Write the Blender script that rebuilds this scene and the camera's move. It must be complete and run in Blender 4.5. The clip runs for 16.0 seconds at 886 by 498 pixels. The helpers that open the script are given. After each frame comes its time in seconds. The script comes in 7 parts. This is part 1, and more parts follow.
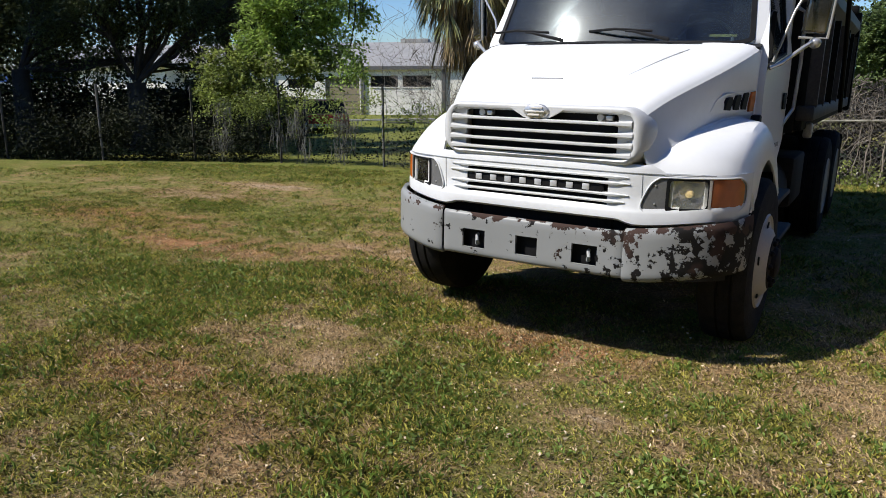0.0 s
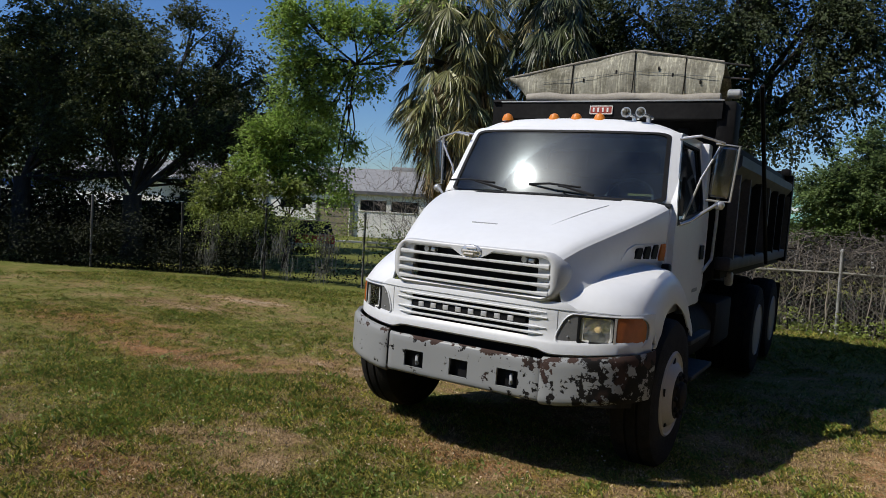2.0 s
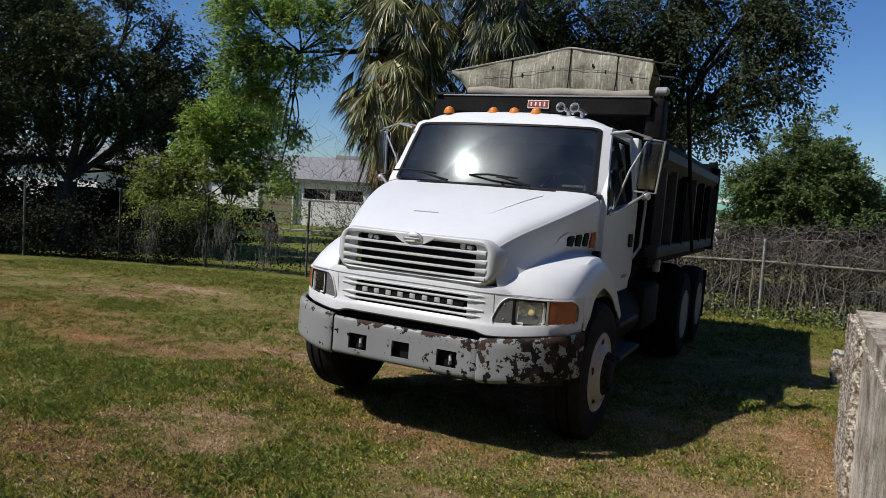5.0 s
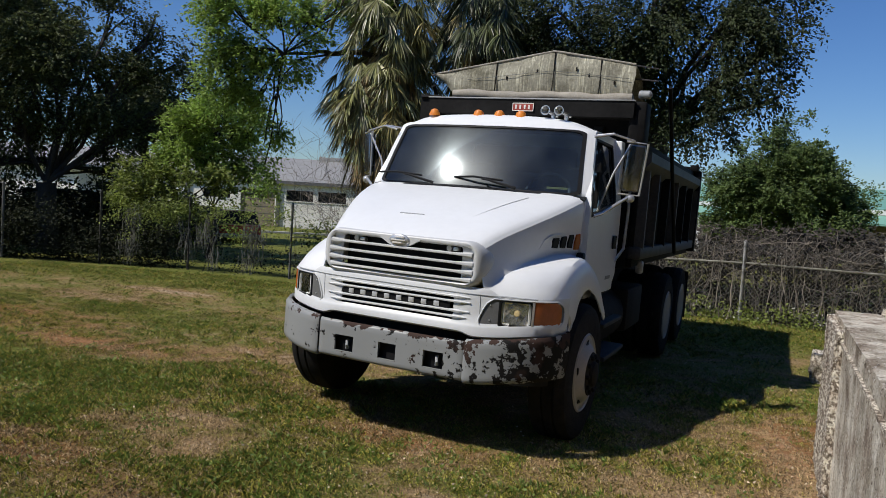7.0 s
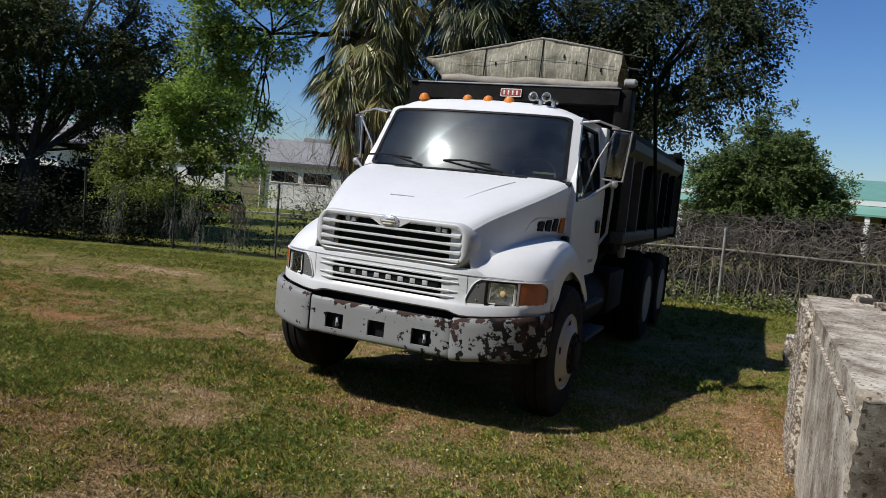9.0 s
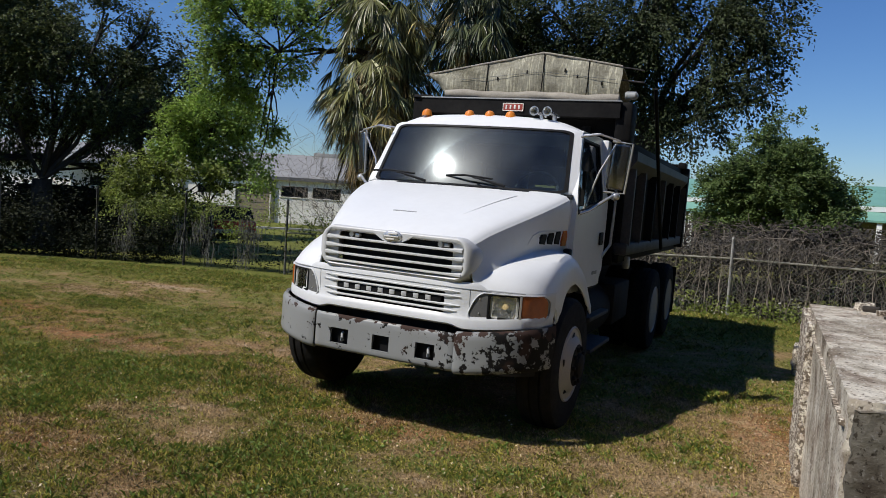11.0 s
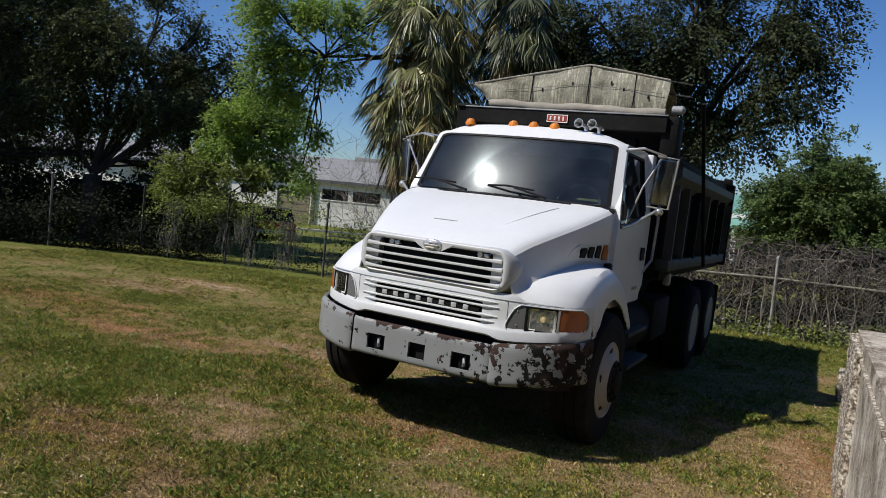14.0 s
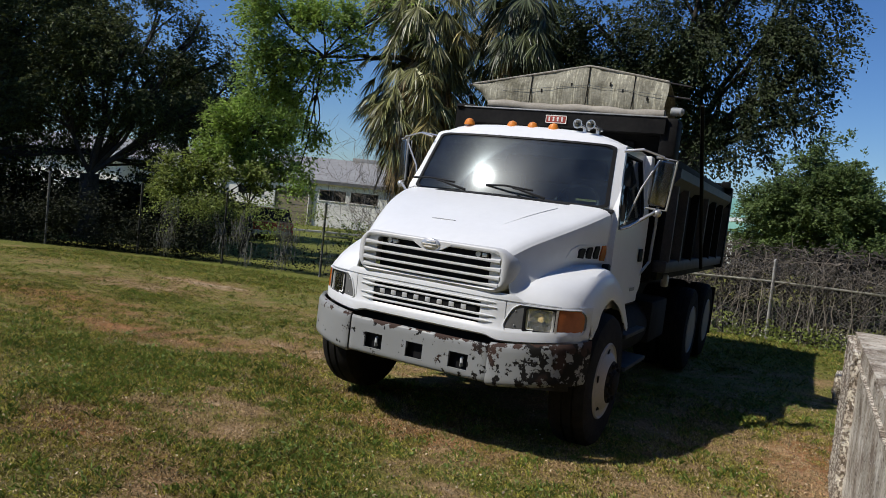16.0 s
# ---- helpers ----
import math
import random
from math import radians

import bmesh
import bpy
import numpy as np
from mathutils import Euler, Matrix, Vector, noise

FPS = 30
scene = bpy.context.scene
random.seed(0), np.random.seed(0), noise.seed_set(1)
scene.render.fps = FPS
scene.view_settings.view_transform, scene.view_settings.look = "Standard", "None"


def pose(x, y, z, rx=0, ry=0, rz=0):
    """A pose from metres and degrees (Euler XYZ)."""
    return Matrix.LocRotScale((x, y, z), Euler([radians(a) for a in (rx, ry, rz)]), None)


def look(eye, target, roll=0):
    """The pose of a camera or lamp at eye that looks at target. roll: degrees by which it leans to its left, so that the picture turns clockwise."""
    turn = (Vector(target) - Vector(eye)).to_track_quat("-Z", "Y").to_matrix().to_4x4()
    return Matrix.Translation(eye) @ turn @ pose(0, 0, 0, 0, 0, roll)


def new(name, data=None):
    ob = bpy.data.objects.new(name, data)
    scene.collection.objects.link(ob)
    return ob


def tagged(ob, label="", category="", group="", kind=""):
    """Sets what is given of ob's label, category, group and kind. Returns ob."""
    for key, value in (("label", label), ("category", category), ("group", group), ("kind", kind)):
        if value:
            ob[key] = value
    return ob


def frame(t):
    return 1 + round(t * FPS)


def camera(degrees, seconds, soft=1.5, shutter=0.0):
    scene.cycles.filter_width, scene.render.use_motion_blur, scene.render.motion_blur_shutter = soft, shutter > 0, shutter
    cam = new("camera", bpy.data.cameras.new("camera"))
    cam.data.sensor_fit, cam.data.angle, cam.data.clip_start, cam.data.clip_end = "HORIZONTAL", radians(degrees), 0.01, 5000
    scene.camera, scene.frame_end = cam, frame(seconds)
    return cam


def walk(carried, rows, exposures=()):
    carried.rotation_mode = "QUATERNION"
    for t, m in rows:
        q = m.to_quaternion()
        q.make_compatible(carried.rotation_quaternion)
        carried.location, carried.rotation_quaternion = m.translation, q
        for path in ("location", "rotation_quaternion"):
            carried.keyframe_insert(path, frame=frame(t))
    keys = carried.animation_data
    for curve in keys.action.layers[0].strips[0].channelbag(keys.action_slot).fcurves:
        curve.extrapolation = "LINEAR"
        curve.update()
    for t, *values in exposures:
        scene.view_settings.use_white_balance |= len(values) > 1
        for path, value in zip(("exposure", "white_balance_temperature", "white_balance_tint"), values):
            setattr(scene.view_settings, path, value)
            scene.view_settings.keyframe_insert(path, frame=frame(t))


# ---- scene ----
cam = camera(63.1, 16.0, soft=0.5)
PATH = [
    (0, (1.781, -3.779, 1.599), (0.756, -2.122, 1.15), -0.1),
    (0.5, (1.993, -3.854, 1.63), (0.92, -2.219, 1.214), 1.5),
    (1, (2.09, -3.996, 1.691), (1.001, -2.345, 1.39), 1.7),
    (1.5, (2.175, -4.095, 1.719), (1.176, -2.382, 1.46), 2.2),
    (2, (2.318, -4.131, 1.702), (1.294, -2.416, 1.593), 3.2),
    (2.5, (2.371, -4.217, 1.705), (1.359, -2.495, 1.605), 2.8),
    (3, (2.384, -4.348, 1.716), (1.402, -2.608, 1.621), 2.9),
    (3.5, (2.411, -4.358, 1.706), (1.447, -2.609, 1.587), 2.6),
    (4, (2.436, -4.347, 1.702), (1.532, -2.568, 1.566), 3.5),
    (4.5, (2.438, -4.338, 1.711), (1.542, -2.554, 1.578), 3.9),
    (5, (2.448, -4.325, 1.704), (1.561, -2.538, 1.574), 3.6),
    (5.2, (2.45, -4.332, 1.704), (1.595, -2.529, 1.572), 3.7),
    (7.5, (2.428, -4.38, 1.7), (1.589, -2.569, 1.58), 3.6),
    (8, (2.419, -4.433, 1.704), (1.611, -2.609, 1.566), 4.1),
    (8.5, (2.44, -4.485, 1.692), (1.643, -2.658, 1.525), 4.7),
    (11, (2.547, -4.537, 1.718), (1.716, -2.722, 1.586), 3.7),
    (11.5, (2.538, -4.524, 1.724), (1.693, -2.717, 1.584), 4.6),
    (12, (2.536, -4.53, 1.729), (1.678, -2.728, 1.59), 4.7),
    (12.5, (2.532, -4.536, 1.73), (1.66, -2.742, 1.593), 5.2),
    (13, (2.535, -4.541, 1.731), (1.643, -2.756, 1.596), 5.4),
    (13.5, (2.529, -4.538, 1.732), (1.624, -2.76, 1.601), 5.5),
    (14, (2.527, -4.544, 1.734), (1.603, -2.774, 1.613), 5.6),
    (14.5, (2.524, -4.546, 1.726), (1.588, -2.782, 1.616), 5.7),
    (15, (2.517, -4.538, 1.717), (1.581, -2.774, 1.613), 5.7),
    (15.5, (2.517, -4.535, 1.712), (1.59, -2.765, 1.607), 5.7),
    (16, (2.519, -4.54, 1.714), (1.601, -2.766, 1.599), 6.0),
]
walk(cam, [(t, look(eye, target, roll)) for t, eye, target, roll in PATH], exposures=[(0.0, 0.46), (0.5, 0.12), (1.0, 0.18), (1.5, 0.07), (2.0, 0.0), (8.0, 0.0), (11.0, 0.02), (16.0, 0.01)])

# ---- light ----
SUN = Vector((-0.60, -0.665, 1.0)).normalized()
world = bpy.data.worlds.new("sky")
scene.world = world
world.use_nodes = True
wn = world.node_tree.nodes
sky = wn.new("ShaderNodeTexSky")
sky.sky_type, sky.sun_disc = "NISHITA", False
sky.sun_elevation = math.asin(SUN.z)
sky.sun_rotation = math.atan2(SUN.x, SUN.y)
sky.air_density, sky.dust_density, sky.ozone_density = 1.15, 0.1, 2.2
rich = wn.new("ShaderNodeHueSaturation")
rich.inputs["Saturation"].default_value = 1.2
rich.inputs["Hue"].default_value = 0.503
world.node_tree.links.new(sky.outputs[0], rich.inputs["Color"])
cool = wn.new("ShaderNodeMix")
cool.data_type, cool.blend_type = "RGBA", "MULTIPLY"
cool.inputs["Factor"].default_value, cool.inputs["B"].default_value = 1.0, (0.76, 0.95, 1.30, 1)
world.node_tree.links.new(rich.outputs[0], cool.inputs["A"])
world.node_tree.links.new(cool.outputs["Result"], wn["Background"].inputs[0])
wn["Background"].inputs[1].default_value = 0.074
sun_data = bpy.data.lights.new("sun", "SUN")
sun_data.energy, sun_data.angle, sun_data.color = 4.2, radians(0.55), (1.0, 0.95, 0.87)
sun = new("sun", sun_data)
sun.matrix_world = look(SUN * 50, (0, 0, 0))


# ---- materials ----
def material(name, color, rough=0.6, metal=0.0, vary=0.15, scale=6.0, bump=0.0, bump_scale=60.0, second=None, island=0.0, spec=0.5, trans=0.0, coat=0.0):
    """A surface with tone variation at two scales, optional second colour patches, bump and per-island variation."""
    m = bpy.data.materials.new(name)
    m.use_nodes = True
    n, l = m.node_tree.nodes, m.node_tree.links
    b = n["Principled BSDF"]
    b.inputs["Roughness"].default_value, b.inputs["Metallic"].default_value = rough, metal
    b.inputs["Specular IOR Level"].default_value = spec
    b.inputs["Coat Weight"].default_value = coat
    geo = n.new("ShaderNodeTexCoord")
    big, fine = n.new("ShaderNodeTexNoise"), n.new("ShaderNodeTexNoise")
    big.inputs["Scale"].default_value, big.inputs["Detail"].default_value = scale, 5
    fine.inputs["Scale"].default_value, fine.inputs["Detail"].default_value = scale * 9, 3
    for t in (big, fine):
        l.new(geo.outputs["Object"], t.inputs["Vector"])
    mix = n.new("ShaderNodeMix")
    mix.data_type, mix.blend_type = "RGBA", "MIX"
    c = Vector(color)
    dark = tuple(c * (1 - vary)) + (1,)
    lite = tuple(min(v * (1 + vary), 1.0) for v in (second or color)) + (1,)
    mix.inputs["A"].default_value, mix.inputs["B"].default_value = dark, lite
    ramp = n.new("ShaderNodeMapRange")
    ramp.inputs["From Min"].default_value, ramp.inputs["From Max"].default_value = 0.35, 0.65
    add = n.new("ShaderNodeMath")
    add.operation, add.inputs[1].default_value = "MULTIPLY_ADD", 0.6
    half = n.new("ShaderNodeMath")
    half.operation, half.inputs[1].default_value = "MULTIPLY", 0.4
    l.new(fine.outputs["Fac"], half.inputs[0])
    l.new(big.outputs["Fac"], add.inputs[0])
    l.new(half.outputs[0], add.inputs[2])
    l.new(add.outputs[0], ramp.inputs["Value"])
    l.new(ramp.outputs["Result"], mix.inputs["Factor"])
    out = mix.outputs["Result"]
    if island:
        g = n.new("ShaderNodeNewGeometry")
        hsv = n.new("ShaderNodeHueSaturation")
        r = n.new("ShaderNodeMapRange")
        r.inputs["To Min"].default_value, r.inputs["To Max"].default_value = 1 - island, 1 + island
        l.new(g.outputs["Random Per Island"], r.inputs["Value"])
        l.new(r.outputs["Result"], hsv.inputs["Value"])
        l.new(out, hsv.inputs["Color"])
        out = hsv.outputs["Color"]
    l.new(out, b.inputs["Base Color"])
    if bump:
        t, bp = n.new("ShaderNodeTexNoise"), n.new("ShaderNodeBump")
        t.inputs["Scale"].default_value, t.inputs["Detail"].default_value = bump_scale, 6
        bp.inputs["Strength"].default_value, bp.inputs["Distance"].default_value = bump, 0.02
        l.new(geo.outputs["Object"], t.inputs["Vector"])
        l.new(t.outputs["Fac"], bp.inputs["Height"])
        l.new(bp.outputs["Normal"], b.inputs["Normal"])
    if trans:
        tr, ms = n.new("ShaderNodeBsdfTranslucent"), n.new("ShaderNodeMixShader")
        ms.inputs["Fac"].default_value = trans
        l.new(out, tr.inputs["Color"])
        l.new(b.outputs["BSDF"], ms.inputs[1])
        l.new(tr.outputs["BSDF"], ms.inputs[2])
        l.new(ms.outputs["Shader"], n["Material Output"].inputs["Surface"])
    return m


def glass_material(name, color, rough=0.02, dirt=0.12, hazy=0.03):
    """Tinted window glass: clear transmission for straight rays with a sharp coat of reflection and a bluish diffuse
    film that paints in sky sheen.
    """
    m = bpy.data.materials.new(name)
    m.use_nodes = True
    n, l = m.node_tree.nodes, m.node_tree.links
    n.remove(n["Principled BSDF"])
    clear, gloss, sheen_film = n.new("ShaderNodeBsdfTransparent"), n.new("ShaderNodeBsdfGlossy"), n.new("ShaderNodeBsdfDiffuse")
    clear.inputs["Color"].default_value = (*color, 1)
    gloss.inputs["Roughness"].default_value = rough
    # Bluish diffuse colour stands in for sky reflected on the windscreen.
    sheen_film.inputs["Color"].default_value = (0.45, 0.52, 0.56, 1)
    fres = n.new("ShaderNodeFresnel")
    fres.inputs["IOR"].default_value = 1.52
    a, b = n.new("ShaderNodeMixShader"), n.new("ShaderNodeMixShader")
    noise_t, rng, geo = n.new("ShaderNodeTexNoise"), n.new("ShaderNodeMapRange"), n.new("ShaderNodeTexCoord")
    noise_t.inputs["Scale"].default_value, noise_t.inputs["Detail"].default_value = 3.0, 8
    # The dirt value sets how strongly this painted sheen shows.
    rng.inputs["To Max"].default_value = dirt
    rng.inputs["From Min"].default_value, rng.inputs["From Max"].default_value = 0.3, 0.75
    l.new(geo.outputs["Object"], noise_t.inputs["Vector"])
    l.new(noise_t.outputs["Fac"], rng.inputs["Value"])
    l.new(rng.outputs["Result"], a.inputs["Fac"])
    l.new(clear.outputs[0], a.inputs[1])
    l.new(sheen_film.outputs[0], a.inputs[2])
    l.new(fres.outputs[0], b.inputs["Fac"])
    l.new(a.outputs[0], b.inputs[1])
    l.new(gloss.outputs[0], b.inputs[2])
    haze, c = n.new("ShaderNodeBsdfGlossy"), n.new("ShaderNodeMixShader")
    haze.inputs["Roughness"].default_value, c.inputs["Fac"].default_value = 0.3, hazy
    l.new(b.outputs[0], c.inputs[1])
    l.new(haze.outputs[0], c.inputs[2])
    l.new(c.outputs[0], n["Material Output"].inputs["Surface"])
    return m


def worn_paint(name, paint, under, rust, top_z, worn_shade_x):
    """White bumper paint that has flaked off in patches to dark primer, with rust along the upper edge. Extra chips at
    the right end also paint in its shade.
    """
    m = bpy.data.materials.new(name)
    m.use_nodes = True
    n, l = m.node_tree.nodes, m.node_tree.links
    b = n["Principled BSDF"]
    geo, sep = n.new("ShaderNodeTexCoord"), n.new("ShaderNodeSeparateXYZ")
    l.new(geo.outputs["Object"], sep.inputs[0])

    def tex(scale, detail, rough):
        t = n.new("ShaderNodeTexNoise")
        t.inputs["Scale"].default_value, t.inputs["Detail"].default_value, t.inputs["Roughness"].default_value = scale, detail, rough
        l.new(geo.outputs["Object"], t.inputs["Vector"])
        return t.outputs["Fac"]

    def calc(op, a, c, clamp=False):
        k = n.new("ShaderNodeMath")
        k.operation, k.use_clamp = op, clamp
        for i, v in enumerate((a, c)):
            if isinstance(v, (int, float)):
                k.inputs[i].default_value = v
            else:
                l.new(v, k.inputs[i])
        return k.outputs[0]

    def span(v, lo, hi, a=0.0, c=1.0):
        r = n.new("ShaderNodeMapRange")
        r.inputs["From Min"].default_value, r.inputs["From Max"].default_value = lo, hi
        r.inputs["To Min"].default_value, r.inputs["To Max"].default_value = a, c
        l.new(v, r.inputs["Value"])
        return r.outputs["Result"]

    b.inputs["Specular IOR Level"].default_value = 0.22
    flake = tex(11.0, 8, 0.66)
    # Chips thicken to the right: real flaking plus that end's shade.
    bias = span(sep.outputs["X"], worn_shade_x - 0.75, worn_shade_x + 0.35, 0.03, 0.19)
    chip = span(calc("ADD", flake, bias), 0.635, 0.645)
    edge = calc("ADD", tex(13.0, 5, 0.6), span(sep.outputs["Z"], top_z - 0.055, top_z, 0.0, 0.3))
    blot = span(tex(2.6, 2, 0.5), 0.44, 0.58, -0.14, 0.06)
    top = span(calc("ADD", edge, blot), 0.715, 0.735)
    mixes = []
    bare_metal = n.new("ShaderNodeMix")
    bare_metal.data_type = "RGBA"
    bare_metal.inputs["A"].default_value, bare_metal.inputs["B"].default_value = (*under, 1), (*rust, 1)
    l.new(span(tex(3.4, 4, 0.6), 0.53, 0.63), bare_metal.inputs["Factor"])
    for fac, col in ((chip, None), (top, rust)):
        mx = n.new("ShaderNodeMix")
        mx.data_type = "RGBA"
        mx.inputs["A"].default_value = (*paint, 1)
        if col:
            mx.inputs["B"].default_value = (*col, 1)
        else:
            l.new(bare_metal.outputs["Result"], mx.inputs["B"])
        l.new(fac, mx.inputs["Factor"])
        mixes.append(mx)
    l.new(mixes[0].outputs["Result"], mixes[1].inputs["A"])
    grime = n.new("ShaderNodeMix")
    grime.data_type, grime.blend_type = "RGBA", "MULTIPLY"
    grime.inputs["B"].default_value = (0.78, 0.77, 0.74, 1)
    l.new(tex(2.5, 6, 0.6), grime.inputs["Factor"])
    l.new(mixes[1].outputs["Result"], grime.inputs["A"])
    l.new(grime.outputs["Result"], b.inputs["Base Color"])
    bp = n.new("ShaderNodeBump")
    bp.inputs["Strength"].default_value, bp.inputs["Distance"].default_value, bp.invert = 0.6, 0.004, True
    l.new(calc("MAXIMUM", chip, top), bp.inputs["Height"])
    l.new(bp.outputs["Normal"], b.inputs["Normal"])
    l.new(span(calc("MAXIMUM", chip, top), 0, 1, 0.35, 0.8), b.inputs["Roughness"])
    return m


WHITE = material("white_truck_paint", (0.78, 0.79, 0.79), 0.32, vary=0.03, scale=2.0, spec=0.4)
PANEL = material("weathered_white_panel", (0.68, 0.69, 0.69), 0.42, vary=0.05, scale=3.0)
GRILLE = material("faded_silver_grille_plastic", (0.58, 0.585, 0.58), 0.4, vary=0.06, scale=8.0)
BLACK = material("black_plastic", (0.009, 0.009, 0.0095), 0.6, vary=0.3, scale=10, spec=0.2)
RUBBER = material("tyre_rubber", (0.011, 0.0105, 0.010), 0.9, vary=0.3, scale=14, bump=0.3, bump_scale=90, second=(0.018, 0.016, 0.014), spec=0.2)
CHASSIS = material("grimy_black_steel", (0.009, 0.0085, 0.008), 0.8, vary=0.4, scale=5, second=(0.016, 0.013, 0.011), spec=0.2)
BEDPAINT = material("dusty_black_bed_paint", (0.006, 0.006, 0.0065), 0.7, vary=0.4, scale=3, second=(0.010, 0.0095, 0.009), spec=0.12)
RAILPAINT = material("worn_grey_rail_paint", (0.034, 0.033, 0.032), 0.6, vary=0.4, scale=5, second=(0.045, 0.040, 0.036))
CHROME = material("chrome", (0.62, 0.61, 0.59), 0.22, 0.6, vary=0.08, scale=12)
STEEL = material("stainless_steel_bracket", (0.6, 0.59, 0.57), 0.3, 0.6, vary=0.15, scale=12)
ALUM = material("scuffed_aluminium", (0.42, 0.42, 0.41), 0.5, 0.6, vary=0.3, scale=9)
RIM = material("white_painted_steel_rim", (0.46, 0.45, 0.43), 0.55, vary=0.25, scale=7, second=(0.34, 0.31, 0.27))
AMBER = material("amber_lens", (0.42, 0.10, 0.015), 0.25, vary=0.15, scale=20, spec=0.5)
LAMPAMBER = material("orange_marker_lens", (0.75, 0.24, 0.03), 0.3, vary=0.1, scale=20)
BEZEL = material("grey_lamp_bezel", (0.3, 0.31, 0.31), 0.5, vary=0.12, scale=8)
BUMPER = worn_paint("flaking_white_bumper_paint", (0.30, 0.31, 0.31), (0.011, 0.010, 0.009), (0.055, 0.032, 0.025), 0.80, 0.77)
GLASS = glass_material("tinted_windscreen_glass", (0.33, 0.41, 0.45), 0.06, 0.045, 0.007)
CLEAR = glass_material("hazed_lamp_lens", (0.95, 0.95, 0.95), 0.04, 0.14, 0.01)
FILLER = material("dark_grey_lamp_filler", (0.13, 0.13, 0.125), 0.6, vary=0.15, scale=9)
REFLECTOR = material("lamp_reflector", (0.80, 0.78, 0.74), 0.12, 0.9, vary=0.05, scale=20)
BULB = material("warm_bulb_glass", (0.8, 0.62, 0.3), 0.2, vary=0.1, scale=30)
MIRRORBACK = material("dark_polished_mirror_shell", (0.22, 0.215, 0.19), 0.22, 0.9, vary=0.15, scale=6)
# Step metal set dark so its colour carries the shade below the cab.
STEPMETAL = material("shade_dark_step_metal", (0.05, 0.05, 0.048), 0.75, 0.1, vary=0.35, scale=9)
MIRROR = material("mirror_glass", (0.8, 0.8, 0.78), 0.03, 1.0, vary=0.04, scale=4)
CABIN = material("grey_cab_interior", (0.085, 0.095, 0.095), 0.7, vary=0.2, scale=5)
PAPER = material("yellow_paper", (0.65, 0.58, 0.2), 0.8, vary=0.1, scale=10)


def streaked(m, squash, scale, lo, hi, most, dark):
    """Stains drawn out along the axis with the smallest squash value, multiplied into a surface's colour."""
    n, l = m.node_tree.nodes, m.node_tree.links
    b = n["Principled BSDF"]
    geo, mp, t, r, mx = n.new("ShaderNodeTexCoord"), n.new("ShaderNodeMapping"), n.new("ShaderNodeTexNoise"), n.new("ShaderNodeMapRange"), n.new("ShaderNodeMix")
    mp.inputs["Scale"].default_value = squash
    t.inputs["Scale"].default_value, t.inputs["Detail"].default_value, t.inputs["Roughness"].default_value = scale, 6, 0.6
    r.inputs["From Min"].default_value, r.inputs["From Max"].default_value, r.inputs["To Max"].default_value = lo, hi, most
    mx.data_type, mx.blend_type = "RGBA", "MULTIPLY"
    mx.inputs["B"].default_value = (*dark, 1)
    l.new(geo.outputs["Object"], mp.inputs["Vector"])
    l.new(mp.outputs[0], t.inputs["Vector"])
    l.new(t.outputs["Fac"], r.inputs["Value"])
    l.new(r.outputs["Result"], mx.inputs["Factor"])
    l.new(b.inputs["Base Color"].links[0].from_socket, mx.inputs["A"])
    l.new(mx.outputs["Result"], b.inputs["Base Color"])
    return m


TARP = material("weathered_grey_green_tarp", (0.26, 0.245, 0.19), 0.9, vary=0.18, scale=5, bump=0.2, bump_scale=60, second=(0.35, 0.335, 0.265), spec=0.2)
streaked(TARP, (26, 26, 0.5), 1.6, 0.44, 0.64, 0.55, (0.50, 0.49, 0.45))
streaked(TARP, (1.6, 1.6, 2.2), 1.5, 0.55, 0.68, 0.8, (0.38, 0.37, 0.33))
streaked(TARP, (34, 34, 0.35), 1.3, 0.52, 0.60, 0.75, (1.8, 1.8, 1.75))
TARPROLL = material("pale_rolled_tarp", (0.33, 0.30, 0.25), 0.85, vary=0.2, scale=8, bump=0.3, bump_scale=30)
LETTER = material("satin_chrome_lettering", (0.55, 0.55, 0.54), 0.45, 0.3, vary=0.1, scale=20)
DECAL = material("red_decal", (0.30, 0.045, 0.03), 0.5, vary=0.1, scale=15)
PALE = material("pale_decal", (0.7, 0.66, 0.6), 0.5, vary=0.1, scale=15)


# ---- mesh tools ----
def part(name, bm, mat, parent=None, label="", smooth=True, crisp=35):
    """One mesh object from a bmesh, under its thing."""
    bmesh.ops.recalc_face_normals(bm, faces=bm.faces)
    for f in bm.faces:
        f.smooth = smooth
    if smooth:
        for e in bm.edges:
            if len(e.link_faces) == 2 and e.calc_face_angle(0) > radians(crisp):
                e.smooth = False
    me = bpy.data.meshes.new(name)
    bm.to_mesh(me)
    bm.free()
    mats = mat if isinstance(mat, (list, tuple)) else [mat]
    for one in mats:
        me.materials.append(one)
    ob = new(name, me)
    ob.parent = parent
    if label:
        tagged(ob, label)
    return ob


def raw(name, verts, faces, mat, parent=None, smooth=False):
    """One mesh object from lists, for what is too large for a bmesh."""
    me = bpy.data.meshes.new(name)
    me.from_pydata([tuple(v) for v in verts], [], faces)
    me.materials.append(mat)
    if smooth:
        me.shade_smooth()
    ob = new(name, me)
    ob.parent = parent
    return ob


def thing(name, m, label, category, group="", kind=""):
    ob = new(name)
    ob.empty_display_size = 0.2
    ob.matrix_world = m
    return tagged(ob, label, category, group, kind)


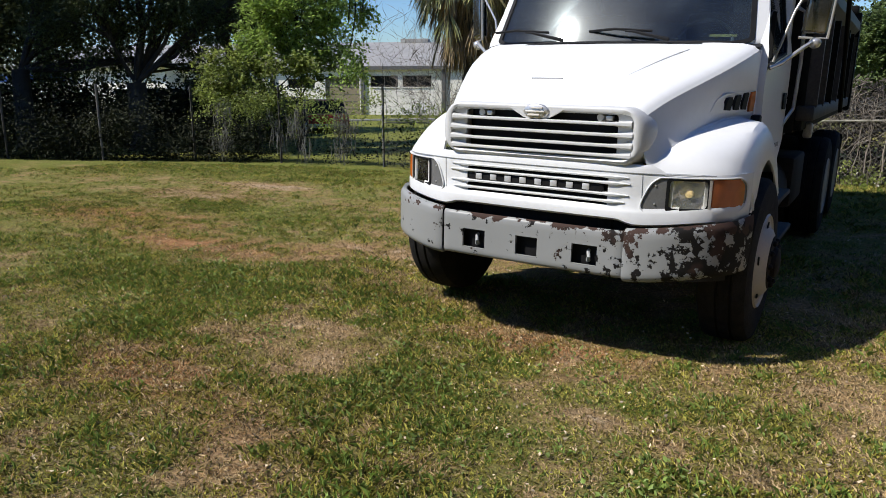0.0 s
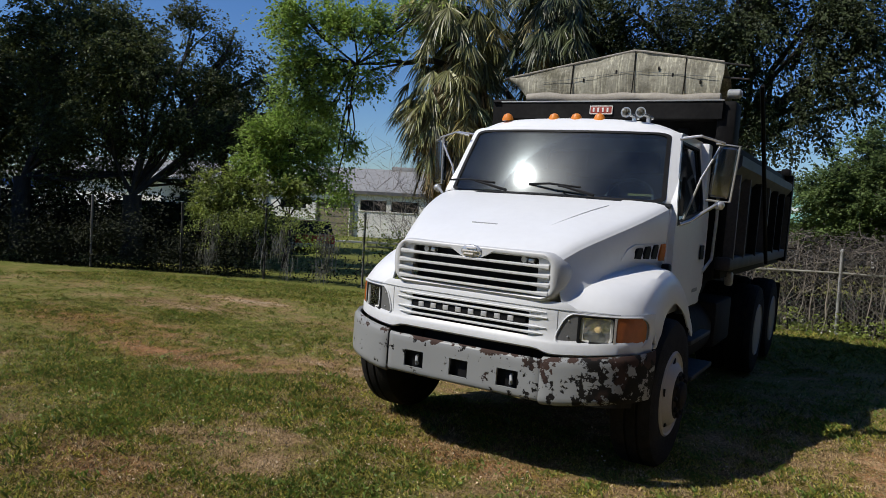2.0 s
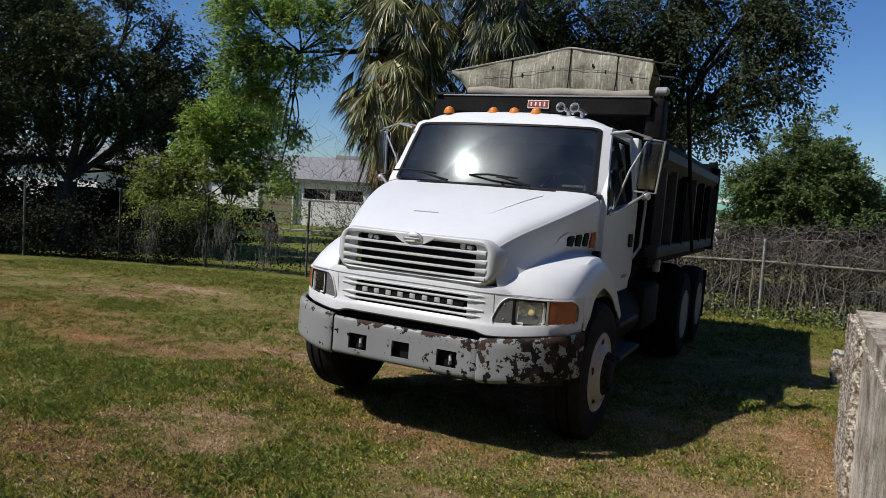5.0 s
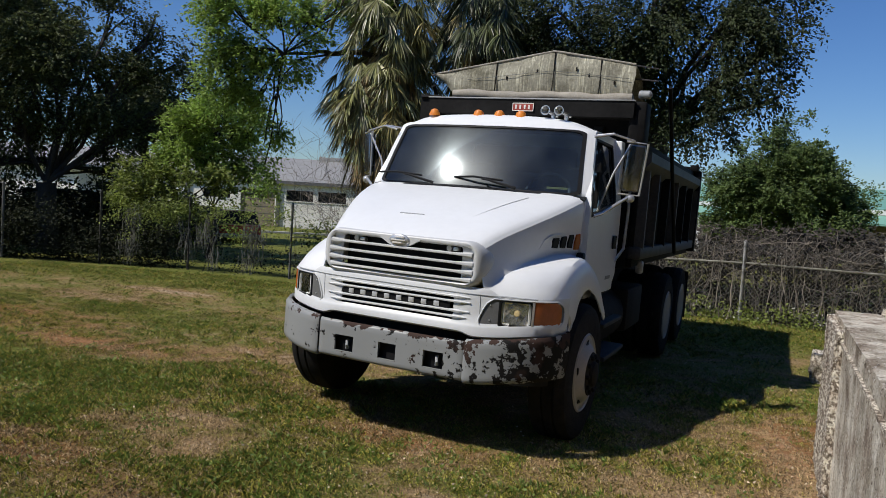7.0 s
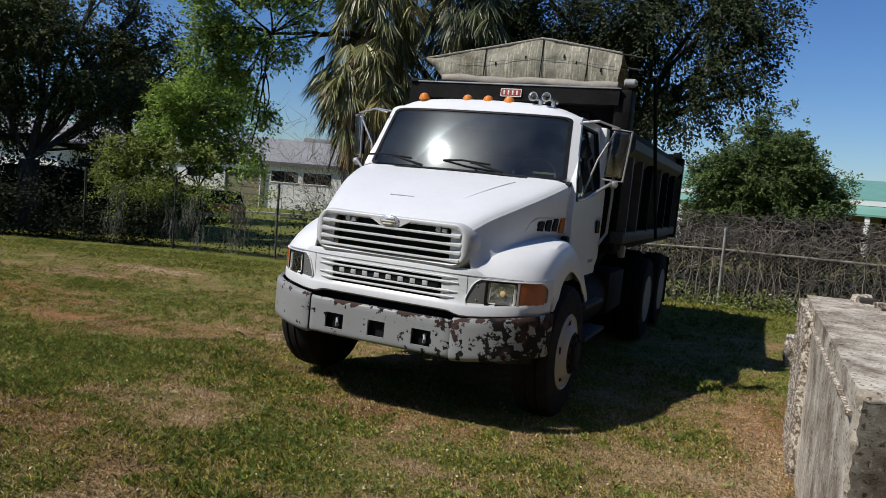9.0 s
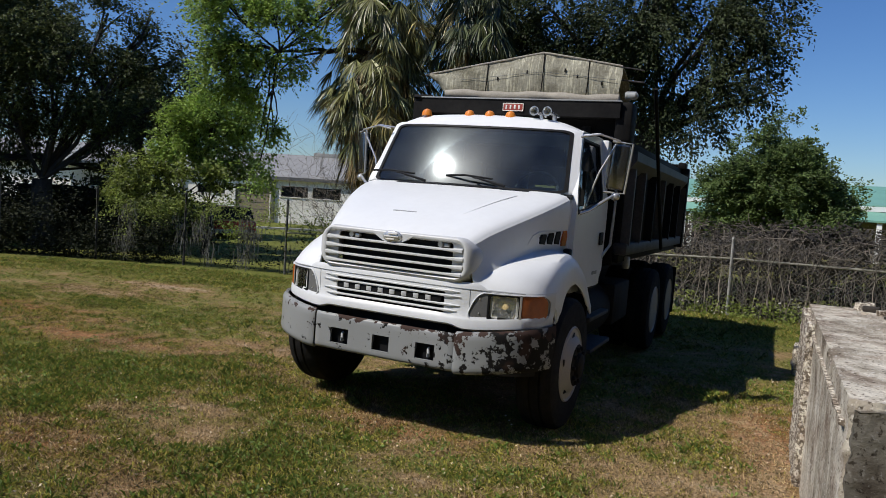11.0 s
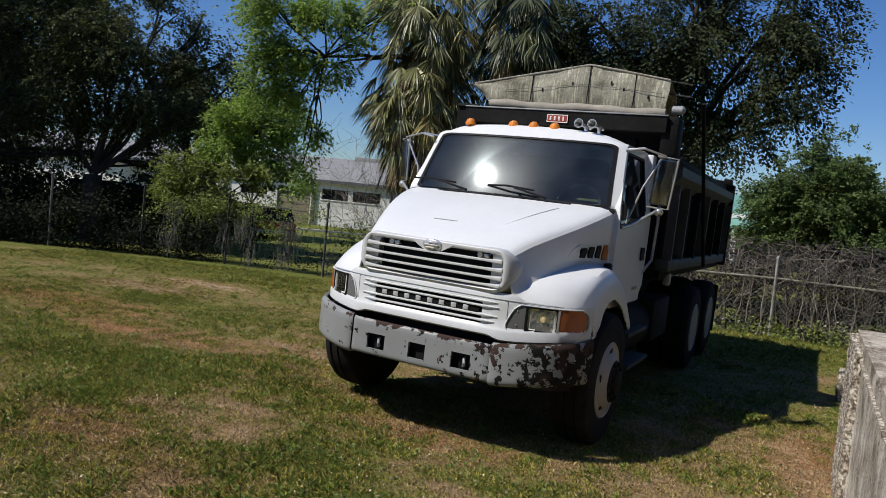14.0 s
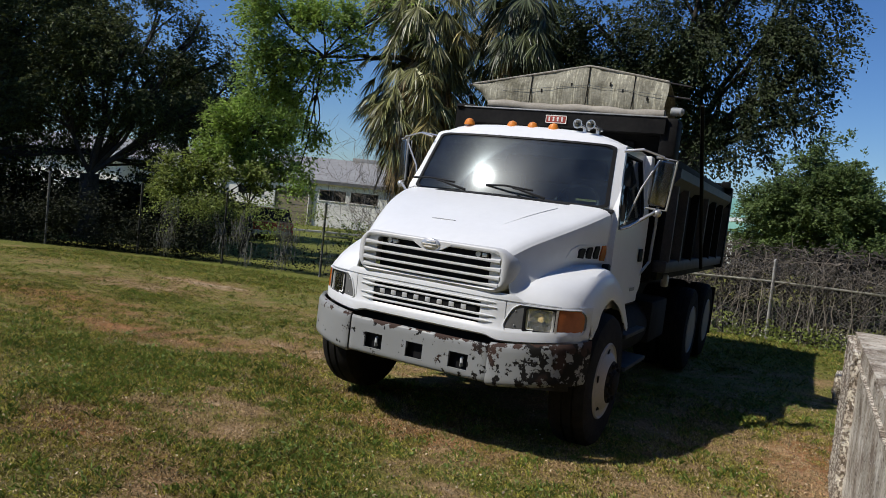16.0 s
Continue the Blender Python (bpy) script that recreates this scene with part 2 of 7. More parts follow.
def block(bm, lo, hi, bevel=0.0, segments=2, m=None):
    """An axis-aligned box with rounded edges."""
    got = bmesh.ops.create_cube(bm, size=1.0)["verts"]
    lo, hi = Vector(lo), Vector(hi)
    for v in got:
        v.co = Vector([lo[i] + (v.co[i] + 0.5) * (hi[i] - lo[i]) for i in range(3)])
        if m:
            v.co = m @ v.co
    if bevel:
        edges = list({e for v in got for e in v.link_edges})
        bmesh.ops.bevel(bm, geom=edges, offset=bevel, segments=segments, affect="EDGES", profile=0.5)
    return bm


def boxed(lo, hi, bevel=0.0, segments=2, m=None):
    return block(bmesh.new(), lo, hi, bevel, segments, m)


def tube(bm, pts, radii, sides=8, cap=True):
    """A round bar along points, with one radius or one for each point."""
    pts = [Vector(p) for p in pts]
    if isinstance(radii, (int, float)):
        radii = [radii] * len(pts)
    rings, side = [], None
    for i, p in enumerate(pts):
        d = (pts[min(i + 1, len(pts) - 1)] - pts[max(i - 1, 0)]).normalized()
        if side is None:
            side = d.orthogonal().normalized()
        side = (side - d * side.dot(d)).normalized()
        up = d.cross(side)
        rings.append([bm.verts.new(p + radii[i] * (math.cos(a) * side + math.sin(a) * up)) for a in (2 * math.pi * k / sides for k in range(sides))])
    for a, b in zip(rings, rings[1:]):
        for k in range(sides):
            bm.faces.new((a[k], a[(k + 1) % sides], b[(k + 1) % sides], b[k]))
    if cap:
        bm.faces.new(rings[0][::-1])
        bm.faces.new(rings[-1])
    return bm


def lathe(bm, profile, m=None, sides=32):
    """Turns (radius, along) pairs about the local x axis."""
    rings = []
    for r, x in profile:
        ring = []
        for k in range(sides):
            a = 2 * math.pi * k / sides
            co = Vector((x, r * math.cos(a), r * math.sin(a)))
            ring.append(bm.verts.new(m @ co if m else co))
        rings.append(ring)
    for a, b in zip(rings, rings[1:]):
        for k in range(sides):
            bm.faces.new((a[k], a[(k + 1) % sides], b[(k + 1) % sides], b[k]))
    bm.faces.new(rings[0][::-1])
    bm.faces.new(rings[-1])
    return bm


def grid(bm, rows):
    """A sheet through rows of points."""
    vs = [[bm.verts.new(p) for p in row] for row in rows]
    for a, b in zip(vs, vs[1:]):
        for i in range(len(a) - 1):
            bm.faces.new((a[i], a[i + 1], b[i + 1], b[i]))
    return vs


def thicken(bm, depth):
    bmesh.ops.recalc_face_normals(bm, faces=bm.faces)
    bmesh.ops.solidify(bm, geom=list(bm.faces), thickness=depth)
    return bm


def curve_at(keys, t):
    """Smooth interpolation through (t, value) keys."""
    if t <= keys[0][0]:
        return keys[0][1]
    if t >= keys[-1][0]:
        return keys[-1][1]
    for i in range(len(keys) - 1):
        if keys[i][0] <= t <= keys[i + 1][0]:
            break
    (t0, a), (t1, b) = keys[i], keys[i + 1]
    ma = (b - keys[max(i - 1, 0)][1]) / (t1 - keys[max(i - 1, 0)][0])
    mb = (keys[min(i + 2, len(keys) - 1)][1] - a) / (keys[min(i + 2, len(keys) - 1)][0] - t0)
    h, u = t1 - t0, (t - t0) / (t1 - t0)
    return (2 * u**3 - 3 * u**2 + 1) * a + (u**3 - 2 * u**2 + u) * h * ma + (-2 * u**3 + 3 * u**2) * b + (u**3 - u**2) * h * mb


def spread(a, b, n):
    return [a + (b - a) * i / (n - 1) for i in range(n)]


def ease(a, b, x):
    u = min(1.0, max(0.0, (x - a) / (b - a)))
    return u * u * (3 - 2 * u)


def loop_ring(bm, outer, inner, depth):
    """A flat frame between two loops of equal count, given a thickness along depth."""
    d = Vector(depth)
    n = len(outer)
    o0, i0 = [bm.verts.new(p) for p in outer], [bm.verts.new(p) for p in inner]
    o1, i1 = [bm.verts.new(Vector(p) + d) for p in outer], [bm.verts.new(Vector(p) + d) for p in inner]
    for k in range(n):
        j = (k + 1) % n
        bm.faces.new((o0[k], o0[j], i0[j], i0[k]))
        bm.faces.new((o1[j], o1[k], i1[k], i1[j]))
        bm.faces.new((o0[j], o0[k], o1[k], o1[j]))
        bm.faces.new((i0[k], i0[j], i1[j], i1[k]))
    return bm


def slab(bm, loop, depth):
    """A flat plate from one loop, given a thickness along depth."""
    d, n = Vector(depth), len(loop)
    a, b = [bm.verts.new(p) for p in loop], [bm.verts.new(Vector(p) + d) for p in loop]
    bm.faces.new(a)
    bm.faces.new(b[::-1])
    for k in range(n):
        j = (k + 1) % n
        bm.faces.new((a[j], a[k], b[k], b[j]))
    return bm


def round_rect(x0, x1, z0, z1, r, n=5):
    """The outline of a rounded rectangle in (x, z)."""
    out = []
    for cx, cz, a0 in ((x1 - r, z1 - r, 0), (x0 + r, z1 - r, 90), (x0 + r, z0 + r, 180), (x1 - r, z0 + r, 270)):
        for k in range(n):
            a = radians(a0 + 90 * k / (n - 1))
            out.append((cx + r * math.cos(a), cz + r * math.sin(a)))
    return out


# ---- dump truck ----
truck = thing("dump_truck", pose(0.0, 0, 0.02, 0, 1.2, 0),
              "white dump truck with black bed and peeling bumper parked on grass", "truck")


def front_y(x):
    """Plan curve of the truck's nose."""
    return curve_at([(0, 0.07), (0.55, 0.085), (0.77, 0.15), (0.96, 0.25), (1.08, 0.40), (1.14, 0.62)], abs(x))


HOOD_TOP = [(0.08, 1.455), (0.14, 1.49), (0.3, 1.565), (0.5, 1.64), (0.8, 1.74), (1.05, 1.81), (1.26, 1.86)]
HOOD_W = [(0.08, 0.60), (0.3, 0.69), (0.5, 0.775), (0.8, 0.885), (1.05, 0.945), (1.26, 0.975)]
HOOD_BASE = [(0.08, 0.655), (0.2, 0.715), (0.31, 0.745), (0.58, 0.81), (0.83, 0.87), (1.05, 0.925), (1.26, 0.96), (1.75, 0.97)]
CREASE = [(0.08, 1.118), (0.10, 1.155), (0.14, 1.20), (0.2, 1.242), (0.35, 1.29), (0.5, 1.322), (0.7, 1.355), (0.88, 1.378), (1.05, 1.378), (1.26, 1.34), (1.5, 1.18), (1.7, 0.98)]
FENDER = [(0.08, 1.108), (0.10, 1.125), (0.14, 1.147), (0.2, 1.182), (0.35, 1.25), (0.55, 1.315), (0.75, 1.355), (0.95, 1.366), (1.15, 1.342), (1.35, 1.27), (1.55, 1.145), (1.72, 0.98)]
ARCH = [(0.08, 0.88), (0.30, 0.88), (0.42, 1.0), (0.55, 1.07), (0.75, 1.12), (1.0, 1.135), (1.2, 1.10), (1.4, 1.02), (1.58, 0.90), (1.72, 0.82)]
CREASE_AT = 16


def hood_side(y, z):
    """Outer face of the hood side at a height."""
    top, w, base, cz = curve_at(HOOD_TOP, y), curve_at(HOOD_W, y), curve_at(HOOD_BASE, y), curve_at(CREASE, y)
    u = min(1.0, max(0.0, (top - 0.11 - z) / (top - 0.11 - cz)))
    return w + 0.002 + u ** 1.4 * (base - w)


def hood_section(v, side):
    """The cross-section of hood and fender at a station, from the centre out to the wheel arch."""
    top, w, base = curve_at(HOOD_TOP, v), curve_at(HOOD_W, v), curve_at(HOOD_BASE, v)
    cz, fz, az = curve_at(CREASE, v), curve_at(FENDER, v), curve_at(ARCH, v)
    keys = [(0, top), (0.3 * w, top - 0.003), (0.58 * w, top - 0.012), (w - 0.11, top - 0.022), (w - 0.04, top - 0.038), (w - 0.008, top - 0.066), (w + 0.002, top - 0.11)]
    pts = []
    for i in range(len(keys) - 1):
        for u in (0, 0.5):
            pts.append((keys[i][0] + u * (keys[i + 1][0] - keys[i][0]), keys[i][1] + u * (keys[i + 1][1] - keys[i][1])))
    pts.append(keys[-1])
    for u in (0.35, 0.7):
        z = top - 0.11 + u * (cz + 0.012 - top + 0.11)
        pts.append((w + 0.002 + u ** 1.4 * (base - w), z))
    pts += [(base, cz + 0.012), (base + 0.012, cz)]
    k = min(1.0, (fz - az) / 0.2)
    for u in (0.14, 0.3, 0.48, 0.66, 0.84):
        pts.append((base + 0.012 + u * (1.06 - base - 0.012), cz + (fz - cz) * u ** 2.1))
    pts += [(1.06, fz), (1.085, fz - 0.022 * k), (1.106, fz - 0.055 * k), (1.12, fz - 0.11 * k), (1.126, az + 0.03), (1.122, az)]
    out = []
    for x, z in pts:
        back = (front_y(x) - 0.07) * max(0.0, 1 - (v - 0.08) / 1.1)
        out.append((side * x, v + back, z))
    return out


bm = bmesh.new()
stations = [0.08, 0.088, 0.10, 0.12, 0.14, 0.17, 0.2, 0.24, 0.28, 0.36, 0.45, 0.55, 0.65, 0.75, 0.85, 0.95, 1.05, 1.15, 1.26]
rows = [hood_section(v, -1)[:0:-1] + hood_section(v, 1) for v in stations]
grid(bm, rows)
for side in (-1, 1):
    tail = [[p for p in hood_section(v, side)[CREASE_AT:]] for v in (1.26, 1.35, 1.45, 1.55, 1.65, 1.72)]
    grid(bm, tail)
    edge = hood_section(0.08, side)[CREASE_AT:-1]
    grid(bm, [[(x, y + dy, z + dz) for x, y, z in edge] for dy, dz in ((0.016, -0.020), (0.002, -0.010), (0.0, 0.0))])
bmesh.ops.remove_doubles(bm, verts=bm.verts, dist=0.0005)
thicken(bm, 0.012)
hood = part("hood", bm, WHITE, truck, "white fibreglass hood with flared fenders", crisp=28)

# Nose panel below the grille, wrapped round the headlamps.
bm = bmesh.new()
xs = spread(-1.122, 1.122, 61)
rows = []
for z, out in ((1.158, 0.012), (1.135, 0.0), (1.08, 0.0), (1.0, 0.0), (0.925, 0.0), (0.905, -0.012), (0.89, -0.018), (0.858, -0.018), (0.845, 0.0), (0.845, 0.06)):
    row = []
    for x in xs:
        a = abs(x)
        low = 0.0 if z > 0.95 else ease(0.62, 1.1, a) * 0.035 + (ease(0.50, 0.60, a) * -0.025 if z < 0.87 else 0)
        topd = ease(0.67, 0.76, a) * 0.045 if z > 1.1 else 0.0
        row.append((x, front_y(x) + out, z + low - topd))
    rows.append(row)
grid(bm, rows)
# openings for the two lamps and the lower grille
kill = []
for f in bm.faces:
    c = f.calc_center_median()
    if 0.93 < c.z < 1.09 and (0.785 < abs(c.x) < 0.935 or abs(c.x) < 0.455):
        kill.append(f)
bmesh.ops.delete(bm, geom=kill, context="FACES")
thicken(bm, 0.01)
nose = part("nose_panel", bm, PANEL, hood, "dull white lower nose panel", crisp=40)
bm = bmesh.new()
tube(bm, [(x, front_y(x) - 0.001, 1.112 - 0.004 * ease(0.6, 1.0, abs(x))) for x in spread(-0.98, 0.98, 50)], 0.0035, 6)
part("panel_seam", bm, BEZEL, nose)
for x in (-0.615, 0.63):
    bm = bmesh.new()
    tube(bm, [(x + 0.03 * (1.09 - z), front_y(x) - 0.0005, z) for z in spread(0.93, 1.105, 6)], 0.0025, 6)
    part("panel_seam", bm, BEZEL, nose)

# Radiator grille: rounded surround, slats, dark opening, round badge.
bm = bmesh.new()
n_in = round_rect(-0.568, 0.568, 1.180, 1.428, 0.055, 8)
loops = [[(x, y, z) for x, z in loop] for loop, y in (
    (round_rect(-0.668, 0.668, 1.136, 1.462, 0.14, 8), 0.30), (round_rect(-0.660, 0.660, 1.138, 1.462, 0.14, 8), 0.17),
    (round_rect(-0.644, 0.644, 1.142, 1.462, 0.13, 8), 0.105), (round_rect(-0.624, 0.624, 1.147, 1.460, 0.12, 8), 0.070),
    (round_rect(-0.602, 0.602, 1.155, 1.455, 0.095, 8), 0.050), (round_rect(-0.582, 0.582, 1.168, 1.444, 0.075, 8), 0.044), (n_in, 0.050), (n_in, 0.085))]
vs = [[bm.verts.new(p) for p in loop] for loop in loops]
for a, b in zip(vs, vs[1:]):
    for k in range(len(a)):
        bm.faces.new((a[k], a[(k + 1) % len(a)], b[(k + 1) % len(a)], b[k]))
grille = part("grille_surround", bm, GRILLE, hood, "silver-grey grille surround", crisp=50)
grille.location.y = 0.022
bm = bmesh.new()
loop_ring(bm, [(x, 0.078, z) for x, z in n_in], [(x, 0.078, z) for x, z in round_rect(-0.475, 0.475, 1.19, 1.418, 0.02, 8)], (0, 0.02, 0))
part("grille_shoulder", bm, GRILLE, grille)
bm = bmesh.new()
block(bm, (-0.46, 0.13, 1.19), (0.46, 0.15, 1.42))
part("radiator_screen", bm, BLACK, grille)
for z, half in ((1.368, 0.560), (1.308, 0.568), (1.250, 0.568), (1.196, 0.562)):
    bm = bmesh.new()
    prof = [(0.075, 0.010), (0.045, 0.010), (0.03, 0.005), (0.030, -0.003), (0.045, -0.008), (0.08, -0.009)]
    rows = []
    for x in spread(-half, half, 25):
        bow = 0.012 * (1 - (x / 0.6) ** 2)
        pinch = 1.0 if abs(x) < 0.44 else 1.0 + 1.3 * (abs(x) - 0.44) / 0.14
        rows.append([(x, y - bow + 0.012, z + dz * pinch) for y, dz in prof])
    grid(bm, rows)
    part("slat", bm, GRILLE, grille)
bm = bmesh.new()
slab(bm, [(-0.17, 0.046, 1.436), (-0.085, 0.046, 1.388), (-0.05, 0.046, 1.376), (0.05, 0.046, 1.376), (0.085, 0.046, 1.388), (0.17, 0.046, 1.436)], (0, 0.03, 0))
part("badge_mount", bm, GRILLE, grille)
bm = bmesh.new()
lathe(bm, [(0.001, -0.012), (0.05, -0.012), (0.074, -0.006), (0.082, 0.004), (0.078, 0.02)], pose(0, 0.042, 1.420, 0, 0, 90) @ Matrix.Diagonal((1, 1.0, 0.52, 1)), 40)
badge = part("badge", bm, STEEL, grille, "oval chrome badge")
bm = bmesh.new()
for dz, dx, h, w in ((0.020, 0.010, 0.005, 0.036), (0.0, 0.0, 0.004, 0.058), (-0.020, -0.010, 0.005, 0.036)):
    block(bm, (-w + dx, 0.022, 1.420 + dz - h), (w + dx, 0.032, 1.420 + dz + h), 0.002)
part("badge_bars", bm, PALE, badge)
for x in (-0.37, 0.37):
    bm = bmesh.new()
    lathe(bm, [(0.02, 0.0), (0.022, 0.05)], pose(x, 0.08, 1.40, 0, 0, 90), 12)
    block(bm, (x + 0.03, 0.08, 1.385), (x + 0.07, 0.12, 1.41), 0.004)
    part("grille_latch", bm, STEEL, grille)

# Lower grille with a dark strip that carries eight plain chrome bars.
bm = bmesh.new()
block(bm, (-0.47, 0.125, 0.92), (0.47, 0.14, 1.10))
low = part("lower_grille", bm, BLACK, hood, "black lower grille opening")
for z, half in ((1.083, 0.56), (1.048, 0.57), (0.985, 0.565), (0.945, 0.545)):
    bm = bmesh.new()
    rows = []
    for x in spread(-half, half, 31):
        pinch = 1.0 + 0.35 * ease(0.40, 0.46, abs(x)) - 0.9 * ease(0.49, half, abs(x))
        sink = 0.016 * ease(0.46, half, abs(x))
        rows.append([(x, y + sink, z + dz * pinch) for y, dz in ((0.10, 0.008), (0.075, 0.008), (0.062, 0.003), (0.064, -0.004), (0.08, -0.008), (0.10, -0.008))])
    grid(bm, rows)
    part("slat", bm, PANEL, low)
bm = bmesh.new()
block(bm, (-0.44, 0.078, 0.994), (0.42, 0.10, 1.04), 0.004)
part("name_strip", bm, BLACK, low)
for i in range(8):
    bm = bmesh.new()
    x = -0.365 + i * 0.098
    block(bm, (x - 0.021, 0.070, 0.999), (x + 0.021, 0.078, 1.034), 0.003)
    part("chrome_bar", bm, LETTER, low, "plain chrome bar")

# Head lamps, mirrored: a rounded grey housing, lens, chrome divider and amber corner.
def lamp_left(z):
    u = (z - 0.905) / 0.19
    return 0.618 + 0.075 * u ** 1.3 + 0.03 * abs(2 * u - 1) ** 5


def lamp_right(z):
    return 1.108 - 0.028 * abs(2 * (z - 0.905) / 0.19 - 1) ** 4


for side in (1, -1):
    def skin(x, z, off):
        return (side * x, front_y(x) + off, z)
    bm = bmesh.new()
    zs = spread(0.905, 1.095, 13)
    grid(bm, [[skin(lamp_left(z) + (0.77 - lamp_left(z)) * k / 6, z, -0.003) for k in range(7)] for z in zs])
    grid(bm, [[skin(0.95 + (lamp_right(z) - 0.95) * k / 6, z, -0.003) for k in range(7)] for z in zs])
    for z0, z1 in ((0.905, 0.93), (1.08, 1.095)):
        grid(bm, [[skin(x, z, -0.003) for x in spread(0.77, 0.95, 5)] for z in (z0, z1)])
    thicken(bm, 0.004)
    lamp = part("headlamp", bm, FILLER, hood, "grey headlamp housing")
    rim_loop = [skin(lamp_left(z), z, -0.006) for z in zs] + [skin(x, 1.095, -0.006) for x in spread(0.74, 1.05, 9)] + [skin(lamp_right(z), z, -0.006) for z in reversed(zs)] + [skin(x, 0.905, -0.006) for x in spread(1.05, 0.68, 10)]
    bm = bmesh.new()
    tube(bm, rim_loop + rim_loop[:1], 0.0055, 6)
    part("lamp_rim", bm, PANEL, lamp)
    bm = bmesh.new()
    rows = [[skin(x, z, off) for x, off in ((0.954, 0.0), (0.956, -0.014), (0.968, -0.014), (0.970, 0.0))] for z in spread(0.912, 1.088, 5)]
    grid(bm, rows)
    part("lamp_divider", bm, STEEL, lamp)
    for z in (0.95, 1.05):
        bm = bmesh.new()
        lathe(bm, [(0.006, 0.0), (0.005, -0.004), (0.001, -0.005)], Matrix.Translation(skin(0.70, z, -0.004)) @ pose(0, 0, 0, 0, 0, 90), 8)
        part("screw", bm, STEEL, lamp)
    # chrome reflector bowl with lens in front
    bm = bmesh.new()
    rows = []
    for z in spread(0.928, 1.082, 13):
        row = []
        for x in spread(0.768, 0.952, 15):
            r = math.hypot((x - 0.86) / 0.085, (z - 1.005) / 0.072)
            row.append(skin(x, z, 0.006 + 0.020 * max(0.0, 1 - r * r) ** 0.8 + 0.003 * math.sin(110 * x) * math.cos(80 * z)))
        rows.append(row)
    grid(bm, rows)
    part("reflector", bm, REFLECTOR, lamp, "chrome reflector")
    bm = bmesh.new()
    lathe(bm, [(0.006, 0.004), (0.020, 0.008), (0.024, 0.02), (0.014, 0.04)], pose(side * 0.86, front_y(0.86) + 0.004, 1.008, 0, 0, 90), 14)
    part("bulb", bm, BULB, lamp, "warm lamp bulb")
    bm = bmesh.new()
    rows = [[skin(x, z, -0.004) for x in spread(0.768, 0.952, 8)] for z in spread(0.928, 1.082, 6)]
    grid(bm, rows)
    thicken(bm, 0.004)
    part("lens", bm, CLEAR, lamp, "clear lamp lens").visible_shadow = False
    bm = bmesh.new()
    loop_ring(bm, [skin(x, z, -0.010) for x, z in round_rect(0.754, 0.956, 0.912, 1.090, 0.015, 4)], [skin(x, z, -0.010) for x, z in round_rect(0.768, 0.950, 0.930, 1.080, 0.02, 4)], (0, 0.012, 0))
    part("lamp_frame", bm, BLACK, lamp)
    bm = bmesh.new()
    rows = [[skin(0.971 + (lamp_right(z) - 0.008 - 0.971) * k / 9, z, -0.012 + 0.008 * (abs(z - 1.0) / 0.09) ** 4) for k in range(10)] for z in spread(0.912, 1.088, 11)]
    grid(bm, rows)
    thicken(bm, 0.02)
    part("turn_lens", bm, AMBER, lamp, "amber turn signal lens")

# Side louvres and small marker on each side of the hood.
for side in (1, -1):
    bm = bmesh.new()
    loop = [(0.68, 1.425), (0.95, 1.413), (1.20, 1.402), (1.225, 1.45), (1.21, 1.54), (1.18, 1.552), (0.80, 1.53), (0.73, 1.495)]
    slab(bm, [(side * (hood_side(y, z) - 0.014 + 0.020 * ease(0.68, 0.86, y)), y, z) for y, z in loop], (-side * 0.05, 0, 0))
    vent = part("side_vent", bm, WHITE, hood, "white raised vent panel")
    for y in (0.855, 0.965, 1.075):
        bm = bmesh.new()
        o = [(side * (hood_side(y + a, z) + 0.008), y + a, z) for a, z in ((-0.036, 1.435), (0.030, 1.432), (0.040, 1.49 + (y - 0.83) * 0.1), (0.030, 1.508 + (y - 0.83) * 0.12), (-0.02, 1.503 + (y - 0.83) * 0.12), (-0.034, 1.485))]
        slab(bm, o, (-side * 0.02, 0, 0))
        part("louvre", bm, BLACK, vent)
    bm = bmesh.new()
    o = [(side * (hood_side(1.185 + a, z) + 0.014), 1.185 + a, z) for a, z in ((-0.045, 1.42), (0.035, 1.42), (0.05, 1.49), (0.03, 1.545), (-0.03, 1.54))]
    slab(bm, o, (-side * 0.03, 0, 0))
    part("side_marker", bm, AMBER, vent, "orange side marker")
    bm = bmesh.new()
    block(bm, (side * 1.0 - 0.03, 1.17, 1.30), (side * 1.0 + 0.03, 1.25, 1.40), 0.015)
    part("hood_latch", bm, BLACK, hood)

# Seams, bump and washer lines on the hood.
bm = bmesh.new()
block(bm, (-0.19, 0.392, 1.592), (0.013, 0.408, 1.607), 0.004)
part("hood_slot", bm, BEZEL, hood)
bm = bmesh.new()
tube(bm, [(0.34 + 0.25 * u, 0.40 + 0.63 * u, curve_at(HOOD_TOP, 0.40 + 0.63 * u) - 0.012) for u in spread(0, 1, 8)], [0.002, 0.003, 0.004, 0.005, 0.006, 0.006, 0.006, 0.003], 8)
part("hood_ridge", bm, WHITE, hood)

# ---- bumper in three pieces ----
def bump_y(x):
    return curve_at([(0, 0.0), (0.58, 0.012), (0.8, 0.06), (0.98, 0.17), (1.09, 0.32), (1.14, 0.52)], abs(x))


def bump_top(x):
    return 0.800 + 0.05 * ease(0.5, 1.1, abs(x))


def bump_low(x):
    return 0.53 + 0.05 * ease(0.55, 1.1, abs(x))


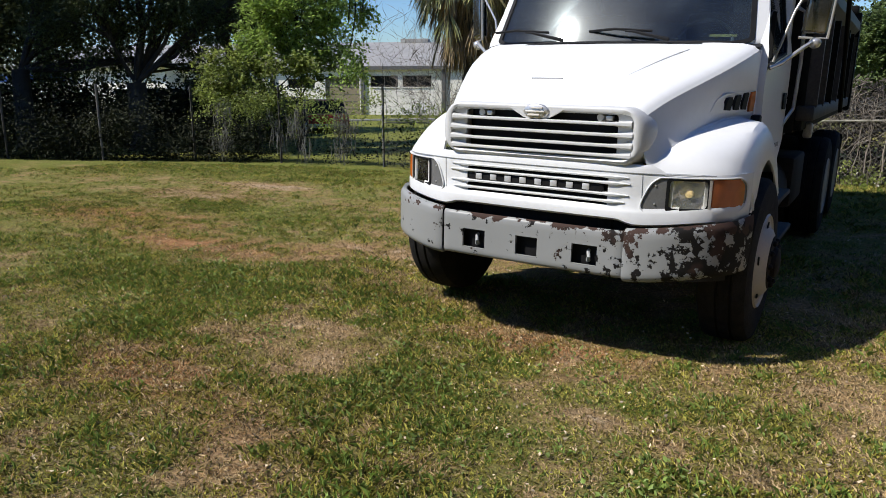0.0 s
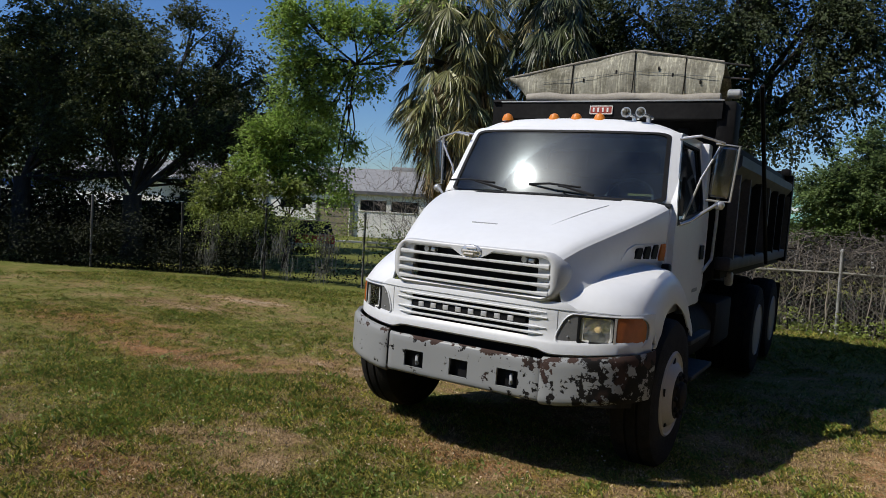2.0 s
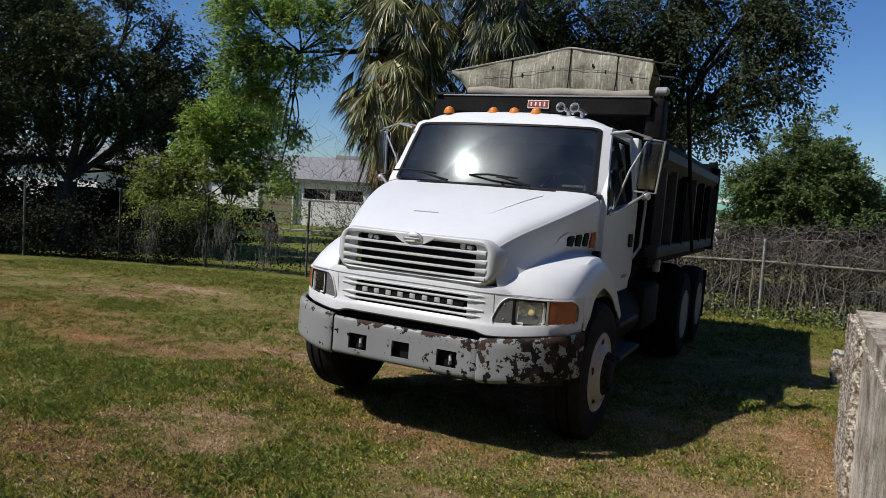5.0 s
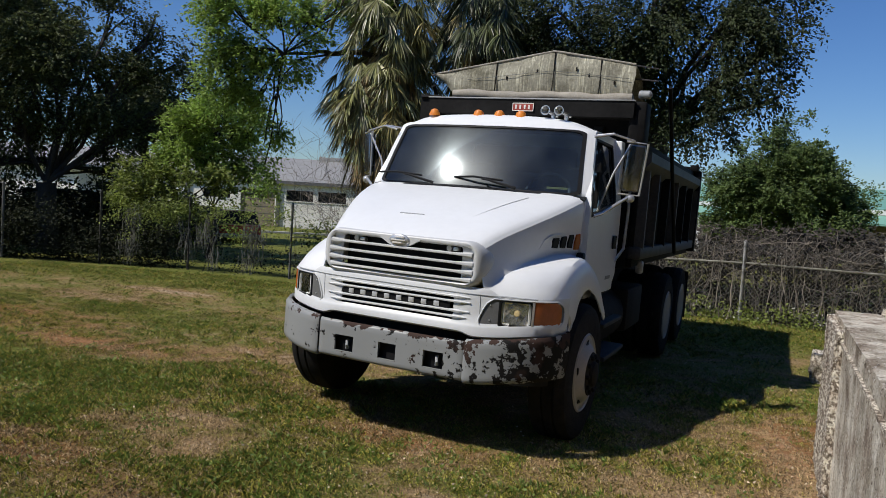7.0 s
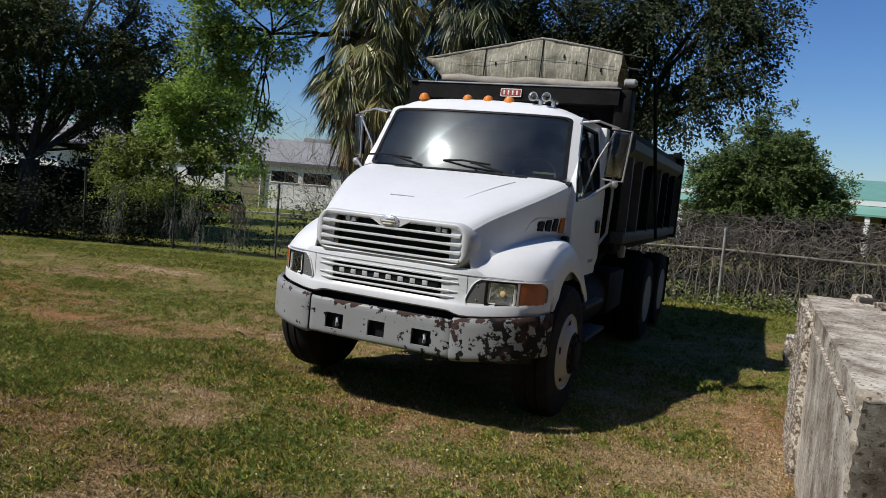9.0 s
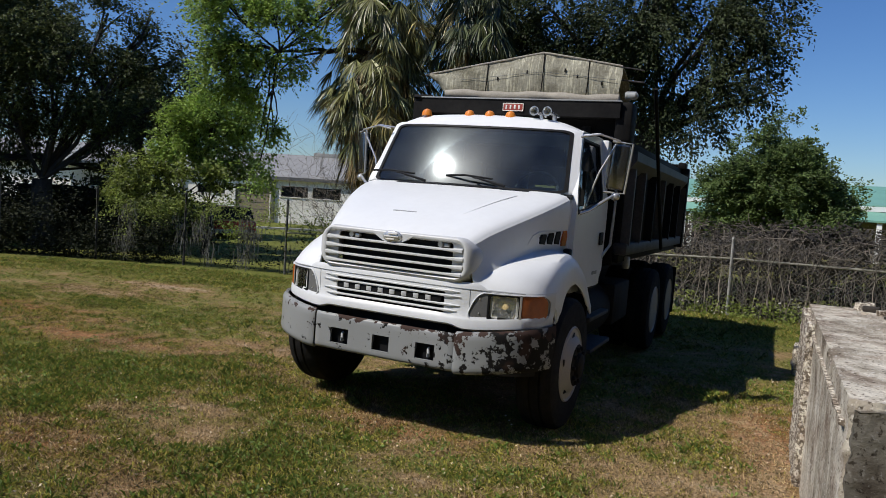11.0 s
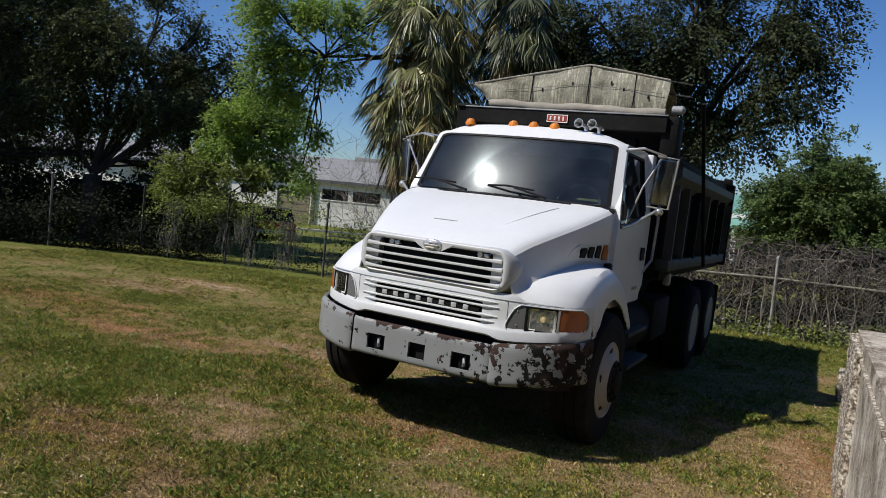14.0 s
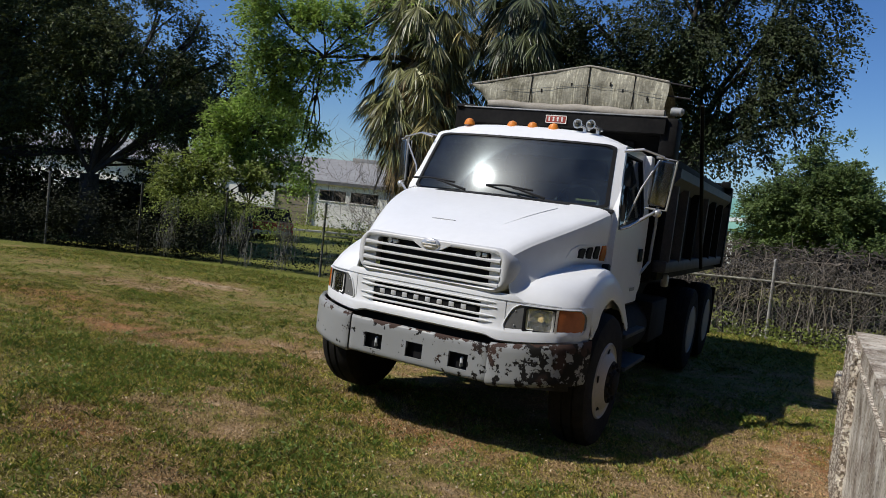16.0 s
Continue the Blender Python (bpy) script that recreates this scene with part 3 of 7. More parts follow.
bumper = part("bumper", boxed((-0.5, 0.19, 0.60), (0.5, 0.24, 0.74)), CHASSIS, truck, "white bumper with flaked rusty paint")
ROWS_B = [(0.0, 0.03, 0.05), (0.0, 0.03, 0.0), (0.12, 0.006, 0.0), (0.25, 0.0, 0.0), (0.43, 0.0, 0.0), (0.60, 0.0, 0.0), (0.86, 0.0, 0.0), (0.95, 0.008, 0.0), (1.0, 0.022, 0.0), (1.0, 0.09, 0.0)]
HOLES = ((-0.43, -0.275), (-0.068, 0.072), (0.285, 0.435))
for lo, hi in ((-1.14, -0.585), (-0.575, 0.575), (0.585, 1.14)):
    xs = [lo, lo + 0.012] + spread(lo + 0.05, hi - 0.05, 12) + [hi - 0.012, hi]
    if abs(lo + hi) < 0.01:
        xs = sorted(xs + [v for h in HOLES for v in h])
    zs = [0.0, 0.03, 0.08, 0.16, 0.20, 0.52, 0.62, 0.80, 0.92, 0.97, 1.0]
    bm = bmesh.new()
    rows = [[(x, bump_y(x) + 0.10, bump_low(x)) for x in xs]]
    for u in zs:
        inset = 0.018 if u in (0.0, 1.0) else (0.006 if u in (0.03, 0.97) else 0.0)
        rows.append([(x, bump_y(x) + inset + (0.006 if x in (lo, hi) else 0), bump_low(x) + u * (bump_top(x) - bump_low(x))) for x in xs])
    rows.append([(x, bump_y(x) + 0.035, bump_top(x) - 0.004) for x in xs])
    vs = grid(bm, rows)
    if abs(lo + hi) < 0.01:
        kill = []
        for f in bm.faces:
            c = f.calc_center_median()
            if any(a < c.x < b for a, b in HOLES) and 0.59 < c.z < 0.69:
                kill.append(f)
        bmesh.ops.delete(bm, geom=kill, context="FACES")
    thicken(bm, 0.014)
    part("bumper_section", bm, BUMPER, bumper)
for a, b in HOLES:
    bm = bmesh.new()
    block(bm, (a - 0.01, 0.05, 0.575), (b + 0.01, 0.085, 0.70))
    part("hole_back", bm, BLACK, bumper)
for x in (-0.345, 0.375):
    bm = bmesh.new()
    tube(bm, [(x, 0.07, 0.665), (x, 0.035, 0.655), (x + 0.01, 0.02, 0.63), (x, 0.035, 0.605), (x, 0.07, 0.60)], 0.011, 8)
    part("tow_hook", bm, BEZEL, bumper)
# Added black sheet: darkens the gap and stops sun slipping over the bumper.
bm = bmesh.new()
xs = spread(-1.05, 1.05, 25)
grid(bm, [[(x, front_y(x) + 0.09, z) for x in xs] for z in (0.50, 0.92)])
thicken(bm, 0.01)
part("gap_dark_sheet", bm, BLACK, bumper)

# ---- cab ----
def side_x(z):
    return 1.0 if z < 1.78 else 1.0 - 0.16 * (z - 1.78)


def pillar_y(z):
    return 1.34 + (z - 1.86) * 0.49


cab = part("cab", boxed((-0.97, 1.30, 1.0), (0.97, 1.36, 1.80), 0.01), WHITE, truck, "white steel cab")
# floor, back wall and sills
for name, lo, hi in (("floor_pan", (-0.98, 1.30, 0.98), (0.98, 2.52, 1.03)), ("back_wall", (-0.97, 2.50, 1.0), (0.97, 2.56, 2.02))):
    part(name, boxed(lo, hi, 0.02), WHITE if name == "back_wall" else CHASSIS, cab)
bm = bmesh.new()
loop_ring(bm, [(x, 2.50, z) for x, z in round_rect(-0.9, 0.9, 2.0, 2.44, 0.06, 5)], [(x, 2.50, z) for x, z in round_rect(-0.55, 0.55, 2.06, 2.32, 0.06, 5)], (0, 0.05, 0))
part("back_window_frame", bm, WHITE, cab)
bm = bmesh.new()
block(bm, (-0.56, 2.52, 2.05), (0.56, 2.526, 2.33))
part("back_window", bm, GLASS, cab).visible_shadow = False
# cowl between hood and windscreen
bm = bmesh.new()
rows = []
for u in spread(0, 1, 4):
    rows.append([(x, 1.16 + 0.10 * (x / 0.97) ** 2 + u * 0.13, 1.845 - 0.03 * (x / 0.97) ** 2 + u * 0.03) for x in spread(-0.965, 0.965, 15)])
grid(bm, rows)
thicken(bm, 0.02)
part("cowl", bm, BLACK, cab)


def screen(u, z, off=0.0):
    """A place on the curved windscreen surface: u across from -1 to 1."""
    half = 0.922 - 0.13 * (z - 1.86)
    mid = 1.222 + (z - 1.86) * 0.464 + 0.12 * (z - 1.86) ** 2
    bulge = 0.12 * abs(u) ** 2.8
    return (u * half, mid + bulge + off, z)


bm = bmesh.new()
rows = [[screen(u, z - 0.012 * (1 - u * u) + 0.03 * (z - 2.1) * (1 - u * u)) for u in spread(-0.97, 0.97, 25)] for z in spread(1.845, 2.385, 9)]
grid(bm, rows)
thicken(bm, 0.006)
glass = part("windscreen", bm, GLASS, cab, "tinted windscreen glass with a sun glint")
glass.visible_shadow = False
# rubber seal and white surround
bm = bmesh.new()
keep = []
for lst, kx, kz, off in (("o", 1.0, 1.0, -0.008), ("i", 0.966, 0.94, -0.008)):
    loop = []
    for k, (u, v) in enumerate(round_rect(-1.0, 1.0, -1.0, 1.0, 0.12, 6)):
        loop.append((u, v))
    full = []
    for a, b in zip(loop, loop[1:] + loop[:1]):
        steps = 10 if math.hypot(a[0] - b[0], a[1] - b[1]) > 0.5 else 1
        full += [(a[0] + (b[0] - a[0]) * i / steps, a[1] + (b[1] - a[1]) * i / steps) for i in range(steps)]
    keep.append([screen(u * kx, 2.116 + v * 0.277 * kz, off) for u, v in full])
loop_ring(bm, keep[0], keep[1], (0, 0.02, 0.0))
part("screen_seal", bm, BLACK, glass)
bm = bmesh.new()
full = []
loop = round_rect(-1.0, 1.0, -1.0, 1.0, 0.12, 6)
for a, b in zip(loop, loop[1:] + loop[:1]):
    steps = 10 if math.hypot(a[0] - b[0], a[1] - b[1]) > 0.5 else 1
    full += [(a[0] + (b[0] - a[0]) * i / steps, a[1] + (b[1] - a[1]) * i / steps) for i in range(steps)]
outer = [screen(u * 1.075, 2.116 + v * 0.277 * (1.09 if v > 0 else 1.02), 0.012) for u, v in full]
inner = [screen(u * 1.0, 2.116 + v * 0.277, -0.002) for u, v in full]
loop_ring(bm, inner, outer, (0, 0.05, 0))
part("screen_surround", bm, WHITE, cab)

# roof
bm = bmesh.new()
rows = []
for v in [0, 0.02, 0.045, 0.075, 0.11] + spread(0.15, 1, 10):
    row = []
    for u in spread(-1, 1, 23):
        half = 0.895
        y0 = 1.526 + 0.12 * abs(u) ** 2.8
        y = y0 + v * (2.56 - y0)
        edge = (1 - abs(u) ** 6) * 1.0
        front = min(1.0, v / 0.14)
        crown = 0.035 * (1 - u * u) * min(1.0, v / 0.12) + 0.075 * (1 - abs(u) ** 7) * (1 - (1 - front) ** 2)
        row.append((u * half * (1.0 - 0.02 * (1 - v)), y, 2.402 + crown))
    rows.append(row)
grid(bm, rows)
thicken(bm, 0.02)
part("roof", bm, WHITE, cab, crisp=50)

# doors with window frames, glass and handles
for side in (1, -1):
    def skin2(y, z, off=0.0):
        return (side * (side_x(z) + off), y, z)
    dense = lambda pts: [p for a, b in zip(pts, pts[1:] + pts[:1]) for p in [(a[0] + (b[0] - a[0]) * i / 4, a[1] + (b[1] - a[1]) * i / 4) for i in range(4)]]
    outer = dense([(1.36, 1.02), (2.34, 1.02), (2.50, 1.16), (2.52, 1.80), (2.48, 2.415), (1.70, 2.405), (1.36, 1.86), (1.31, 1.60)])
    inner = dense([(1.43, 1.68), (1.95, 1.76), (2.30, 1.80), (2.36, 1.88), (2.36, 2.345), (1.73, 2.345), (1.46, 1.92), (1.42, 1.76)])
    bm = bmesh.new()
    loop_ring(bm, [skin2(y, z, 0.012) for y, z in outer], [skin2(y, z, 0.0) for y, z in inner], (-side * 0.05, 0, 0))
    door = part("door", bm, WHITE, cab, "white cab door")
    bm = bmesh.new()
    mid_loop = [skin2(y, z, -0.018) for y, z in inner]
    slab(bm, mid_loop, (-side * 0.005, 0, 0))
    w = part("side_window", bm, GLASS, door, "dark side window")
    w.visible_shadow = False
    bm = bmesh.new()
    loop_ring(bm, [skin2(y, z, 0.004) for y, z in inner], [skin2(1.90 + (y - 1.90) * 0.94, 2.03 + (z - 2.03) * 0.94, 0.002) for y, z in inner], (-side * 0.02, 0, 0))
    part("window_rubber", bm, BLACK, door)
    bm = bmesh.new()
    block(bm, (side * 0.99, 1.595, 1.76), (side * 0.972, 1.625, 2.05), 0.004)
    part("quarter_bar", bm, BLACK, door)
    bm = bmesh.new()
    block(bm, (side * 1.01, 2.27, 1.40), (side * 1.022, 2.40, 1.52), 0.012)
    part("door_handle", bm, BLACK, door, "black recessed door handle")
    bm = bmesh.new()
    tube(bm, [(side * 1.0, 2.55, 2.16), (side * 1.06, 2.57, 2.12), (side * 1.07, 2.57, 1.75), (side * 1.06, 2.56, 1.40), (side * 1.0, 2.46, 1.27)], 0.014, 8)
    part("grab_rail", bm, STEEL, cab, "bent steel grab rail")
    bm = bmesh.new()
    block(bm, (side * 0.9, 2.42, 1.0), (side * 0.985, 2.56, 2.40), 0.02)
    part("rear_pillar", bm, WHITE, cab)
    bm = bmesh.new()
    block(bm, (side * 1.012, 2.10, 1.13), (side * 1.016, 2.28, 1.16))
    part("door_lettering_bar", bm, BEZEL, door)

# interior
interior = part("dashboard", boxed((-0.9, 1.30, 1.55), (0.9, 1.75, 1.84), 0.05), CABIN, cab, "dark grey dashboard")
for x in (-0.5, 0.5):
    part("seat", boxed((x - 0.26, 1.95, 1.1), (x + 0.26, 2.4, 1.5), 0.06), CABIN, cab)
    part("seat_back", boxed((x - 0.26, 2.28, 1.45), (x + 0.26, 2.45, 2.12), 0.06), CABIN, cab)
bm = bmesh.new()
ring = [(0.5 + 0.2 * math.cos(a), 1.80 + 0.075 * math.sin(a), 1.86 + 0.17 * math.sin(a)) for a in (2 * math.pi * k / 24 for k in range(25))]
tube(bm, ring, 0.014, 8, False)
tube(bm, [(0.31, 1.80, 1.86), (0.5, 1.78, 1.84), (0.69, 1.80, 1.86)], 0.012, 6)
tube(bm, [(0.5, 1.78, 1.84), (0.5, 1.6, 1.72)], 0.03, 8)
part("steering_wheel", bm, BEZEL, cab)
bm = bmesh.new()
grid(bm, [[screen(u, z + 0.012 * (u - 0.7), 0.03) for u in (0.70, 0.76, 0.82, 0.88)] for z in (1.880, 1.888, 1.898)])
thicken(bm, 0.002)
part("paper", bm, PAPER, cab, "yellow paper on the dash")

# wipers
for x0, x1 in ((-0.32, -0.80), (0.42, -0.06)):
    bm = bmesh.new()
    a, b = Vector((x0, 1.17, 1.862)), Vector((x1, 1.22, 1.93))
    tube(bm, [a, a.lerp(b, 0.5) + Vector((0, -0.035, 0.02)), b + Vector((0.18, -0.03, -0.01))], [0.013, 0.009, 0.007], 6)
    tube(bm, [b + Vector((-0.1, 0.035, -0.005)), b + Vector((0.1, -0.018, 0.006)), b + Vector((0.36, -0.03, -0.012))], 0.009, 6)
    part("wiper", bm, BLACK, cab)

# roof markers and horns
for x in (-0.60, -0.16, 0.04, 0.24):
    bm = bmesh.new()
    lathe(bm, [(0.052, 0.0), (0.05, 0.02), (0.036, 0.05), (0.012, 0.062)], pose(x, 1.66, 2.488, 0, -90, 0) @ Matrix.Diagonal((1, 0.75, 1.0, 1)), 16)
    part("roof_marker", bm, LAMPAMBER, cab, "orange roof marker lamp")
for x in (0.47, 0.59):
    bm = bmesh.new()
    lathe(bm, [(0.014, 0.36), (0.016, 0.12), (0.024, 0.05), (0.042, 0.0), (0.036, 0.0), (0.014, 0.05), (0.004, 0.08)], pose(x, 1.62, 2.555, 0, 0, 90), 18)
    block(bm, (x - 0.015, 1.85, 2.49), (x + 0.015, 1.89, 2.55))
    part("air_horn", bm, CHROME, cab, "chrome roof horn")

# mirrors
for side in (1, -1):
    bm = bmesh.new()
    c = Vector((side * (1.225 if side > 0 else 1.34), 1.78, 2.115))
    turn = Matrix.Translation(c) @ pose(0, 0, 0, 0, side * 5, 14 if side > 0 else -38)
    block(bm, (-0.075, -0.03, -0.20), (0.075, 0.03, 0.20), 0.025, 3, turn)
    mir = part("mirror", bm, MIRRORBACK, truck, "west coast mirror on bent tube arms")
    bm = bmesh.new()
    block(bm, (-0.072, 0.031, -0.185), (0.072, 0.035, 0.185), 0.0, 1, turn)
    part("mirror_glass", bm, MIRROR, mir)
    bm = bmesh.new()
    tube(bm, [turn @ Vector(p) for p in ((-0.088, -0.01, 0.21), (0.088, -0.01, 0.21), (0.088, -0.01, -0.22), (-0.088, -0.01, -0.23))], 0.011, 8)
    part("mirror_loop", bm, CHROME, mir)
    bm = bmesh.new()
    tube(bm, [(side * 0.93, 1.56, 2.34), (side * 1.08, 1.60, 2.37), (c.x, 1.75, 2.335)], 0.010, 8)
    tube(bm, [(side * 0.93, 1.66, 2.36), (side * 1.08, 1.62, 2.375)], 0.011, 8)
    part("upper_arm", bm, CHROME, mir)
    bm = bmesh.new()
    tube(bm, [(side * 1.0, 1.50, 1.69), (side * 1.06, 1.54, 1.72), (c.x, 1.76, 1.88)], 0.014, 8)
    tube(bm, [(side * 1.01, 1.56, 1.73), (side * 1.10, 1.62, 2.05), (c.x - side * 0.03, 1.74, 2.30)], 0.009, 8)
    part("lower_arm", bm, CHROME, mir)
    bm = bmesh.new()
    lathe(bm, [(0.010, -0.03), (0.028, -0.02), (0.038, 0.0), (0.039, 0.01)], pose(c.x, 1.76, 1.86, 0, 0, 90), 18)
    part("spot_mirror", bm, CHROME, mir)

# ---- wheels ----
def wheel(name, m, front):
    """A 22.5 inch steel wheel. Local x is outward."""
    w = part(name, bmesh.new(), RUBBER, truck)
    w.matrix_local = m
    bm = bmesh.new()
    prof = [(0.285, 0.0), (0.30, 0.012), (0.37, 0.02), (0.44, 0.02), (0.49, 0.008), (0.512, -0.02), (0.518, -0.06)]
    prof += [(0.505, -0.065), (0.505, -0.075), (0.519, -0.08), (0.52, -0.135), (0.506, -0.14), (0.506, -0.15), (0.52, -0.155)]
    prof += [(0.518, -0.21), (0.505, -0.25), (0.44, -0.275), (0.36, -0.275), (0.285, -0.26)]
    lathe(bm, prof, None, 48)
    part("tyre", bm, RUBBER, w, "black truck tyre", crisp=30)
    bm = bmesh.new()
    if front:
        prof = [(0.298, 0.012), (0.288, 0.022), (0.272, 0.008), (0.262, -0.01), (0.235, 0.01), (0.20, 0.045), (0.165, 0.062), (0.10, 0.062)]
    else:
        prof = [(0.298, 0.012), (0.288, 0.022), (0.272, 0.005), (0.262, -0.05), (0.24, -0.11), (0.20, -0.135), (0.12, -0.14)]
    lathe(bm, prof, None, 48)
    part("rim", bm, RIM, w, "white painted steel rim", crisp=40)
    deep = 0.062 if front else -0.14
    for k in range(5):
        a = 2 * math.pi * (k + 0.3) / 5
        bm = bmesh.new()
        lathe(bm, [(0.034, -0.004), (0.034, 0.004)], pose((0.018 if front else -0.118) + 0.004, 0.222 * math.cos(a), 0.222 * math.sin(a), math.degrees(a) + 90), 3)
        part("hand_hole", bm, BLACK, w)
    bm = bmesh.new()
    lathe(bm, [(0.165, deep), (0.16, deep + 0.006), (0.10, deep + 0.010), (0.09, deep + 0.035), (0.07, deep + 0.045), (0.02, deep + 0.048)], None, 24)
    part("hub", bm, CHASSIS, w, "dark greasy hub")
    for k in range(10):
        a = 2 * math.pi * k / 10
        bm = bmesh.new()
        lathe(bm, [(0.018, deep), (0.018, deep + 0.022), (0.010, deep + 0.03)], pose(0, 0.135 * math.cos(a), 0.135 * math.sin(a)), 6)
        part("lug_nut", bm, CHASSIS, w, smooth=False)
    return w


STEER = -1
wheel("front_wheel", pose(1.155, 0.985, 0.515, 0, 0, STEER), True)
wheel("front_wheel", pose(-1.155, 0.985, 0.515, 0, 0, 180 + STEER), True)
for y in (4.95, 6.30):
    for side in (1, -1):
        for off in (1.19, 0.87):
            wheel("rear_wheel", pose(side * off, y, 0.515, 0, 0, 0 if side > 0 else 180), False)

# ---- chassis ----
chassis = part("chassis", boxed((-0.46, 0.15, 0.72), (-0.38, 7.2, 0.98), 0.01), CHASSIS, truck, "grimy black steel frame")
part("frame_rail", boxed((0.38, 0.15, 0.72), (0.46, 7.2, 0.98), 0.01), CHASSIS, chassis)
for y in (2.7, 4.0, 5.6, 7.1):
    part("cross_member", boxed((-0.4, y, 0.75), (0.4, y + 0.12, 0.92), 0.01), CHASSIS, chassis)
bm = bmesh.new()
tube(bm, [(-0.95, 0.985, 0.5), (-0.6, 0.985, 0.42), (0.6, 0.985, 0.42), (0.95, 0.985, 0.5)], 0.055, 10)
part("front_axle", bm, CHASSIS, chassis)
for y in (4.95, 6.30):
    bm = bmesh.new()
    tube(bm, [(-1.1, y, 0.515), (-0.25, y, 0.515), (0, y, 0.515), (0.25, y, 0.515), (1.1, y, 0.515)], [0.07, 0.08, 0.2, 0.08, 0.07], 12)
    part("rear_axle", bm, CHASSIS, chassis)
part("engine", boxed((-0.38, 0.5, 0.55), (0.38, 1.5, 1.25), 0.05), CHASSIS, chassis)
part("radiator", boxed((-0.5, 0.2, 0.65), (0.5, 0.28, 1.36), 0.01), BLACK, chassis)
part("gearbox", boxed((-0.25, 1.5, 0.6), (0.25, 2.4, 0.98), 0.06), CHASSIS, chassis)
bm = bmesh.new()
lathe(bm, [(0.24, 0.0), (0.27, 0.02), (0.27, 1.1), (0.24, 1.12)], pose(0.78, 1.85, 0.72, 0, 0, 90) @ pose(0, 0, 0), 24)
part("fuel_tank", bm, CHASSIS, chassis, "dark round fuel tank")
bm = bmesh.new()
lathe(bm, [(0.24, 0.0), (0.27, 0.02), (0.27, 1.1), (0.24, 1.12)], pose(-0.78, 1.85, 0.72, 0, 0, 90), 24)
part("fuel_tank", bm, CHASSIS, chassis, "dark round fuel tank")
for side in (1, -1):
    part("step", boxed((side * 0.85, 1.75, 0.46), (side * 1.15, 2.55, 0.50), 0.01), STEPMETAL, chassis, "scuffed metal step")
    part("step", boxed((side * 0.92, 1.75, 0.74), (side * 1.12, 2.50, 0.78), 0.01), STEPMETAL, chassis, "scuffed metal step")
    part("step_hanger", boxed((side * 0.9, 1.72, 0.46), (side * 1.0, 1.76, 1.0), 0.008), CHASSIS, chassis)
    part("battery_box", boxed((side * 0.55, 2.95, 0.55), (side * 1.08, 3.75, 0.98), 0.03), CHASSIS, chassis)
    bm = bmesh.new()
    block(bm, (side * 1.02, 1.60, 0.35), (side * 1.04, 1.66, 0.95), 0.004)
    block(bm, (side * 0.86, 1.58, 0.30), (side * 1.12, 1.60, 1.0), 0.004)
    part("mud_flap", bm, RUBBER, chassis)
    part("rear_flap", boxed((side * 0.75, 6.98, 0.25), (side * 1.2, 6.995, 0.95), 0.004), RUBBER, chassis)
    part("air_tank", boxed((side * 1.1, 3.05, 1.14), (side * 1.17, 3.14, 1.27), 0.02), ALUM, chassis, "small metal bracket box")

# ---- dump bed ----
bed = part("dump_bed", boxed((-1.05, 2.72, 1.20), (1.05, 7.15, 1.28), 0.01), BEDPAINT, truck, "dusty black steel dump bed")
for side in (1, -1):
    part("bed_side", boxed((side * 1.06, 2.72, 1.22), (side * 1.12, 7.15, 2.36), 0.008), BEDPAINT, bed)
    part("bottom_rail", boxed((side * 1.06, 2.70, 1.30), (side * 1.20, 7.17, 1.42), 0.02), RAILPAINT, bed, "worn grey bottom rail")
    bm = bmesh.new()
    slab(bm, [(side * 1.12, 2.70, 2.12), (side * 1.215, 2.70, 2.24), (side * 1.215, 2.70, 2.33), (side * 1.06, 2.70, 2.36)], (0, 4.47, 0))
    part("top_rail", bm, RAILPAINT, bed, "scuffed grey top rail")
    for y in (2.74, 3.35, 4.10, 4.85, 5.60, 6.35, 7.05):
        bm = bmesh.new()
        slab(bm, [(side * 1.115, y, 1.40), (side * 1.205, y + 0.02, 1.40), (side * 1.205, y + 0.07, 1.40), (side * 1.115, y + 0.09, 1.40)], (0, 0, 0.76))
        part("side_rib", bm, RAILPAINT if y in (2.74, 3.35, 4.85, 7.05) else BEDPAINT, bed)
    part("side_board", boxed((side * 1.07, 2.75, 2.36), (side * 1.11, 7.1, 2.44), 0.006), BEDPAINT, bed)
part("headboard", boxed((-1.06, 2.68, 1.20), (1.06, 2.74, 2.66), 0.008), BEDPAINT, bed)
for x in (-0.7, -0.25, 0.25, 0.7):
    part("headboard_rib", boxed((x - 0.05, 2.62, 1.25), (x + 0.05, 2.69, 2.55), 0.01), BEDPAINT, bed)
bm = bmesh.new()
slab(bm, [(-1.07, 2.46, 2.62), (-1.07, 2.46, 2.775), (-1.07, 2.74, 2.79), (-1.07, 2.74, 2.62)], (2.12, 0, 0))
ledge = part("cab_guard", bm, BEDPAINT, bed, "black cab guard ledge")
bm = bmesh.new()
block(bm, (-1.08, 2.447, 2.772), (1.06, 2.475, 2.784), 0.004)
part("guard_lip", bm, BEZEL, ledge, "bare metal lip")
bm = bmesh.new()
block(bm, (-0.14, 2.448, 2.655), (0.08, 2.458, 2.735), 0.004)
plate = part("name_plate", bm, DECAL, ledge, "small red and white plate with plain bars")
for i in range(4):
    x = -0.11 + i * 0.045
    part("plate_bar", boxed((x, 2.444, 2.674), (x + 0.018, 2.4475, 2.716), 0.002), PALE, plate)
bm = bmesh.new()
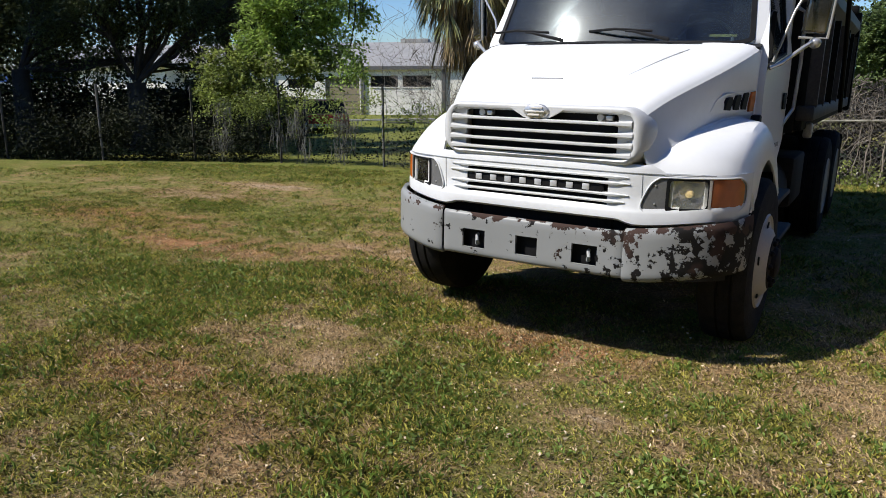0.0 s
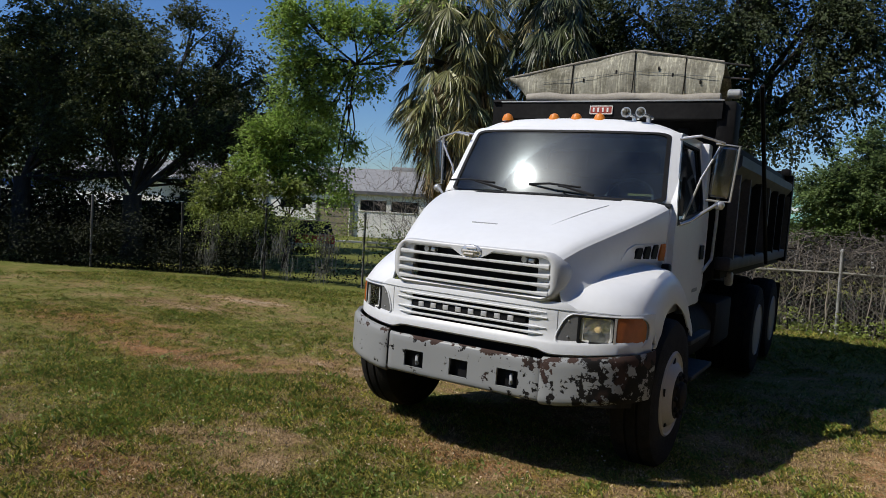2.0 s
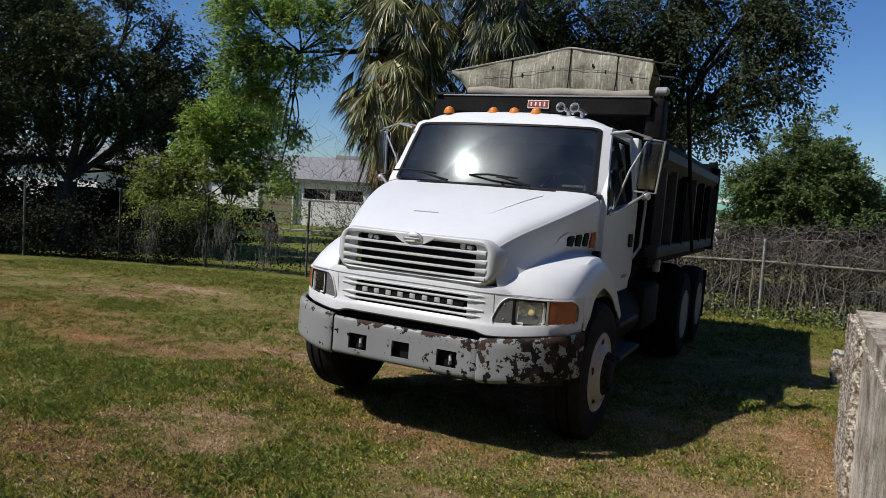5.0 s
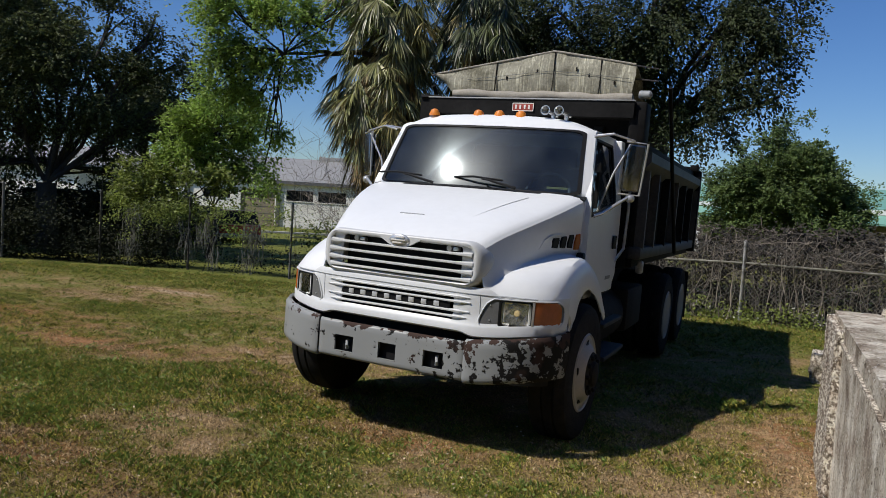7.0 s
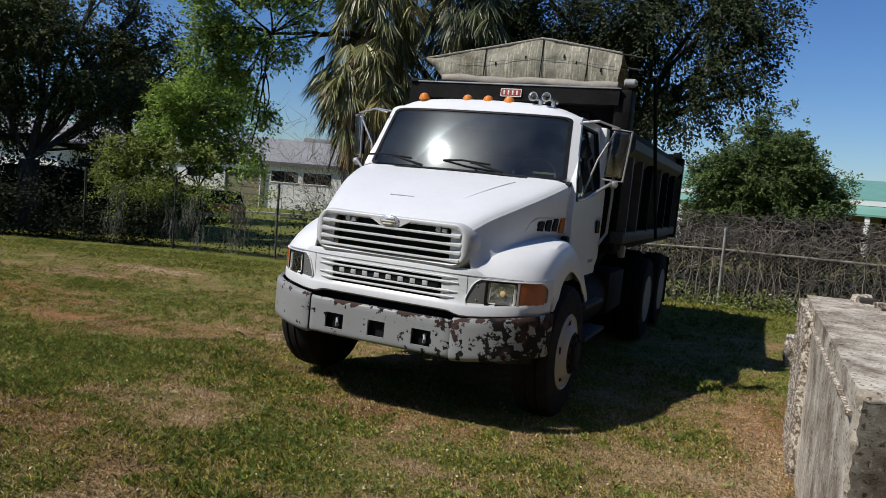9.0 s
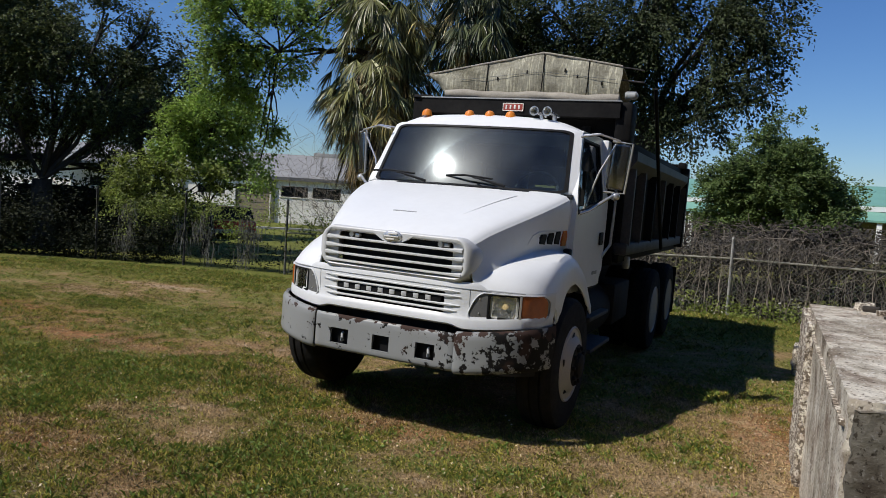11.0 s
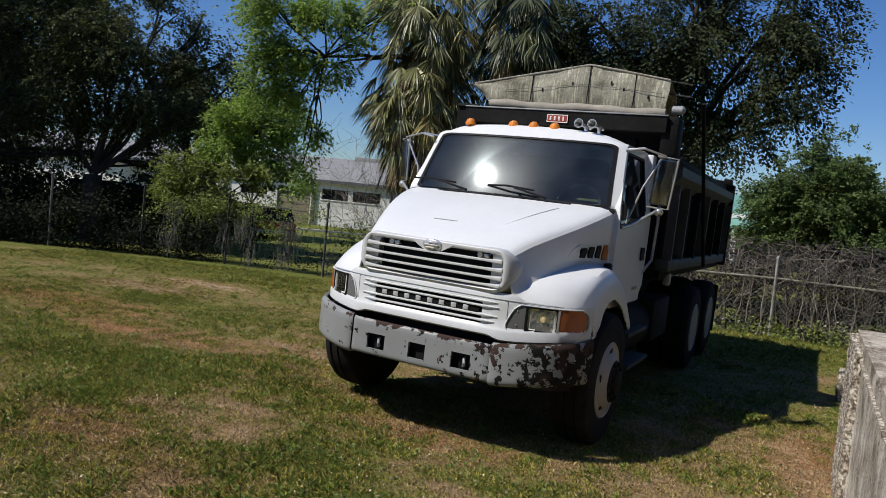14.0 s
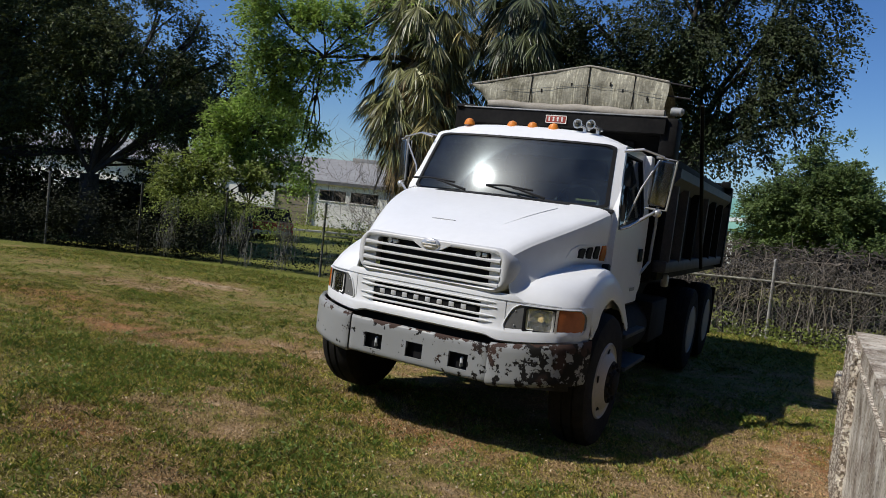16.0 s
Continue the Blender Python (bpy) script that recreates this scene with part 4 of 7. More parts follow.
loop_ring(bm, [(x, 2.446, z) for x, z in round_rect(-0.14, 0.08, 2.655, 2.735, 0.004, 2)], [(x, 2.446, z) for x, z in round_rect(-0.133, 0.073, 2.662, 2.727, 0.004, 2)], (0, 0.004, 0))
part("plate_border", bm, PALE, plate)
part("tailgate", boxed((-1.10, 7.13, 1.25), (1.10, 7.20, 2.52), 0.01), BEDPAINT, bed)
for side in (1, -1):
    part("tailgate_post", boxed((side * 1.08, 7.08, 1.25), (side * 1.22, 7.24, 2.46), 0.015), BEDPAINT, bed)
    part("gate_hinge", boxed((side * 1.06, 7.02, 2.44), (side * 1.18, 7.2, 2.54), 0.02), BEDPAINT, bed)
    bm = bmesh.new()
    tube(bm, [(side * 1.27, 4.55, 1.32), (side * 1.28, 3.9, 1.95), (side * 1.28, 2.95, 2.98)], 0.020, 8)
    part("tarp_arm", bm, BEDPAINT, bed, "black tarp swing arm")
    bm = bmesh.new()
    block(bm, (side * 1.0, 2.50, 2.40), (side * 1.16, 2.75, 2.78), 0.03)
    part("guard_end", bm, BEDPAINT, ledge)
# tarp: peaked end curtain with folds, running back over the bed
bm = bmesh.new()
rnd = random.Random(5)
folds = [rnd.uniform(-1, 1) for _ in range(60)]
rows = []
xs = spread(-1.10, 0.99, 45)
def tarp_top(x):
    return 3.055 + (x + 1.10) / 1.29 * 0.225 if x < 0.19 else 3.28 - (x - 0.19) / 0.80 * 0.135
for v in spread(0, 1, 9):
    row = []
    for i, x in enumerate(xs):
        low = 2.80 + 0.16 * max(0.0, (-0.86 - x) / 0.24) + 0.07 * max(0.0, (-0.7 - x) / 0.4)
        z = tarp_top(x) + (low - tarp_top(x)) * v
        y = 2.66 - 0.04 * math.sin(math.pi * v) + 0.004 * folds[i] + 0.006 * math.sin(i * 0.45 + 2 * v)
        row.append((x + 0.01 * math.sin(6 * v + i), y, z))
    rows.append(row)
back = [[(x, 2.66 + d, tarp_top(x) - drop) for x in xs] for d, drop in ((0.15, 0.02), (0.4, 0.10), (0.55, 0.30))]
grid(bm, list(reversed(back)) + rows)
thicken(bm, 0.006)
tarp = part("tarp", bm, TARP, bed, "weathered grey-green tarp over the bed front")
bm = bmesh.new()
pts = [(x, 2.60 + 0.006 * math.sin(9 * x), 2.825 + 0.008 * math.sin(7 * x) - 0.01 * x) for x in spread(-0.86, 1.0, 24)]
tube(bm, pts, [0.048 + 0.006 * math.sin(17 * p[0]) for p in pts], 12)
part("tarp_roll", bm, TARPROLL, tarp, "pale rolled tarp edge")
bm = bmesh.new()
tube(bm, [(x, 2.652, tarp_top(x) + 0.002) for x in spread(-1.10, 0.99, 24)], 0.009, 6)
part("tarp_hem", bm, TARPROLL, tarp, "pale tarp hem")
for x in (-0.42, 0.19, 0.66):
    bm = bmesh.new()
    tube(bm, [(x, 2.645, tarp_top(x) - 0.01), (x + 0.01, 2.612, tarp_top(x) - 0.2), (x, 2.625, 2.86)], 0.006, 6)
    part("tarp_seam", bm, CHASSIS, tarp)
bm = bmesh.new()
tube(bm, [(x, 2.606 + 0.004 * math.sin(5 * x), 2.80 + (tarp_top(x) - 2.80) * 0.58) for x in spread(-0.72, 0.95, 18)], 0.0022, 5)
part("tarp_seam", bm, CABIN, tarp)
for x, z in ((-0.30, 2.99), (0.02, 3.06), (0.42, 3.08), (0.55, 3.02), (0.80, 2.95)):
    part("tarp_tear", boxed((x, 2.612, z), (x + 0.016, 2.622, z + 0.035), 0.003), CHASSIS, tarp)
for a, b, r in (((0.95, 2.70, 3.15), (1.19, 2.74, 3.12), 0.007), ((0.98, 2.70, 3.02), (1.20, 2.72, 3.00), 0.008), ((-1.16, 2.66, 3.04), (-1.0, 2.66, 3.075), 0.012)):
    part("bow_end", tube(bmesh.new(), [a, b], r, 6), RAILPAINT, tarp)
bm = bmesh.new()
lathe(bm, [(0.032, 0.0), (0.04, 0.01), (0.04, 0.10), (0.02, 0.12)], pose(1.06, 2.58, 2.85), 14)
part("tarp_motor", bm, BEZEL, bed, "small grey tarp motor")


# ---- ground ----
def rise(x, y):
    """Height of the yard: it falls gently from the camera's side and towards the far left."""
    s = 0.15 + 0.85 * ease(0.5, -6.0, x) if x > -6 else 1.0
    return -0.042 * max(min(y, 0.0), -12.0) - s * 0.042 * min(max(y, 0.0), 9.0)


PATCHES = ((-7.7, 5.75, 1.0, 0.5, 0.65), (-6.6, 1.9, 1.6, 0.6, 0.3), (-7.6, 4.0, 1.6, 0.6, 0.35), (-4.1, 1.1, 1.2, 0.42, 0.5), (-2.1, 1.9, 1.0, 0.3, 0.25), (-1.33, -0.35, 0.45, 0.18, 0.45),
           (-0.84, -0.81, 0.3, 0.18, 0.45), (-2.0, -0.75, 0.4, 0.15, 0.35), (-1.5, -1.5, 0.6, 0.3, 0.35), (0.18, 0.26, 0.8, 0.3, 0.35), (0.74, -0.67, 0.35, 0.25, 0.4), (1.9, 0.2, 0.6, 0.4, 0.25),
           (-3.1, -0.1, 0.9, 0.5, -0.4), (-2.4, -0.9, 0.6, 0.35, -0.3), (-0.15, -0.9, 0.5, 0.3, -0.3), (0.85, -0.42, 0.25, 0.15, -0.4), (-5.2, 0.2, 1.0, 0.5, -0.3), (-5.5, 3.2, 2.2, 0.5, -0.2))
RUDDY = ((-4.1, 1.1, 1.5, 0.5), (-1.5, -1.5, 0.8, 0.35), (-6.6, 1.9, 1.8, 0.7), (0.1, 0.2, 0.7, 0.3), (2.7, 2.0, 0.4, 1.2))


def ruddy(x, y):
    """How much of the bare soil is reddish leaf litter, from 0 to 1."""
    return 0.75 * min(1.0, sum(math.exp(-(((x - cx) / rx) ** 2 + ((y - cy) / ry) ** 2)) for cx, cy, rx, ry in RUDDY) + 0.5 * max(0.0, noise.noise((x * 0.9, y * 0.9, 12.0))))


def bare(x, y):
    """How bare and dry the turf is, from 0 to 1."""
    a = noise.noise((x * 0.33 + 3.1, y * 0.6 - 1.7, 0.3)) * 0.30 + noise.noise((x * 1.5, y * 1.9, 5.0)) * 0.36 + noise.noise((x * 5.0, y * 5.0, 9.0)) * 0.55
    dirt = 0.30 * math.exp(-((x - 2.55) ** 2 / 0.35 + (y - 1.7) ** 2 / 3.0)) + 0.42 * math.exp(-((x - 2.62) / 0.22) ** 2) * ease(-3.0, -1.0, y) * ease(2.6, 1.6, y)
    for cx, cy, rx, ry, amount in PATCHES:
        dirt += 1.4 * amount * math.exp(-(((x - cx) / rx) ** 2 + ((y - cy) / ry) ** 2))
    far = -0.35 * ease(5.5, 8.0, y) - 0.12 * ease(-3.0, -8.0, x)
    return min(1.0, max(0.0, 0.34 + a + dirt + far))


def ground_height(x, y):
    near = ease(40, 12, math.hypot(x, y))
    bumps = 0.02 * noise.noise((x * 0.9, y * 0.9, 2.0)) + 0.012 * noise.noise((x * 3.1, y * 3.1, 4.0))
    return rise(x, y) + bumps * (0.2 + 0.8 * near)


def axis_steps(lo, hi, fine, out):
    mid = list(np.arange(lo, hi + 1e-6, fine))
    step, a, b = fine, [lo], [hi]
    while a[-1] > -out:
        step *= 1.35
        a.append(a[-1] - step)
        b.append(b[-1] + step)
    return sorted(a[1:]) + mid + b[1:]


GX, GY = axis_steps(-18.0, 7.0, 0.14, 2500), axis_steps(-5.0, 11.0, 0.14, 2500)
verts = [(x, y, ground_height(x, y)) for y in GY for x in GX]
W = len(GX)
faces = [(j * W + i, j * W + i + 1, (j + 1) * W + i + 1, (j + 1) * W + i) for j in range(len(GY) - 1) for i in range(W - 1)]


def turf_material():
    m = bpy.data.materials.new("patchy_turf")
    m.use_nodes = True
    n, l = m.node_tree.nodes, m.node_tree.links
    b = n["Principled BSDF"]
    b.inputs["Roughness"].default_value, b.inputs["Specular IOR Level"].default_value = 0.95, 0.1
    at, geo = n.new("ShaderNodeAttribute"), n.new("ShaderNodeTexCoord")
    at.attribute_name = "bareness"
    ramp = n.new("ShaderNodeValToRGB")
    stops = [(0.0, (0.140, 0.155, 0.034)), (0.35, (0.205, 0.185, 0.060)), (0.62, (0.300, 0.205, 0.098)), (0.85, (0.370, 0.255, 0.140)), (1.0, (0.46, 0.36, 0.24))]
    while len(ramp.color_ramp.elements) < len(stops):
        ramp.color_ramp.elements.new(0.5)
    for e, (p, c) in zip(ramp.color_ramp.elements, stops):
        e.position, e.color = p, (*c, 1)
    fine, mid = n.new("ShaderNodeTexNoise"), n.new("ShaderNodeTexNoise")
    fine.inputs["Scale"].default_value, fine.inputs["Detail"].default_value, fine.inputs["Roughness"].default_value = 45, 6, 0.75
    mid.inputs["Scale"].default_value, mid.inputs["Detail"].default_value = 5, 6
    for t in (fine, mid):
        l.new(geo.outputs["Object"], t.inputs["Vector"])
    s1, s2 = n.new("ShaderNodeMath"), n.new("ShaderNodeMath")
    s1.operation = s2.operation = "MULTIPLY_ADD"
    s1.inputs[1].default_value, s2.inputs[1].default_value = 1.3, 0.7
    off = n.new("ShaderNodeMath")
    off.operation, off.inputs[1].default_value = "SUBTRACT", 1.0
    l.new(fine.outputs["Fac"], s1.inputs[0])
    l.new(at.outputs["Fac"], s1.inputs[2])
    l.new(mid.outputs["Fac"], s2.inputs[0])
    l.new(s1.outputs[0], s2.inputs[2])
    l.new(s2.outputs[0], off.inputs[0])
    l.new(off.outputs[0], ramp.inputs["Fac"])
    red, red_at = n.new("ShaderNodeMix"), n.new("ShaderNodeAttribute")
    red_at.attribute_name = "ruddiness"
    red.data_type, red.blend_type = "RGBA", "MULTIPLY"
    red.inputs["B"].default_value = (1.02, 0.66, 0.50, 1)
    l.new(red_at.outputs["Fac"], red.inputs["Factor"])
    l.new(ramp.outputs["Color"], red.inputs["A"])
    grit, grit_span, speck = n.new("ShaderNodeTexNoise"), n.new("ShaderNodeMapRange"), n.new("ShaderNodeMix")
    grit.inputs["Scale"].default_value, grit.inputs["Detail"].default_value, grit.inputs["Roughness"].default_value = 38, 8, 0.8
    grit_span.inputs["From Min"].default_value, grit_span.inputs["From Max"].default_value = 0.38, 0.62
    grit_span.inputs["To Min"].default_value, grit_span.inputs["To Max"].default_value = 0.5, 1.75
    speck.data_type, speck.blend_type, speck.inputs["Factor"].default_value = "RGBA", "MULTIPLY", 1.0
    l.new(geo.outputs["Object"], grit.inputs["Vector"])
    l.new(grit.outputs["Fac"], grit_span.inputs["Value"])
    l.new(red.outputs["Result"], speck.inputs["A"])
    l.new(grit_span.outputs["Result"], speck.inputs["B"])
    l.new(speck.outputs["Result"], b.inputs["Base Color"])
    bp = n.new("ShaderNodeBump")
    bp.inputs["Strength"].default_value, bp.inputs["Distance"].default_value = 1.0, 0.03
    l.new(fine.outputs["Fac"], bp.inputs["Height"])
    l.new(bp.outputs["Normal"], b.inputs["Normal"])
    return m


TURF = turf_material()
ground = tagged(raw("ground", verts, faces, TURF, smooth=True), "patchy mown grass yard with dry brown bare spots", "ground", kind="structure")
attr = ground.data.attributes.new("bareness", "FLOAT", "POINT")
attr.data.foreach_set("value", [bare(v[0], v[1]) if abs(v[0]) < 60 and abs(v[1]) < 60 else 0.25 for v in verts])
attr = ground.data.attributes.new("ruddiness", "FLOAT", "POINT")
attr.data.foreach_set("value", [ruddy(v[0], v[1]) if abs(v[0]) < 60 and abs(v[1]) < 60 else 0.0 for v in verts])


# ---- foliage tools ----
LEAF_DARK = material("dark_oak_leaf", (0.08, 0.097, 0.034), 0.6, vary=0.35, scale=0.8, island=0.6, spec=0.3, trans=0.3)
# Near-black leaf colour: deep shade is painted into it.
LEAF_SHADE = material("shade_painted_leaf", (0.022, 0.027, 0.011), 0.7, vary=0.3, scale=0.8, island=0.5, spec=0.2, trans=0.1)
LEAF_ROUND = material("dense_tree_leaf", (0.10, 0.145, 0.042), 0.55, vary=0.3, scale=0.8, island=0.5, spec=0.3, trans=0.25)
LEAF_OAK = material("oak_leaf", (0.040, 0.055, 0.019), 0.55, vary=0.3, scale=0.8, island=0.5, spec=0.3, trans=0.25)
LEAF_BRIGHT = material("fresh_green_leaf", (0.265, 0.37, 0.075), 0.5, vary=0.25, scale=1.2, island=0.5, spec=0.4, trans=0.42)
LEAF_MID = material("mid_green_leaf", (0.23, 0.28, 0.065), 0.5, vary=0.25, scale=1.0, island=0.6, spec=0.4, trans=0.4)
LEAF_WEED = material("weed_leaf", (0.17, 0.24, 0.045), 0.6, vary=0.25, scale=2.0, island=0.4, trans=0.3)
BARK = material("grey_brown_bark", (0.042, 0.035, 0.028), 0.9, vary=0.35, scale=4, bump=0.8, bump_scale=25)
TWIG = material("pale_dry_twig", (0.22, 0.19, 0.16), 0.9, vary=0.3, scale=6, island=0.4)
VINE = material("dead_grey_vine", (0.16, 0.138, 0.115), 0.9, vary=0.35, scale=5, island=0.85)
MOSS = material("hanging_grey_moss", (0.13, 0.128, 0.11), 0.95, vary=0.3, scale=5, island=0.4)
PETAL = material("white_petal", (0.75, 0.75, 0.72), 0.7, vary=0.05, scale=40)
PALMLEAF = material("palm_frond", (0.20, 0.20, 0.075), 0.4, vary=0.25, scale=2, island=0.8, spec=0.5, trans=0.15)
# Frond colour darkened to paint shade onto the smaller palm.
PALMSHADE = material("shade_dark_palm_frond", (0.085, 0.10, 0.042), 0.4, vary=0.25, scale=2, island=0.8, spec=0.5, trans=0.15)
PALMGOLD = material("yellowing_palm_frond", (0.36, 0.30, 0.12), 0.5, vary=0.25, scale=2, island=0.7, spec=0.4, trans=0.15)
PALMDEAD = material("dry_palm_frond", (0.31, 0.22, 0.11), 0.65, vary=0.3, scale=2, island=0.7, trans=0.05)


def leaves(name, centres, per, sigma, size, mat, parent, seed, flat=0.75, droop=0.0, spray=0.0):
    """Many small folded leaves scattered in clumps round the centres, as one mesh."""
    r = np.random.RandomState(seed)
    cs = np.array(centres, float)
    if spray:
        # leaves set along short drooping twigs that point out of the crown
        k = 13
        twigs = max(1, per // k)
        root = np.repeat(cs, twigs, axis=0)
        root = root + r.normal(0, 1, root.shape) * sigma * 0.75
        out = root - cs.mean(axis=0)
        out /= np.linalg.norm(out, axis=1)[:, None] + 1e-9
        way = out * 0.7 + r.normal(0, 0.5, root.shape)
        way[:, 2] -= 0.1 + droop
        way /= np.linalg.norm(way, axis=1)[:, None]
        run = spray * r.uniform(0.5, 1.4, (len(root), 1))
        u = np.tile(np.linspace(0.05, 1.0, k), len(root))[:, None]
        c = np.repeat(root, k, axis=0) + np.repeat(way * run, k, axis=0) * u
        c[:, 2] -= (np.repeat(run, k, axis=0) * u * u * (0.25 + droop * 0.4))[:, 0]
        n = len(c)
        p = c + r.normal(0, 1, (n, 3)) * size * 0.4
        d = r.normal(0, 1, (n, 3)) * 0.7 + np.repeat(way, k, axis=0)
    else:
        c = np.repeat(cs, per, axis=0)
        n = len(c)
        p = c + r.normal(0, 1, (n, 3)) * sigma * np.array([1, 1, flat])
        d = r.normal(0, 1, (n, 3))
    d[:, 2] = d[:, 2] * 0.6 - droop
    d /= np.linalg.norm(d, axis=1)[:, None]
    s = np.cross(d, r.normal(0, 0.5, (n, 3)) + np.array([-0.4, -0.5, 0.8]))
    s /= np.linalg.norm(s, axis=1)[:, None] + 1e-9
    up = np.cross(d, s)
    L = size * r.uniform(0.6, 1.35, (n, 1))
    w = L * r.uniform(0.22, 0.36, (n, 1))
    v = np.stack([p, p + d * L * 0.5 + s * w + up * w * 0.35, p + d * L, p + d * L * 0.5 - s * w + up * w * 0.35], 1).reshape(-1, 3)
    i = np.arange(n)[:, None] * 4
    me = bpy.data.meshes.new(name)
    me.from_pydata(v.tolist(), [], (np.concatenate([i, i + 1, i + 2, i + 3], 1)).tolist())
    me.materials.append(mat)
    ob = new(name, me)
    ob.parent = parent
    return ob


def lobes_points(lobes, count, seed, gap=-0.05, shell=0.45):
    """Clump centres spread through ellipsoids (centre, radii), most of them towards the outside."""
    r = np.random.RandomState(seed)
    vol = np.array([a[1][0] * a[1][1] * a[1][2] for a in lobes]) ** 0.8
    out = []
    for k in r.choice(len(lobes), count, p=vol / vol.sum()):
        for attempt in range(12):
            d = r.normal(0, 1, 3)
            d /= np.linalg.norm(d)
            q = np.array(lobes[k][0]) + d * np.array(lobes[k][1]) * r.uniform(0, 1) ** shell * r.choice((0.8, 1.0, 1.0, 1.22))
            f = 1.6 / (0.4 + float(np.mean(lobes[k][1])))
            if noise.noise((q[0] * f, q[1] * f, q[2] * f * 1.3)) > gap:
                break
        out.append(q)
    return out


def limb(bm, a, b, r0, r1, rnd, bend=0.12, n=5, sides=6):
    a, b = Vector(a), Vector(b)
    d = b - a
    off = Vector((rnd.uniform(-1, 1), rnd.uniform(-1, 1), rnd.uniform(0.0, 1))) * d.length * bend
    pts, radii = [], []
    for i in range(n):
        u = i / (n - 1)
        wig = Vector((rnd.uniform(-1, 1), rnd.uniform(-1, 1), rnd.uniform(-1, 1))) * d.length * 0.025
        pts.append(a + d * u + off * math.sin(math.pi * u) + (wig if 0 < i < n - 1 else Vector()))
        radii.append(r0 + (r1 - r0) * u)
    tube(bm, pts, radii, sides)
    return pts


def tree(base, fork, trunk_r, lobes, clumps, per, sigma, size, mat, label, seed, limbs=18, extra=(), droop=0.1, name="tree", group="trees behind the yard", spray=0.45, gap=-0.05, hub=None):
    """A tapered trunk, limbs that reach into the crown, and a crown of leaf clumps."""
    rnd = random.Random(seed)
    t = tagged(new(name), label, "tree", group)
    t.location = base
    o = Vector(base)
    pts = lobes_points(lobes, clumps, seed, gap)
    hub = Vector(hub or fork)
    bm = bmesh.new()
    f = Vector(fork)
    tube(bm, [Vector((0, 0, -0.1)), Vector((0.0, 0.0, 0.15)), (f - o) * 0.5 + Vector((0.06, -0.05, 0)), f - o], [trunk_r * 1.5, trunk_r * 1.1, trunk_r * 0.9, trunk_r * 0.8], 12)
    part("trunk", bm, BARK, t)
    main = [Vector(c) for c, _ in lobes]
    for c in main:
        bm = bmesh.new()
        limb(bm, hub - o, c - o, trunk_r * (0.5 if len(lobes) < 7 else 0.2), trunk_r * 0.1, rnd, 0.10, 6, 8)
        part("limb", bm, BARK, t)
    for a, b, r0, r1 in extra:
        bm = bmesh.new()
        limb(bm, Vector(a) - o, Vector(b) - o, r0, r1, rnd, 0.16, 8, 7)
        part("limb", bm, BARK, t)
    bm = bmesh.new()
    for k in range(limbs):
        p = Vector(pts[rnd.randrange(len(pts))])
        c = min(main, key=lambda q: (q - p).length)
        s = hub.lerp(c, rnd.uniform(0.45, 1.0))
        limb(bm, s - o, p - o, trunk_r * 0.16, 0.012, rnd, 0.1, 4, 5)
    tagged(part("twig_mass", bm, BARK, t), kind="stuff")
    leaves("crown", [np.array(p) - np.array(base) for p in pts], per, sigma, size, mat, t, seed + 1, droop=droop, spray=spray)
    return t


